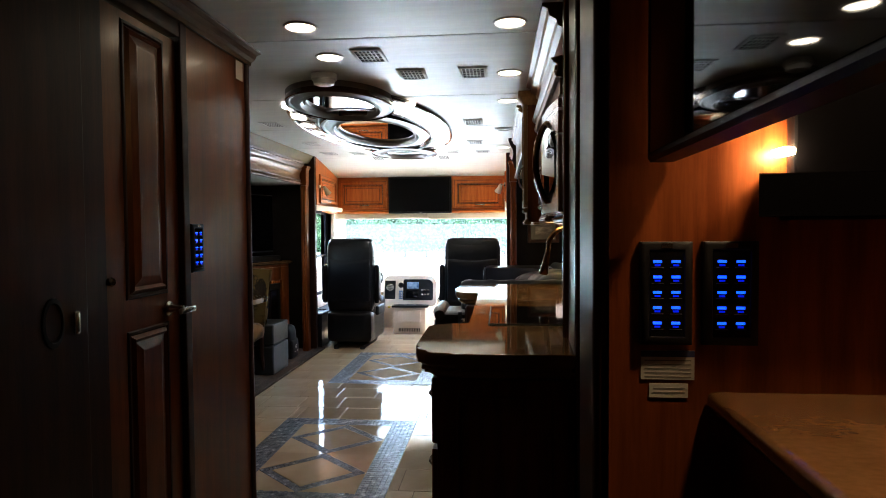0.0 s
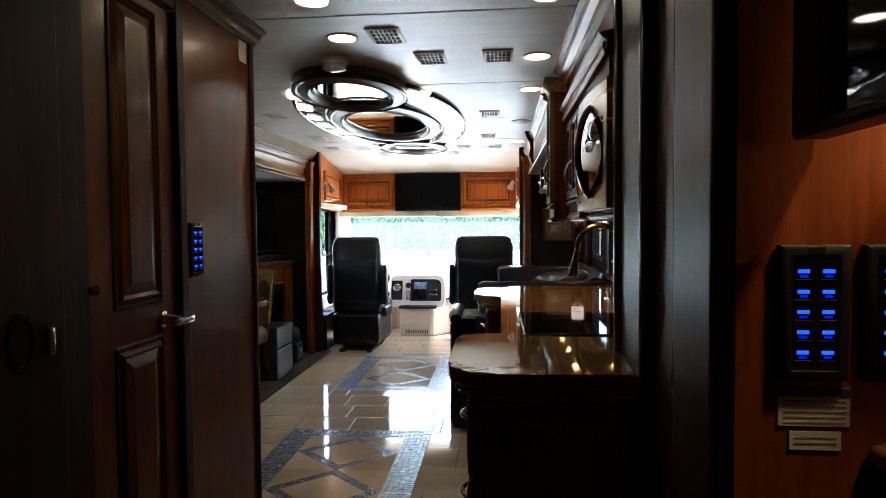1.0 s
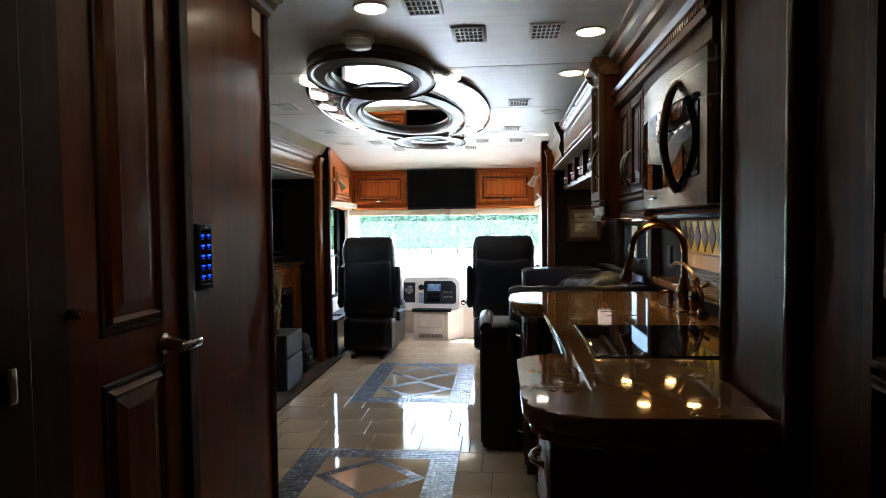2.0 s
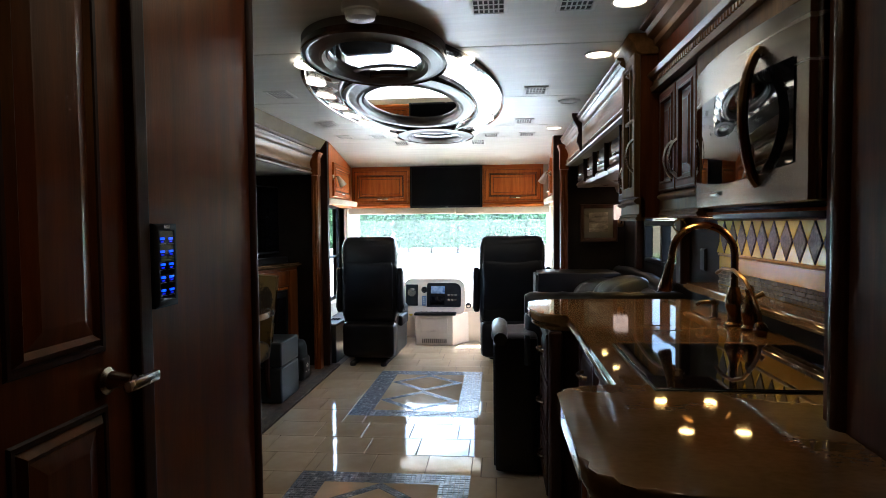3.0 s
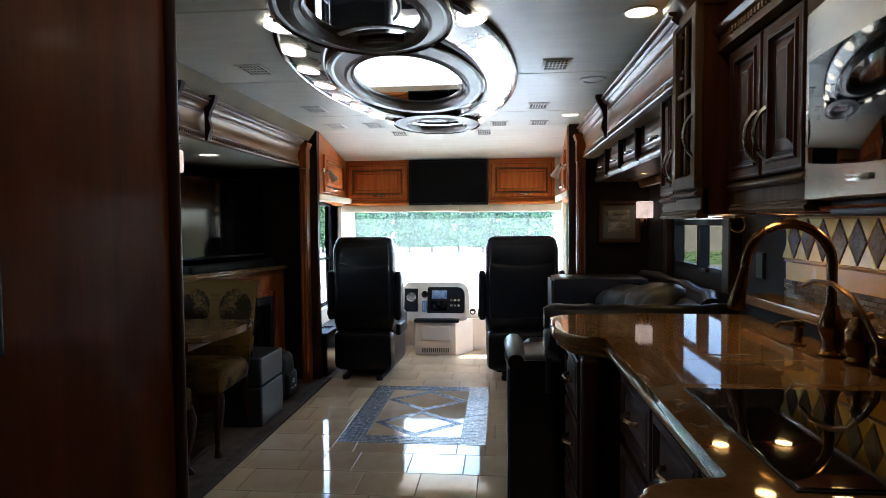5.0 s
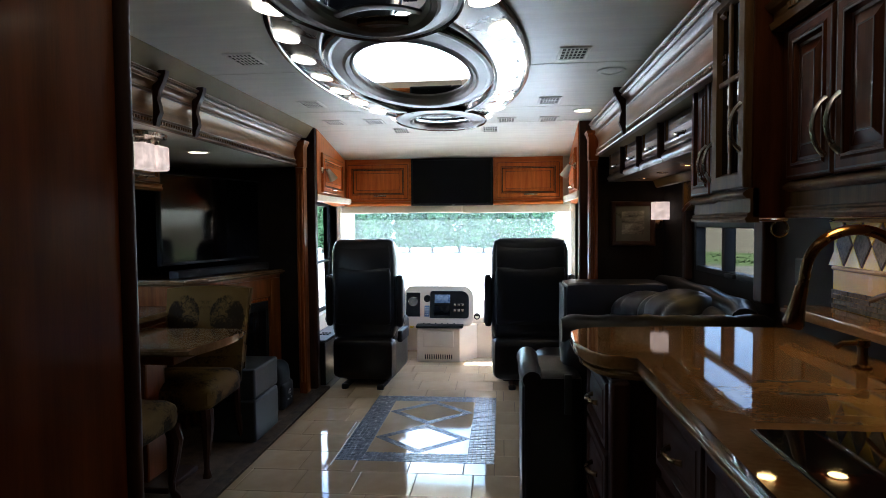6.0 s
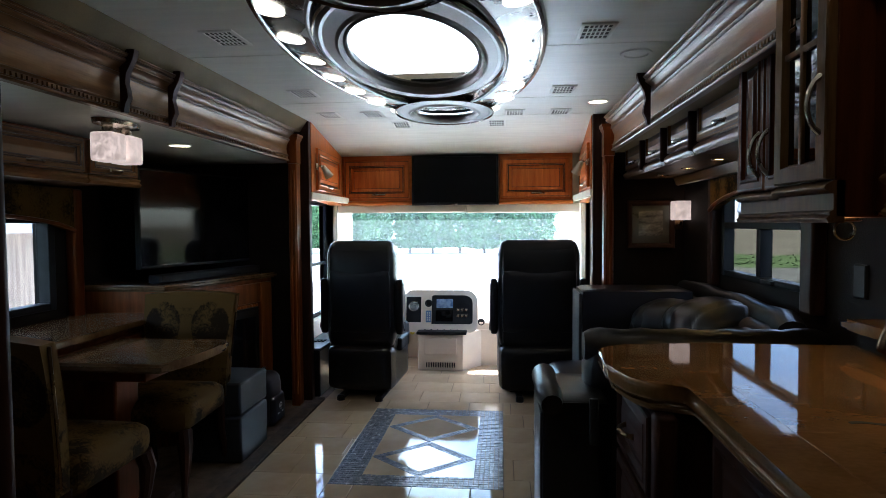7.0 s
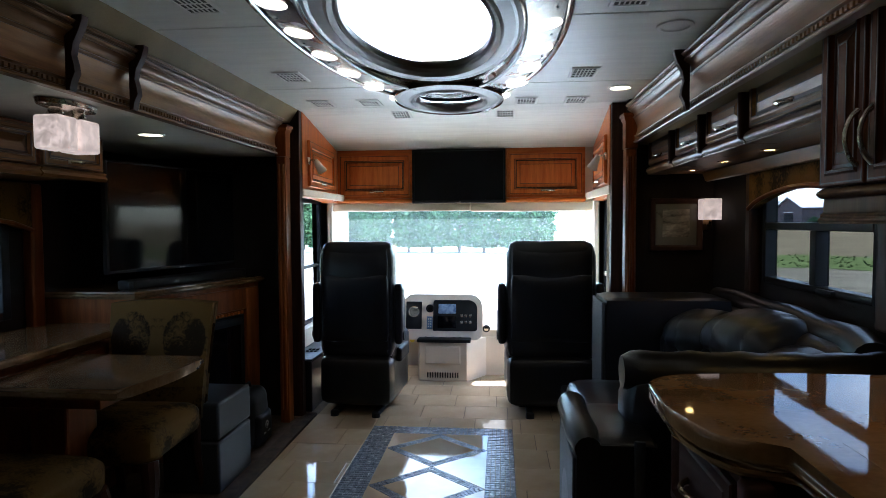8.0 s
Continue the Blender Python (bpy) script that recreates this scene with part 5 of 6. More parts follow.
for y0, y1, z0, z1 in ((5.66, 5.70, 1.05, 1.55), (6.57, 6.61, 1.05, 1.55), (5.70, 6.57, 1.05, 1.08), (5.70, 6.57, 1.315, 1.35), (6.09, 6.14, 1.08, 1.315), (5.70, 6.57, 1.52, 1.55)):
    part("frame", box(0.65, 0.71, y0, y1, z0, z1, 0.005), black, w)
part("catch", box(0.632, 0.652, 5.93, 6.05, 1.052, 1.075, 0.004), black, w)
for name, y0, y1 in (("casing", 5.50, 5.60), ("casing", 6.64, 6.70)):
    part(name, box(0.60, 0.66, y0, y1, 0.98, 1.65, 0.012, 3), wood_dark, w)
val = thing("window_valance", (0.6, 6.1, 1.5), "padded arched valance with a wooden edge over the sofa window", "valance")
prof = [(5.60, 1.65), (5.60, 1.42)] + [(5.60 + 1.04 * i / 14, 1.42 + 0.085 * math.sin(math.pi * i / 14) ** 0.7) for i in range(1, 14)] + [(6.64, 1.42), (6.64, 1.65)]
part("padding", extrude(prof, "x", 0.595, 0.655), damask, val, "padded figured cloth")
part("edge", tube([(0.592, 5.60 + 1.04 * i / 14, 1.42 + 0.085 * math.sin(math.pi * i / 14) ** 0.7) for i in range(15)], 0.012, 8), wood_z, val)
part("top_trim", extrude([(0.56, 1.60), (0.575, 1.595), (0.595, 1.60), (0.595, 1.65), (0.54, 1.65), (0.55, 1.625)], "y", 5.2, 7.2), glaze, val, angle=25)

# picture and wall lamp on the end wall
pic = thing("framed_picture", (0.43, 7.33, 1.34), "small framed picture with a pale mount on a dark wall", "picture")
part("frame", steps(0.325, 0.335, ((0, 0), (0, 0.014), (0.006, 0.024), (0.022, 0.020), (0.034, 0.010), (0.036, 0.006)), m=facing(0.43, 7.339, 1.337, (0, -1, 0))), wood_dark, pic)
part("mount", steps(0.25, 0.26, ((0, 0), (0, 0.007)), m=facing(0.43, 7.339, 1.337, (0, -1, 0))), surface("picture_mount", (0.07, 0.058, 0.046), (0.10, 0.085, 0.068), 0.3, 6, bump=0), pic)
part("print", steps(0.165, 0.175, ((0, 0), (0, 0.009)), m=facing(0.43, 7.339, 1.345, (0, -1, 0))), surface("faded_print", (0.04, 0.032, 0.028), (0.32, 0.27, 0.24), 0.25, 9, (1, 1, 3), bump=0), pic)
part("glass", steps(0.252, 0.262, ((0, 0.0085), (0, 0.0105)), m=facing(0.43, 7.339, 1.337, (0, -1, 0))), pane, pic).visible_shadow = False
sc = thing("wall_lamp", (0.60, 7.30, 1.42), "square frosted wall lamp, lit", "wall lamp")
part("back_plate", box(0.585, 0.645, 7.325, 7.34, 1.30, 1.37, 0.004), bronze, sc)
part("arm", tube([(0.615, 7.33, 1.335), (0.615, 7.28, 1.335), (0.615, 7.26, 1.36)], 0.007, 8), bronze, sc)
part("shade", box(0.555, 0.675, 7.20, 7.315, 1.365, 1.495, 0.008), shade_mat, sc, "frosted glass shade")

# sofa
sofa = thing("sofa", (0.2, 6.1, 0), "black tufted leather sofa wrapping round the slide-out", "sofa")
part("base", box(-0.30, 0.64, 5.28, 7.20, 0.05, 0.34, 0.02), leather, sofa)
part("seat_cushion", cushion(-0.32, 0.42, 5.52, 6.42, 0.33, 0.52, 0.06, 0.02), leather, sofa)
part("end_backrest", cushion(-0.30, 0.60, 5.21, 5.43, 0.10, 0.90, 0.08, 0.015), leather, sofa)
part("end_roll", tube([(-0.30 + 0.03 * i, 5.31 + 0.0045 * max(0, i - 20), 0.893) for i in range(30)], [0.05] + [0.066 + 0.004 * math.sin(i * 1.3) ** 3 for i in range(28)] + [0.055], 16), leather, sofa, angle=60)
part("side_backrest", cushion(0.42, 0.64, 5.40, 6.95, 0.40, 0.93, 0.08, 0.02, ((0.15, 0.6), (0.35, 0.6), (0.55, 0.6), (0.75, 0.6))), leather, sofa)
part("side_roll", tube([(0.50, 5.42, 0.915), (0.55, 5.6, 0.93), (0.56, 5.85, 0.925), (0.565, 6.1, 0.935), (0.56, 6.35, 0.93), (0.55, 6.6, 0.94), (0.5, 6.8, 0.95)], [0.06, 0.066, 0.062, 0.066, 0.062, 0.064, 0.05], 14), leather, sofa)
part("leg_rest", cushion(-0.36, -0.06, 5.52, 6.40, 0.10, 0.56, 0.06, 0.03, ((0.5, 0.5),)), leather, sofa)
part("knee_pad", cushion(-0.37, -0.06, 5.55, 6.30, 0.50, 0.62, 0.055, 0.02), leather, sofa)
part("far_arm", cushion(-0.16, 0.46, 6.44, 6.78, 0.10, 0.975, 0.03, 0.004), leather, sofa)
part("far_arm_panel", box(-0.172, -0.155, 6.455, 6.76, 0.30, 0.955, 0.006), leather_grey, sofa, "grey leather face of the far arm")


def tufted_cushion(cx, cy, cz, rx, ry, rz, lean, turn, tufts):
    """A plump back cushion with buttoned tufts joined by creases; tufts are (across, up) from -1 to 1."""
    b = bmesh.new()
    bmesh.ops.create_uvsphere(b, u_segments=56, v_segments=36, radius=1.0)
    m = Matrix.Translation((cx, cy, cz)) @ pose(0, 0, 0, 0, lean, turn)
    for v in b.verts:
        p = v.co.normalized()
        q = Vector([math.copysign(abs(c) ** 0.62, c) for c in p])
        k = 1.0
        for a, c in tufts:
            dy, dz = q.y - a, q.z - c
            k -= 0.30 * math.exp(-(dy * dy + dz * dz) / 0.014)
            k -= 0.13 * math.exp(-dy * dy / 0.003) * math.exp(-dz * dz / 0.5)
            k -= 0.13 * math.exp(-((dz - 0.55 * dy) ** 2) / 0.003) * math.exp(-dy * dy / 0.35)
        v.co = m @ Vector((q.x * rx * k, q.y * ry * (0.6 + 0.4 * k), q.z * rz * (0.6 + 0.4 * k)))
    return b


TUFTS = ((-0.45, 0.35), (0.35, 0.35), (-0.05, -0.25), (-0.75, -0.3), (0.7, -0.3))
part("back_cushion", tufted_cushion(0.42, 6.02, 0.73, 0.19, 0.26, 0.25, -14, 12, TUFTS), leather, sofa, "plump tufted back cushion", angle=80)
part("back_cushion", tufted_cushion(0.30, 6.30, 0.70, 0.17, 0.20, 0.24, -12, 35, TUFTS), leather, sofa, angle=80)
part("back_cushion", tufted_cushion(0.44, 5.66, 0.68, 0.17, 0.24, 0.22, -10, -8, TUFTS), leather, sofa, angle=80)
foot = thing("recliner_footrest", (-0.38, 6.0, 0), "black leather recliner footrest with a rolled top, folded upright", "footrest")
part("panel", cushion(-0.470, -0.235, 5.085, 5.48, 0.02, 0.745, 0.022, 0.006), leather, foot)
# Bluish daylight on the aisle face, put in as a lighter grey panel.
part("side_panel", box(-0.474, -0.462, 5.10, 5.46, 0.05, 0.70, 0.005), leather_grey, foot, "leather face of the footrest, bluish daylight put in as grey")
part("rolled_top", tube([(-0.435, 5.075, 0.735), (-0.440, 5.15, 0.748), (-0.440, 5.30, 0.745), (-0.440, 5.42, 0.750), (-0.435, 5.49, 0.735)], [0.036, 0.046, 0.043, 0.047, 0.038], 16), leather, foot)
part("upper_pad", cushion(-0.46, -0.235, 5.09, 5.475, 0.66, 0.752, 0.03, 0.006), leather, foot)
part("strap", box(-0.31, -0.28, 5.07, 5.085, 0.60, 0.76, 0.005), leather_grey, foot)

# ---- dining slide-out ----
fire = thing("fireplace_cabinet", (-2.6, 7.1, 0), "cherry fireplace cabinet with a stone mantel, set at an angle", "fireplace")
A, B = Vector((-2.625, 6.435, 0)), Vector((-2.345, 7.41, 0))
along = (B - A).normalized()
out = Vector((along.y, -along.x, 0))
FM = Matrix(((along.x, out.x, 0, A.x), (along.y, out.y, 0, A.y), (0, 0, 1, 0), (0, 0, 0, 1)))
L = (B - A).length


def fbox(u0, u1, n0, n1, z0, z1, bev=0.0):
    b = box(u0, u1, n0, n1, z0, z1, bev)
    bmesh.ops.transform(b, matrix=FM, verts=b.verts)
    return b


part("body", extrude([(-3.13, A.y), (A.x, A.y), (B.x, 7.42), (-3.13, 7.42)], "z", 0.0, 0.955), wood_lit, fire)
bm = extrude([(-3.13, A.y - 0.03), (A.x + 0.03, A.y - 0.03), (B.x + 0.04, 7.43), (-3.13, 7.43)], "z", 0.957, 0.995)
bmesh.ops.bevel(bm, geom=[e for e in bm.edges if abs(e.verts[0].co.z - e.verts[1].co.z) < 1e-4], offset=0.012, segments=3, affect="EDGES")
part("mantel", bm, stone_grey, fire, "polished stone mantel", angle=50)
for u in (0.03, L - 0.15):
    part("pilaster", fbox(u, u + 0.12, 0, 0.03, 0.02, 0.93, 0.006), wood_lit, fire)
part("frieze", fbox(0.15, L - 0.15, 0, 0.022, 0.79, 0.93, 0.005), wood_lit, fire)
bm = bmesh.new()
for i in range(22):
    u = 0.17 + i * (L - 0.34) / 22
    b = fbox(u, u + 0.012, 0.02, 0.032, 0.765, 0.782)
    add(bm, b)
tagged(part("dentils", bm, wood_x_lit, fire, angle=0), kind="stuff")
part("firebox_frame", fbox(0.16, L - 0.16, -0.01, 0.012, 0.14, 0.755, 0.004), black, fire)
part("firebox_glass", fbox(0.20, L - 0.20, 0.0, 0.016, 0.19, 0.69), glass_black, fire, "dark firebox glass")
part("grille_slot", fbox(0.18, L - 0.18, 0.005, 0.015, 0.71, 0.735), slot_mat, fire)
bar = thing("soundbar", (-2.60, 6.9, 0.995), "black soundbar on the mantel", "soundbar")
part("case", fbox(0.03, 0.98, -0.155, -0.065, 0.996, 1.05, 0.012), black, bar)
part("grille", fbox(0.06, 0.95, -0.066, -0.062, 1.003, 1.043), slot_mat, bar)
tvl = thing("slide_television", (-2.65, 6.92, 1.1), "large black flat television angled above the fireplace", "television")
tv_at = A + along * 0.52 - out * 0.185
part("case", steps(1.04, 0.625, ((0, -0.03), (0, 0.0), (0.006, 0.006), (0.012, 0.006), (0.013, 0.003)), m=facing(tv_at.x, tv_at.y, 1.395, out)), black, tvl)
part("screen", steps(1.014, 0.597, ((0, -0.02), (0, 0.0045)), m=facing(tv_at.x, tv_at.y, 1.40, out)), screen, tvl)
part("bracket", fbox(0.42, 0.62, -0.33, -0.21, 1.3, 1.5), black, tvl)
part("badge", steps(0.05, 0.005, ((0, 0.0), (0, 0.0075)), m=facing(tv_at.x, tv_at.y, 1.0905, out)), nickel, tvl)

for y0, y1 in ((5.89, 6.32), (5.20, 5.88), (4.50, 5.19)):
    x = -2.70
    t = thing("dining_overhead_cabinet", (x, y0, 1.58), "dark cherry flap cabinet over the dining window", "cabinet", "cabinets over the dining window")
    part("body", box(-3.13, x, y0, y1, 1.585, 1.80), wood_z, t)
    d = glazed_front("flap", y1 - y0 - 0.03, 0.165, facing(x, (y0 + y1) / 2, 1.705, (1, 0, 0)), glaze, t, 0.035)
    part("handle", pull(x + 0.02, (y0 + y1) / 2, 1.65, (1, 0, 0), 0.10, False, 0.025, 0.007), nickel, d)
    part("light_rail", extrude([(x - 0.05, 1.57), (x + 0.02, 1.57), (x + 0.03, 1.585), (x + 0.018, 1.60), (x + 0.026, 1.612), (x, 1.622), (x - 0.05, 1.622)], "y", y0, y1), glaze, t, angle=25)
w = thing("window_5", (-3.14, 5.4, 0.9), "dining window in a black frame", "window", kind="structure")
part("pane", box(-3.20, -3.196, 4.70, 6.19, 0.90, 1.40), smoked, w).visible_shadow = False
for y0, y1, z0, z1 in ((6.16, 6.21, 0.88, 1.42), (4.68, 4.72, 0.88, 1.42), (4.72, 6.16, 0.88, 0.92), (4.72, 6.16, 1.37, 1.42), (5.40, 5.44, 0.92, 1.37)):
    part("frame", box(-3.21, -3.13, y0, y1, z0, z1, 0.005), black, w)
part("casing", box(-3.14, -3.08, 6.30, 6.38, 0.80, 1.57, 0.012, 3), wood_z, w)
val = thing("dining_valance", (-3.1, 5.4, 1.45), "padded arched valance over the dining window", "valance")
prof = [(4.55, 1.57), (4.55, 1.33)] + [(4.55 + 1.74 * i / 14, 1.33 + 0.09 * math.sin(math.pi * i / 14) ** 0.6) for i in range(1, 14)] + [(6.29, 1.33), (6.29, 1.57)]
part("padding", extrude(prof, "x", -3.135, -3.07), damask, val)
part("edge", tube([(-3.068, 4.55 + 1.74 * i / 14, 1.33 + 0.09 * math.sin(math.pi * i / 14) ** 0.6) for i in range(15)], 0.012, 8), wood_z, val)

side = thing("sideboard", (-2.85, 5.6, 0), "low cherry sideboard with a stone top under the dining window", "sideboard")
part("body", box(-3.13, -2.66, 4.4, 6.55, 0.0, 0.785, 0.004), wood_z, side)
bm = box(-3.135, -2.615, 4.38, 6.58, 0.787, 0.825, 0.013, 3)
part("top", bm, stone_grey, side, "brown stone top")
for i in range(4):
    y = 4.45 + i * 0.52
    d = part("door", steps(0.49, 0.66, raised(0.018, 0.05), m=facing(-2.66, y + 0.25, 0.42, (1, 0, 0))), wood_z, side)
    part("handle", pull(-2.64, y + 0.25, 0.68, (1, 0, 0), 0.11, False, 0.03, 0.007), nickel, d)
table = thing("dining_table", (-2.3, 5.65, 0), "stone-topped dining table with a bowed end", "dining table")
top = [(-2.60, 5.41), (-2.05, 5.41)] + [(-2.035 + 0.055 * math.sin(math.pi * 0.75 * f / 9), 5.415 + 0.55 * f / 9) for f in range(10)] + [(-2.02, 5.985), (-2.60, 5.985)]
bm = extrude(top, "z", 0.725, 0.765)
bmesh.ops.bevel(bm, geom=[e for e in bm.edges if abs(e.verts[0].co.z - e.verts[1].co.z) < 1e-4], offset=0.012, segments=3, affect="EDGES")
part("tabletop", bm, stone_grey, table, "brown polished stone top", angle=50)
part("apron", box(-2.60, -2.16, 5.50, 5.84, 0.665, 0.724, 0.004), wood_z, table)
part("pedestal", box(-2.52, -2.36, 5.58, 5.76, 0.03, 0.665, 0.012), wood_z, table)
part("foot", box(-2.60, -2.22, 5.52, 5.82, 0.0, 0.035, 0.01), wood_dark, table)


def dining_chair():
    """Built at the origin facing -y: cabriole front legs, upholstered seat and back."""
    t = thing("dining_chair", (0, 0, 0), "dining chair in gold and olive damask with dark cabriole legs", "chair", "dining chairs")
    P = lambda n, b, m, lab="": part(n, b, m, t, lab, local=True)
    P("seat", cushion(-0.25, 0.25, -0.50, -0.02, 0.355, 0.50, 0.055, 0.02), damask, "damask seat")
    b = bmesh.new()
    prof = []
    for i in range(13):
        f = i / 12
        prof.append((0.02 + 0.07 * f * f + 0.02 * f, 0.40 + 0.56 * f))
    n = 10
    fr, bk = [], []
    for y, z in prof:
        hw = 0.225 + 0.035 * (z - 0.40) / 0.56
        fr.append([b.verts.new((-hw + 2 * hw * k / n, y - 0.035 + 0.02 * ((2 * k / n - 1) ** 2) - 0.012, z + (0.018 * math.cos((k / n - 0.5) * math.pi) if z > 0.95 else 0))) for k in range(n + 1)])
        bk.append([b.verts.new((-hw + 2 * hw * k / n, y + 0.035 + 0.01 * ((2 * k / n - 1) ** 2), z + (0.018 * math.cos((k / n - 0.5) * math.pi) if z > 0.95 else 0))) for k in range(n + 1)])
    for g, s in ((fr, 1), (bk, -1)):
        for p, q in zip(g, g[1:]):
            for k in range(n):
                b.faces.new((p[k], p[k + 1], q[k + 1], q[k])[::s])
    for p, q in ((fr[0], bk[0]), (fr[-1], bk[-1])):
        for k in range(n):
            b.faces.new((p[k], p[k + 1], q[k + 1], q[k]))
    for k in (0, n):
        for i in range(len(fr) - 1):
            b.faces.new((fr[i][k], fr[i + 1][k], bk[i + 1][k], bk[i][k]))
    P("backrest", b, damask, "damask back with a scrolled figure")
    for s in (-1, 1):
        leg = [(s * 0.215, -0.46, 0.37), (s * 0.228, -0.475, 0.30), (s * 0.222, -0.468, 0.20), (s * 0.210, -0.455, 0.10), (s * 0.212, -0.460, 0.05), (s * 0.222, -0.478, 0.012), (s * 0.222, -0.48, 0.0)]
        P("front_leg", tube(leg, [0.038, 0.036, 0.026, 0.017, 0.015, 0.024, 0.024], 10), wood_dark)
        P("back_leg", tube([(s * 0.20, -0.01, 0.40), (s * 0.20, 0.0, 0.2), (s * 0.21, 0.05, 0.0)], [0.026, 0.022, 0.018], 8), wood_dark)
        P("trim", tube([(s * 0.222, 0.035, 0.42), (s * 0.245, 0.075, 0.70), (s * 0.26, 0.115, 0.95)], 0.008, 6), bronze, "row of brass nails")
    return t


chair = dining_chair()
chair.matrix_basis = pose(-2.365, 6.19, 0, 0, 0, 3)
copy_thing(chair, pose(-2.38, 5.01, 0, 0, 0, 180))
tagged(chair, "dining chair in gold and olive damask beside the fireplace")

ott = thing("storage_cube", (-2.19, 6.45, 0), "two-part dark grey leather cube on the carpet", "ottoman")
part("lower_cube", box(-2.36, -2.06, 6.22, 6.60, 0.012, 0.275, 0.014, 3), leather_grey, ott)
part("upper_cube", box(-2.36, -2.06, 6.22, 6.60, 0.283, 0.468, 0.014, 3), leather_grey, ott)
bag = thing("backpack", (-2.18, 6.9, 0), "small black backpack with a round white badge", "backpack")
part("body", cushion(-2.30, -2.12, 6.74, 7.02, 0.012, 0.36, 0.06, 0.02), black, bag)
part("front_pocket", cushion(-2.15, -2.09, 6.78, 6.99, 0.03, 0.22, 0.025, 0.008), black, bag)
part("handle", tube([(-2.2, 6.83, 0.35), (-2.2, 6.85, 0.39), (-2.2, 6.91, 0.39), (-2.2, 6.93, 0.35)], 0.008, 8), black, bag)
part("badge", lathe([(0.026, 0), (0.026, 0.003), (0.020, 0.004), (0.018, 0.002), (0.010, 0.002), (0.009, 0.004), (0.001, 0.004)], 20, m=facing(-2.086, 6.885, 0.14, (1, 0, 0))), white, bag)
part("letter_bar", box(-2.088, -2.083, 6.84, 6.93, 0.095, 0.104), white, bag)

lampd = thing("dining_lamp", (-2.27, 5.56, 1.80), "ceiling lamp with two frosted square shades, lit", "ceiling lamp")
part("plate", lathe([(0.11, 0), (0.105, -0.018), (0.06, -0.026), (0.001, -0.028)], 24, 0.62, 1.3, m=Matrix.Translation((-2.30, 5.56, 1.812))), nickel, lampd)
for dy in (-0.062, 0.062):
    part("socket", lathe([(0.020, 0), (0.030, -0.02), (0.034, -0.035)], 16, m=Matrix.Translation((-2.30, 5.56 + dy, 1.785))), nickel, lampd)
    part("shade", box(-2.352, -2.248, 5.56 + dy - 0.052, 5.56 + dy + 0.052, 1.632, 1.757, 0.012, 3), shade_mat, lampd, "frosted alabaster shade")
sp = copy_thing(spot, pose(-2.45, 6.35, 1.815))

# ---- switch panels ----


def switch_panel(x, y, z, n, w_, h_, label):
    t = thing("switch_panel", (x, y, z), label, "switch panel", "switch panels")
    m = facing(x, y, z, n)
    part("case", steps(w_, h_, ((0, 0), (0, 0.012), (0.006, 0.016), (0.014, 0.016), (0.016, 0.013)), m=m), black, t)
    part("plate", steps(w_ - 0.032, h_ - 0.032, ((0, 0.0), (0, 0.0145)), m=m), glass_black, t)
    part("maker_tab", steps(0.02, 0.008, ((0, 0.012), (0, 0.0170)), m=m, cx=0, cy=h_ / 2 - 0.007), nickel, t)
    for c in (-1, 1):
        for r in range(5):
            b = steps(0.016, 0.0055, ((0, 0.0140), (0.001, 0.0165), (0.002, 0.0168)), m=m, cx=c * 0.016, cy=(r - 2) * 0.0275 + 0.002)
            key = part("key", b, blue_led_lit, t)
            b = steps(0.010, 0.0034, ((0, 0.0140), (0, 0.0158)), m=m, cx=c * 0.016, cy=(r - 2) * 0.0275 - 0.0045)
            part("symbol_bar", b, blue_led, key)
            b = steps(0.021, 0.0010, ((0, 0.0140), (0, 0.0155)), m=m, cx=c * 0.016, cy=(r - 2) * 0.0275 - 0.009)
            part("legend_bar", b, plain("legend", (0.12, 0.12, 0.14), 0.5), t)


switch_panel(0.273, 2.129, 1.211, (0, -1, 0), 0.0905, 0.185, "black switch panel with glowing blue keys on the partition")
switch_panel(0.384, 2.129, 1.211, (0, -1, 0), 0.094, 0.185, "black switch panel with glowing blue keys on the partition")
switch_panel(-1.157, 3.157, 1.263, (1, 0, 0), 0.086, 0.178, "black switch panel with glowing blue keys on the hall wall")
for x, z, w_, h_, stripe in ((0.279, 1.0795, 0.094, 0.053, True), (0.281, 1.033, 0.068, 0.026, False)):
    t = thing("notice", (x, 2.129, z), "small cream instruction notice on the partition", "notice")
    part("sheet", steps(w_, h_, ((0, 0), (0, 0.0015)), m=facing(x, 2.129, z, (0, -1, 0))), white, t)
    if stripe:
        part("header_bar", steps(w_, 0.011, ((0, 0.001), (0, 0.0022)), m=facing(x, 2.129, z, (0, -1, 0)), cy=h_ / 2 - 0.006), plain("notice_blue", (0.03, 0.05, 0.16), 0.6), t)
    for r in range(5 if stripe else 2):
        part("text_bar", steps(w_ - 0.012, 0.0022, ((0, 0.001), (0, 0.0021)), m=facing(x, 2.129, z, (0, -1, 0)), cy=h_ / 2 - 0.018 - r * 0.0075 if stripe else 0.004 - r * 0.008), plain("print_grey", (0.25, 0.24, 0.22), 0.7), t)

# rear room things
tvb = thing("rear_television", (0.27, 1.6, 1.7), "black flat television on the wall of the rear room", "television")
part("case", steps(0.86, 0.50, ((0, 0), (0, 0.04), (0.006, 0.046), (0.012, 0.046), (0.013, 0.043)), m=facing(0.285, 1.69, 1.695, (-1, 0, 0))), black, tvb)
part("screen", steps(0.842, 0.478, ((0, 0), (0, 0.0445)), m=facing(0.285, 1.69, 1.699, (-1, 0, 0))), glass_black, tvb)
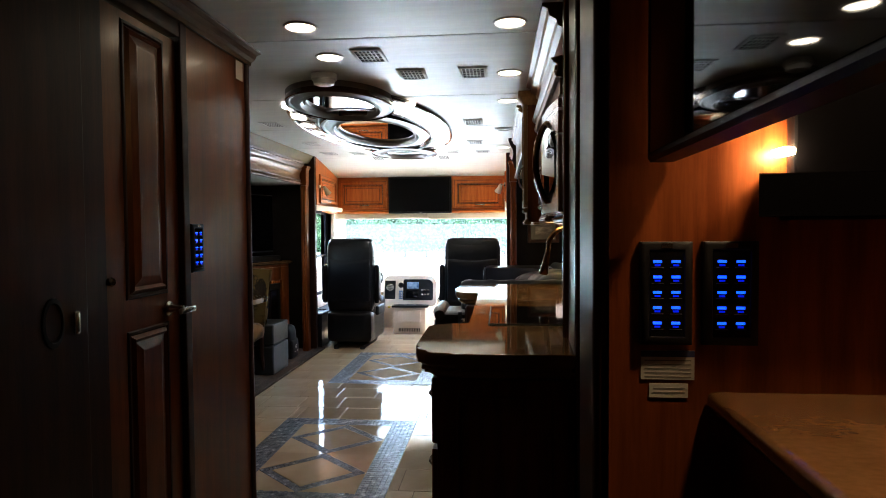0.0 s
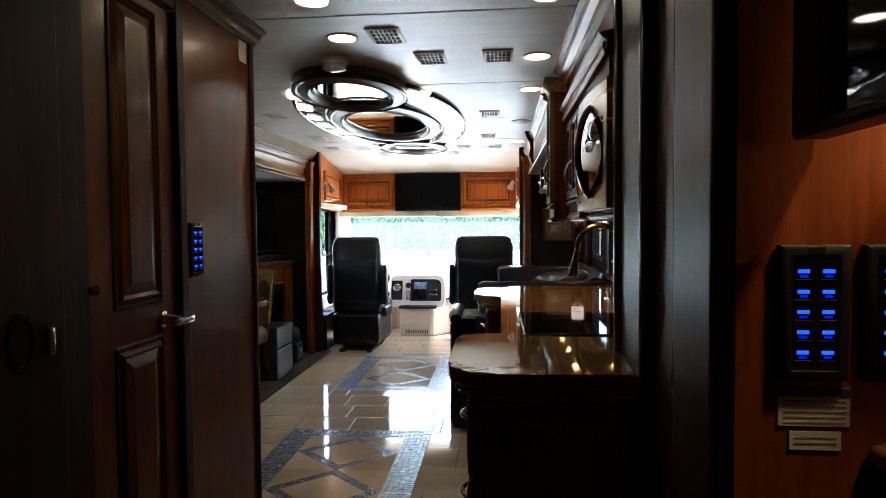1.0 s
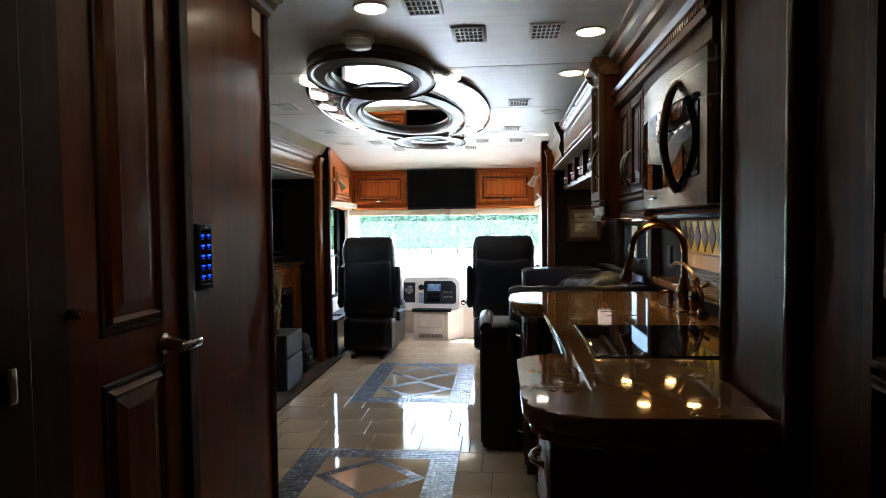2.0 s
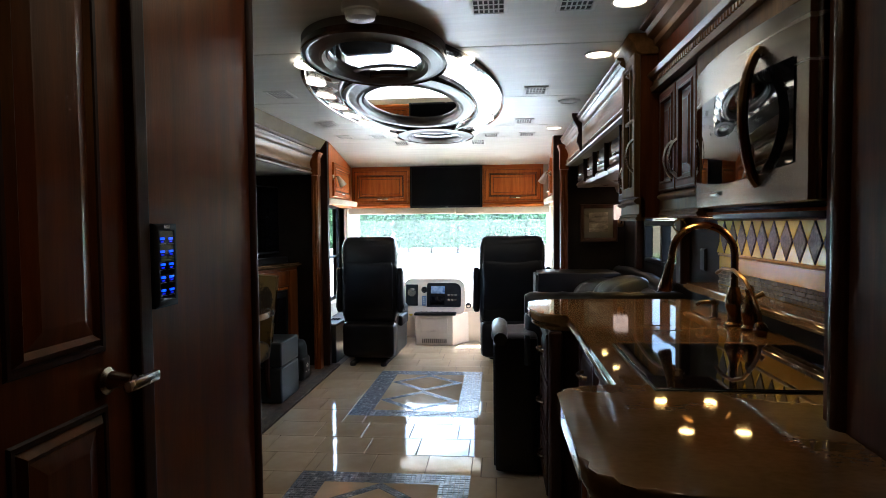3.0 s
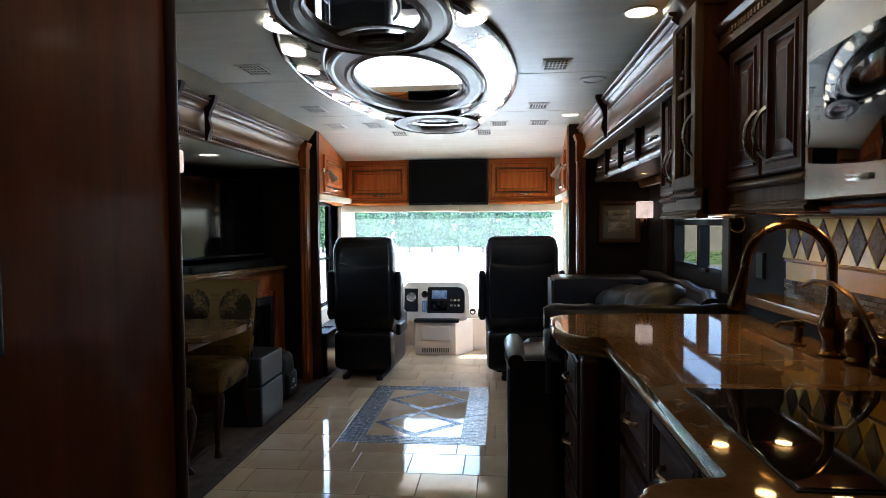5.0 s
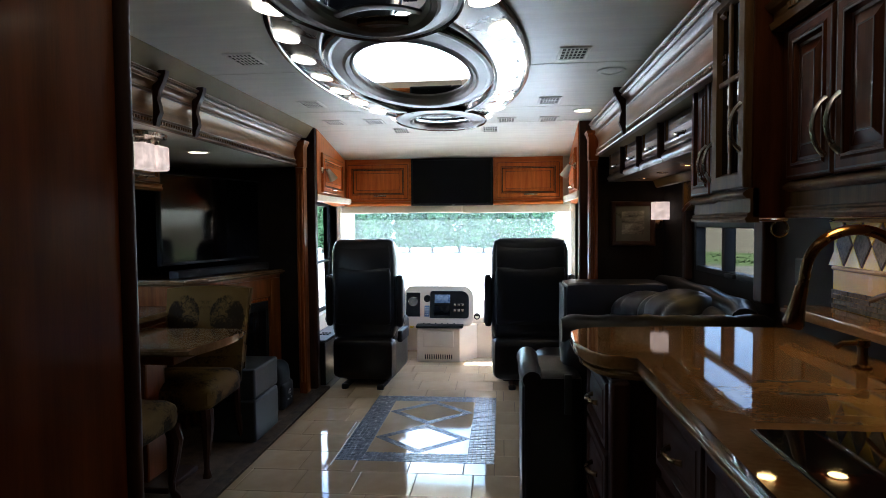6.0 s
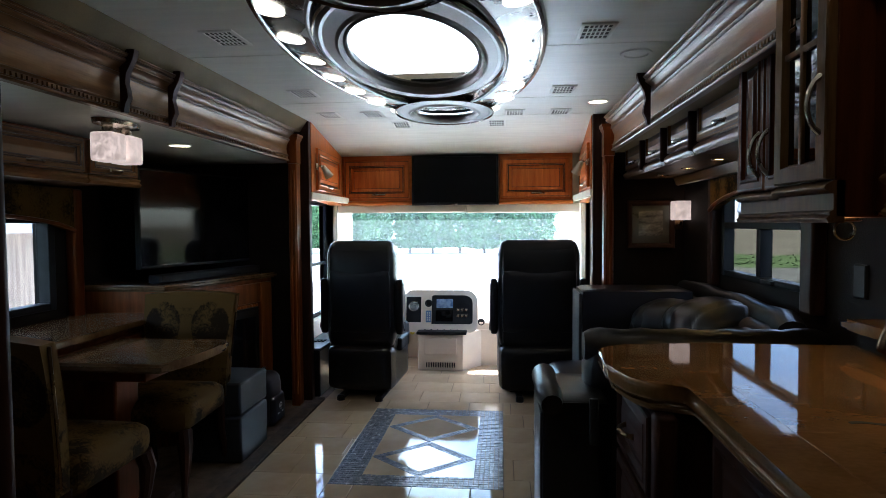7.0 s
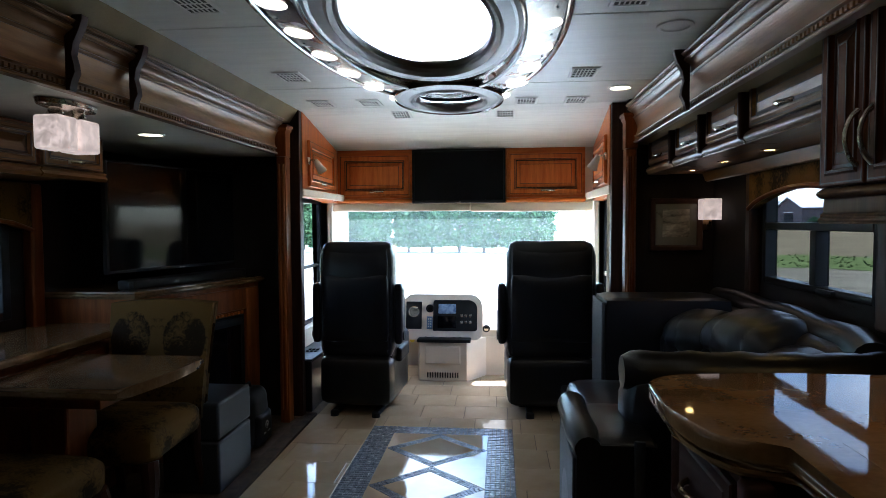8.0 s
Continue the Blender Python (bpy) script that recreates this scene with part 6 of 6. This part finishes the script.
part("arm", box(0.29, 1.3, 1.6, 1.75, 1.64, 1.76), black, tvb)
dresser = thing("dresser", (0.7, 1.6, 0), "dresser with a brown stone top beside the partition", "dresser")
part("body", box(0.39, 1.28, 0.9, 2.125, 0.0, 0.995), wood_z, dresser)
bm = box(0.345, 1.29, 0.86, 2.128, 0.997, 1.035, 0.013, 3)
part("top", bm, stone, dresser, "brown quartz top")
shelf = thing("media_shelf", (0.7, 2.1, 1.35), "black media box under the rear cabinet", "media box")
part("case", extrude([(0.398, 2.04), (0.437, 2.126), (1.1, 2.126), (1.1, 2.04)], "z", 1.346, 1.416), matt_screen, shelf)
part("upper_case", box(0.478, 1.1, 2.098, 2.128, 1.4165, 1.95, 0.006), matt_screen, shelf)
part("foot_strip", box(0.46, 1.09, 2.06, 2.11, 1.340, 1.3465, 0.003), matt_screen, shelf)
# Added lamp, unseen: brightens the partition and the dresser top.
rear_fill = thing("downlight", (0.60, 1.82, CEIL), "added unseen ceiling light that brightens the rear room partition", "downlight", "ceiling downlights")
part("lens", lathe([(0.056, -0.001), (0.03, -0.005), (0.001, -0.006)], 28), lamp_rear, rear_fill, local=True)
part("bezel", lathe([(0.068, 0), (0.066, -0.004), (0.058, -0.006), (0.055, -0.002)], 28), white, rear_fill, local=True)
ul = thing("cabinet_light", (0.46, 2.16, 1.46), "small warm light under the rear cabinet", "spotlight")
part("lens", box(0.450, 0.476, 2.08, 2.125, 1.450, 1.464, 0.006), lamp_rear, ul)

# ---- outside ----
GROUND = -1.15
ground_mat, gn, gl, gp = material("yard")
g_tc, g_sep = gn.new("ShaderNodeTexCoord"), gn.new("ShaderNodeSeparateXYZ")
g_no, g_fine = gn.new("ShaderNodeTexNoise"), gn.new("ShaderNodeTexNoise")
g_no.inputs["Scale"].default_value, g_fine.inputs["Scale"].default_value = 0.12, 7.0
g_fine.inputs["Detail"].default_value = 8.0
gl.new(g_tc.outputs["Object"], g_sep.inputs[0])
for t in (g_no, g_fine):
    gl.new(g_tc.outputs["Object"], t.inputs["Vector"])
g_grass, g_conc, g_mix = gn.new("ShaderNodeValToRGB"), gn.new("ShaderNodeValToRGB"), gn.new("ShaderNodeMix")
g_grass.color_ramp.elements[0].color, g_grass.color_ramp.elements[1].color = (0.045, 0.060, 0.022, 1), (0.115, 0.13, 0.060, 1)
g_conc.color_ramp.elements[0].color, g_conc.color_ramp.elements[1].color = (0.62, 0.605, 0.58, 1), (0.76, 0.745, 0.72, 1)
gl.new(g_fine.outputs[0], g_grass.inputs[0])
gl.new(g_fine.outputs[0], g_conc.inputs[0])
# paving lies ahead of the coach and in strips beside it; grass beyond
g_w = gn.new("ShaderNodeMath")
g_w.operation, g_w.inputs[1].default_value = "MULTIPLY_ADD", 7.0
gl.new(g_no.outputs[0], g_w.inputs[0])
gl.new(g_sep.outputs["Y"], g_w.inputs[2])
sides = []
for slope, offset, test in ((0.10, 1.6, "GREATER_THAN"), (-0.55, 0.4, "LESS_THAN")):
    lim, cmp_ = gn.new("ShaderNodeMath"), gn.new("ShaderNodeMath")
    lim.operation, lim.inputs[1].default_value, lim.inputs[2].default_value = "MULTIPLY_ADD", slope, offset
    cmp_.operation = test
    gl.new(g_w.outputs[0], lim.inputs[0])
    gl.new(g_sep.outputs["X"], cmp_.inputs[0])
    gl.new(lim.outputs[0], cmp_.inputs[1])
    sides.append(cmp_)
g_cmp = gn.new("ShaderNodeMath")
g_cmp.operation = "MAXIMUM"
gl.new(sides[0].outputs[0], g_cmp.inputs[0])
gl.new(sides[1].outputs[0], g_cmp.inputs[1])
g_mix.data_type = "RGBA"
gl.new(g_cmp.outputs[0], g_mix.inputs[0])
gl.new(g_conc.outputs[0], g_mix.inputs[6])
gl.new(g_grass.outputs[0], g_mix.inputs[7])
gl.new(g_mix.outputs[2], gp.inputs["Base Color"])
gp.inputs["Roughness"].default_value, gp.inputs["Specular IOR Level"].default_value = 0.9, 0.1
solid("ground", box(-500, 500, -500, 900, GROUND - 1, GROUND), ground_mat, "pale paving ahead of the coach with grass beyond", kind="structure")

leaf_mat = surface("tree_leaf", (0.035, 0.085, 0.030), (0.10, 0.19, 0.065), 0.6, 1.2, bump=0, fine=0.5)
leaf_mat.node_tree.nodes["Principled BSDF"].inputs["Transmission Weight"].default_value = 0.0
bark = surface("bark", (0.05, 0.04, 0.03), (0.13, 0.10, 0.08), 0.9, 4, (6, 6, 1), bump=0.5)


def tree_mesh(seed, h, r):
    rng = random.Random(seed)
    trunk = tube([(0, 0, 0), (0.03, 0.02, h * 0.3), (-0.02, 0.03, h * 0.6), (0.02, 0, h * 0.9)], [0.14, 0.11, 0.07, 0.02], 8)
    for i in range(9):
        a, z = rng.uniform(0, 6.28), h * rng.uniform(0.2, 0.7)
        L_ = r * rng.uniform(0.5, 0.85)
        tube([(0, 0, z), (L_ * 0.5 * math.cos(a), L_ * 0.5 * math.sin(a), z + 0.25), (L_ * math.cos(a), L_ * math.sin(a), z + 0.7)], [0.05, 0.035, 0.012], 5, bm=trunk)
    verts, faces = [], []
    for i in range(6000):
        f = rng.random()
        z = h * (0.08 + 0.92 * f)
        rr = r * (math.sin(math.pi * min(1, 0.24 + f * 0.75)) ** 0.55) * (0.80 + 0.25 * math.sin(5 * f * 6 + seed) * rng.random())
        a = rng.uniform(0, 6.2832)
        q = rr * math.sqrt(rng.uniform(0.25, 1.0))
        c = Vector((q * math.cos(a), q * math.sin(a), z))
        u = Vector((rng.gauss(0, 1), rng.gauss(0, 1), rng.gauss(0, 1))).normalized()
        w_ = u.cross(Vector((rng.gauss(0, 1), rng.gauss(0, 1), rng.gauss(0, 1)))).normalized()
        s = rng.uniform(0.10, 0.22)
        k = len(verts)
        verts += [c - u * s, c + w_ * s * 0.5, c + u * s, c - w_ * s * 0.5]
        faces.append((k, k + 1, k + 2, k + 3))
    me = bpy.data.meshes.new("crown")
    me.from_pydata(verts, [], faces)
    me.materials.append(leaf_mat)
    return trunk, me


kinds = []
for k in range(3):
    t = thing("tree", (-24 + k * 2.7, 53, GROUND), "leafy green tree in a row beyond the paving", "tree", "row of trees")
    tr, me = tree_mesh(11 + k, 5.6 + 0.4 * k, 1.75)
    part("trunk", tr, bark, t, local=True)
    c = new("crown", me)
    c.parent = t
    kinds.append(t)
rng = random.Random(5)
x = -24 + 3 * 2.7
k = 0
while x < 2.6:
    copy_thing(kinds[k % 3], pose(x, 53 + rng.uniform(-0.8, 0.8), GROUND, 0, 0, rng.uniform(0, 360)))
    x += rng.uniform(1.9, 2.6)
    k += 1
for i in range(8):
    copy_thing(kinds[i % 3], pose(-34 + i * 3.0, 57 + rng.uniform(-1, 1), GROUND, 0, 0, rng.uniform(0, 360)))

# barn beyond the field, shed beside the coach
barn_red = surface("barn_boards", (0.085, 0.062, 0.066), (0.15, 0.115, 0.115), 0.8, 2, (6, 6, 0.4), bump=0.3)
roof_metal = surface("barn_roof", (0.42, 0.45, 0.50), (0.55, 0.58, 0.62), 0.4, 1.5, metal=0.3, bump=0.05)
FIELD = pose(0, 4, 0, 0, 0, -26)
soil = surface("field_soil", (0.075, 0.058, 0.036), (0.13, 0.105, 0.062), 0.95, 0.12, (1, 3, 1), bump=0.4, bump_scale=3, fine=0.6, spec=0.0)
gravel = surface("gravel_yard", (0.050, 0.044, 0.030), (0.14, 0.122, 0.088), 0.95, 0.5, (1, 2, 1), bump=0.6, bump_scale=8, fine=0.8, spec=0.0)


def ease(k):
    k = min(1.0, max(0.0, k))
    return k * k * (3 - 2 * k)


# the field rises towards the barn
b = bmesh.new()
rows_ = []
for i in range(25):
    u = -60 + i * 14
    rows_.append([b.verts.new((u, 47 + k * 7, GROUND - 0.01 + 2.0 * ease(k / 11) * ease((u + 58) / 40) + 0.02 * math.sin(i * 2.1 + k))) for k in range(36)])
for ra, rb in zip(rows_, rows_[1:]):
    for k in range(35):
        b.faces.new((ra[k], rb[k], rb[k + 1], ra[k + 1]))
bmesh.ops.transform(b, matrix=FIELD, verts=b.verts)
solid("ground_field", b, soil, "brown and green field rising to the barn", kind="structure")
b = box(-9, 120, 14, 36, GROUND - 0.2, GROUND + 0.004)
bmesh.ops.transform(b, matrix=FIELD, verts=b.verts)
solid("ground_gravel", b, gravel, "grey-brown gravel yard beside the coach", kind="structure")
verge_mat = surface("verge_grass", (0.036, 0.048, 0.016), (0.080, 0.098, 0.034), 0.9, 0.8, bump=0.6, bump_scale=5, fine=0.8, spec=0.0)
rng = random.Random(8)
b = bmesh.new()
near = [b.verts.new((-9 + i * 3, 35.5 + rng.uniform(-1.2, 1.2), GROUND + 0.02)) for i in range(44)]
far = [b.verts.new((-9 + i * 3, 47.5 + rng.uniform(-1.5, 3.0), GROUND + 0.06)) for i in range(44)]
for i in range(43):
    b.faces.new((near[i], near[i + 1], far[i + 1], far[i]))
bmesh.ops.transform(b, matrix=FIELD, verts=b.verts)
solid("ground_verge", b, verge_mat, "rough green verge between the gravel and the field", kind="structure")
b = bmesh.new()
for k in range(2600):
    u, v = rng.uniform(-9, 118), rng.uniform(36.5, 48)
    h, lean = rng.uniform(0.06, 0.18), rng.uniform(-0.2, 0.2)
    p = [b.verts.new(q) for q in ((u - 0.09, v, GROUND), (u + 0.09, v + 0.05, GROUND), (u + lean, v, GROUND + h))]
    b.faces.new(p)
bmesh.ops.transform(b, matrix=FIELD, verts=b.verts)
tagged(part("verge_tufts", b, verge_mat, angle=0), "rough grass tufts on the verge", "grass", "", "stuff")
barn = thing("barn", (64.4, 120, 0.8), "weathered grey-red barn with a pale metal roof across the field", "barn")
BM = pose(64.4, 120, 0.78, 0, 0, -90)
b = extrude([(-5, -1), (5, -1), (5, 2.8), (0, 4.7), (-5, 2.8)], "y", -12, 12)
bmesh.ops.transform(b, matrix=BM, verts=b.verts)
part("wall", b, barn_red, barn, angle=0)
for s in (-1, 1):
    b = extrude([(0, 4.75), (s * 5.4, 2.68), (s * 5.4, 2.83), (0, 4.92)], "y", -12.3, 12.3)
    bmesh.ops.transform(b, matrix=BM, verts=b.verts)
    part("roof", b, roof_metal, barn, angle=0)
b = box(-1.6, 1.6, -12.06, -11.98, 0, 1.9)
bmesh.ops.transform(b, matrix=BM, verts=b.verts)
part("door", b, slot_mat, barn)
b = box(-1.8, 1.8, -12.09, -12.03, 1.9, 2.1)
bmesh.ops.transform(b, matrix=BM, verts=b.verts)
part("door_head", b, white, barn)
for i in range(3):
    b = box(4.98, 5.05, -9 + i * 6, -7.8 + i * 6, 0.9, 1.9)
    bmesh.ops.transform(b, matrix=BM, verts=b.verts)
    part("window", b, slot_mat, barn)
roof_slate = surface("outbuilding_roof", (0.05, 0.065, 0.09), (0.09, 0.11, 0.14), 0.6, 2, bump=0.1)
out = thing("outbuilding", (54, 133, 0.8), "low outbuilding with a dark blue-grey roof beside the barn", "outbuilding")
OM = pose(54, 133, 0.78, 0, 0, -116)
b = extrude([(-3, -1), (3, -1), (3, 2.6), (0, 4.3), (-3, 2.6)], "y", -5, 5)
bmesh.ops.transform(b, matrix=OM, verts=b.verts)
part("wall", b, barn_red, out, angle=0)
for s in (-1, 1):
    b = extrude([(0, 4.35), (s * 3.3, 2.45), (s * 3.3, 2.6), (0, 4.5)], "y", -5.3, 5.3)
    bmesh.ops.transform(b, matrix=OM, verts=b.verts)
    part("roof", b, roof_slate, out, angle=0)
shed_wood = surface("shed_boards", (0.24, 0.18, 0.13), (0.40, 0.31, 0.24), 0.85, 2, (7, 7, 0.5), bump=0.4)
shed = thing("shed", (-11, 13, GROUND), "weathered plank shed with a pale roof beside the coach", "shed")
part("wall", box(-14, -8.2, 9.4, 13.4, GROUND, 1.25), shed_wood, shed)
for i in range(18):
    part("plank", box(-14 + i * 0.32, -13.70 + i * 0.32, 9.37, 9.40, GROUND, 1.25), shed_wood, shed)
part("roof", extrude([(9.0, 1.25), (13.8, 1.25), (11.4, 2.4)], "x", -14.4, -7.9), roof_metal, shed, angle=0)
bush_t = thing("bush", (-7.4, 16.5, GROUND), "round green bush on the grass", "bush", "bushes")
me = tree_mesh(31, 1.3, 0.9)[1]
c = new("foliage", me)
c.parent = bush_t
for x, y, z in ((-9.2, 19, GROUND), (47.5, 101, 0.5), (60, 104, 0.6)):
    copy_thing(bush_t, pose(x, y, z, 0, 0, x * 40))

# ---- floor tiles ----
MAT_X0, MAT_X1 = -1.516, -0.597
MATS = ((6.038, 7.32), (3.80, 5.085))
TW, TD, GAP = 0.305, 0.272, 0.004
shared = {}


def tile_piece(w_, d_):
    key = (round(w_, 3), round(d_, 3))
    if key not in shared:
        b = bmesh.new()
        e = 0.002
        lo = [b.verts.new((x, y, -0.006)) for x, y in ((0, 0), (w_, 0), (w_, d_), (0, d_))]
        mid = [b.verts.new((x, y, -0.0012)) for x, y in ((0, 0), (w_, 0), (w_, d_), (0, d_))]
        up = [b.verts.new((x, y, 0)) for x, y in ((e, e), (w_ - e, e), (w_ - e, d_ - e), (e, d_ - e))]
        for p, q in ((lo, mid), (mid, up)):
            for i in range(4):
                b.faces.new((p[i], p[(i + 1) % 4], q[(i + 1) % 4], q[i]))
        b.faces.new(up)
        me = bpy.data.meshes.new("tile")
        b.to_mesh(me)
        b.free()
        me.materials.append(tile_mat)
        shared[key] = me
    return shared[key]


def lay(x0, x1, y0, y1):
    if x1 - x0 > 0.02 and y1 - y0 > 0.02:
        o = new("tile", tile_piece(x1 - x0 - GAP, y1 - y0 - GAP))
        o.parent, o.location = floor, (x0 + GAP / 2, y0 + GAP / 2, random.uniform(-0.0003, 0.0003))


row, y = 0, 2.62
while y < 9.0:
    y1 = min(y + TD, 9.02)
    x = -1.985 - TW * (0.27 * (row % 4) % 1.0)
    while x < 0.30:
        cut = [(max(x, -1.968), min(x + TW, 0.24), y, y1)]
        for m0, m1 in MATS:
            nxt = []
            for a, b_, c_, d_ in cut:
                if b_ <= MAT_X0 or a >= MAT_X1 or d_ <= m0 or c_ >= m1:
                    nxt.append((a, b_, c_, d_))
                    continue
                nxt += [(a, min(b_, MAT_X0), c_, d_), (max(a, MAT_X1), b_, c_, d_), (max(a, MAT_X0), min(b_, MAT_X1), c_, min(d_, m0)), (max(a, MAT_X0), min(b_, MAT_X1), max(c_, m1), d_)]
            cut = nxt
        for a, b_, c_, d_ in cut:
            lay(a, b_, c_, d_)
        x += TW
    y, row = y1, row + 1

# ---- mosaic inlays ----
BW, BD = 0.158, 0.125
for m0, m1 in MATS:
    inlay = thing("floor_inlay", ((MAT_X0 + MAT_X1) / 2, (m0 + m1) / 2, 0), "slate mosaic border with two lozenges set in the floor", "floor inlay", "floor inlays")
    ix0, ix1, iy0, iy1 = MAT_X0 + BW, MAT_X1 - BW, m0 + BD, m1 - BD
    cx, half_w, q = (ix0 + ix1) / 2, (ix1 - ix0) / 2, (iy1 - iy0) / 4
    verts, faces = [], []

    def chip(px, py, ang, s, l_):
        k = len(verts)
        ca, sa = math.cos(ang), math.sin(ang)
        up = random.uniform(-0.0006, 0.0008)
        for z, e in ((-0.006, 0.0), (up - 0.001, 0.0), (up, 0.0012)):
            for a, b_ in ((-1, -1), (1, -1), (1, 1), (-1, 1)):
                u, v = a * (l_ / 2 - e), b_ * (s / 2 - e)
                verts.append((px + u * ca - v * sa, py + u * sa + v * ca, z))
        for r in (0, 4):
            for i in range(4):
                faces.append((k + r + i, k + r + (i + 1) % 4, k + r + 4 + (i + 1) % 4, k + r + 4 + i))
        faces.append((k + 8, k + 9, k + 10, k + 11))

    g = 0.0262
    for i in range(int((MAT_X1 - MAT_X0) / g)):
        for k in range(int((m1 - m0) / g)):
            px, py = MAT_X0 + (i + 0.5) * (MAT_X1 - MAT_X0) / int((MAT_X1 - MAT_X0) / g), m0 + (k + 0.5) * (m1 - m0) / int((m1 - m0) / g)
            if not (ix0 < px < ix1 and iy0 < py < iy1):
                chip(px, py, 0, 0.0225, 0.0235)
    # lozenge bands in three rows of chips
    slope = math.hypot(half_w, q)
    for cy in (iy0 + q, iy0 + 3 * q):
        for sx in (-1, 1):
            for sy in (-1, 1):
                for r in range(3):
                    f = 0.965 - r * 0.082
                    n_ = int(slope * f / 0.021)
                    for i in range(n_):
                        t_ = (i + 0.5) / n_
                        px, py = cx + sx * half_w * f * (1 - t_), cy + sy * q * f * t_
                        chip(px, py, math.atan2(sy * q, -sx * half_w), 0.0155, 0.0185)
    me = bpy.data.meshes.new("mosaic")
    me.from_pydata(verts, [], faces)
    me.materials.append(mosaic_mat)
    o = new("mosaic", me)
    o.parent, o.location = inlay, -inlay.location
    tagged(o, "slate blue mosaic chips", kind="stuff")
    # field of stone around and inside the lozenges, cut by the bands
    for cy in (iy0 + q, iy0 + 3 * q):
        b = bmesh.new()
        f = 0.745
        vs = [b.verts.new((cx + half_w * f * a, cy + q * f * c_, -0.0003)) for a, c_ in ((-1, 0), (0, -1), (1, 0), (0, 1))]
        b.faces.new(vs)
        r = bmesh.ops.extrude_face_region(b, geom=list(b.faces))
        bmesh.ops.translate(b, vec=(0, 0, -0.006), verts=[v for v in r["geom"] if isinstance(v, bmesh.types.BMVert)])
        part("lozenge_field", b, tile_mat, inlay, angle=0)
        for sx in (-1, 1):
            for sy in (-1, 1):
                b = bmesh.new()
                pts = ((cx + sx * half_w * 0.02, cy + sy * q), (cx + sx * half_w, cy + sy * q), (cx + sx * half_w, cy + sy * q * 0.02))
                vs = [b.verts.new((px, py, -0.0003)) for px, py in pts]
                b.faces.new(vs)
                r = bmesh.ops.extrude_face_region(b, geom=list(b.faces))
                bmesh.ops.translate(b, vec=(0, 0, -0.006), verts=[v for v in r["geom"] if isinstance(v, bmesh.types.BMVert)])
                part("corner_field", b, tile_mat, inlay, angle=0)
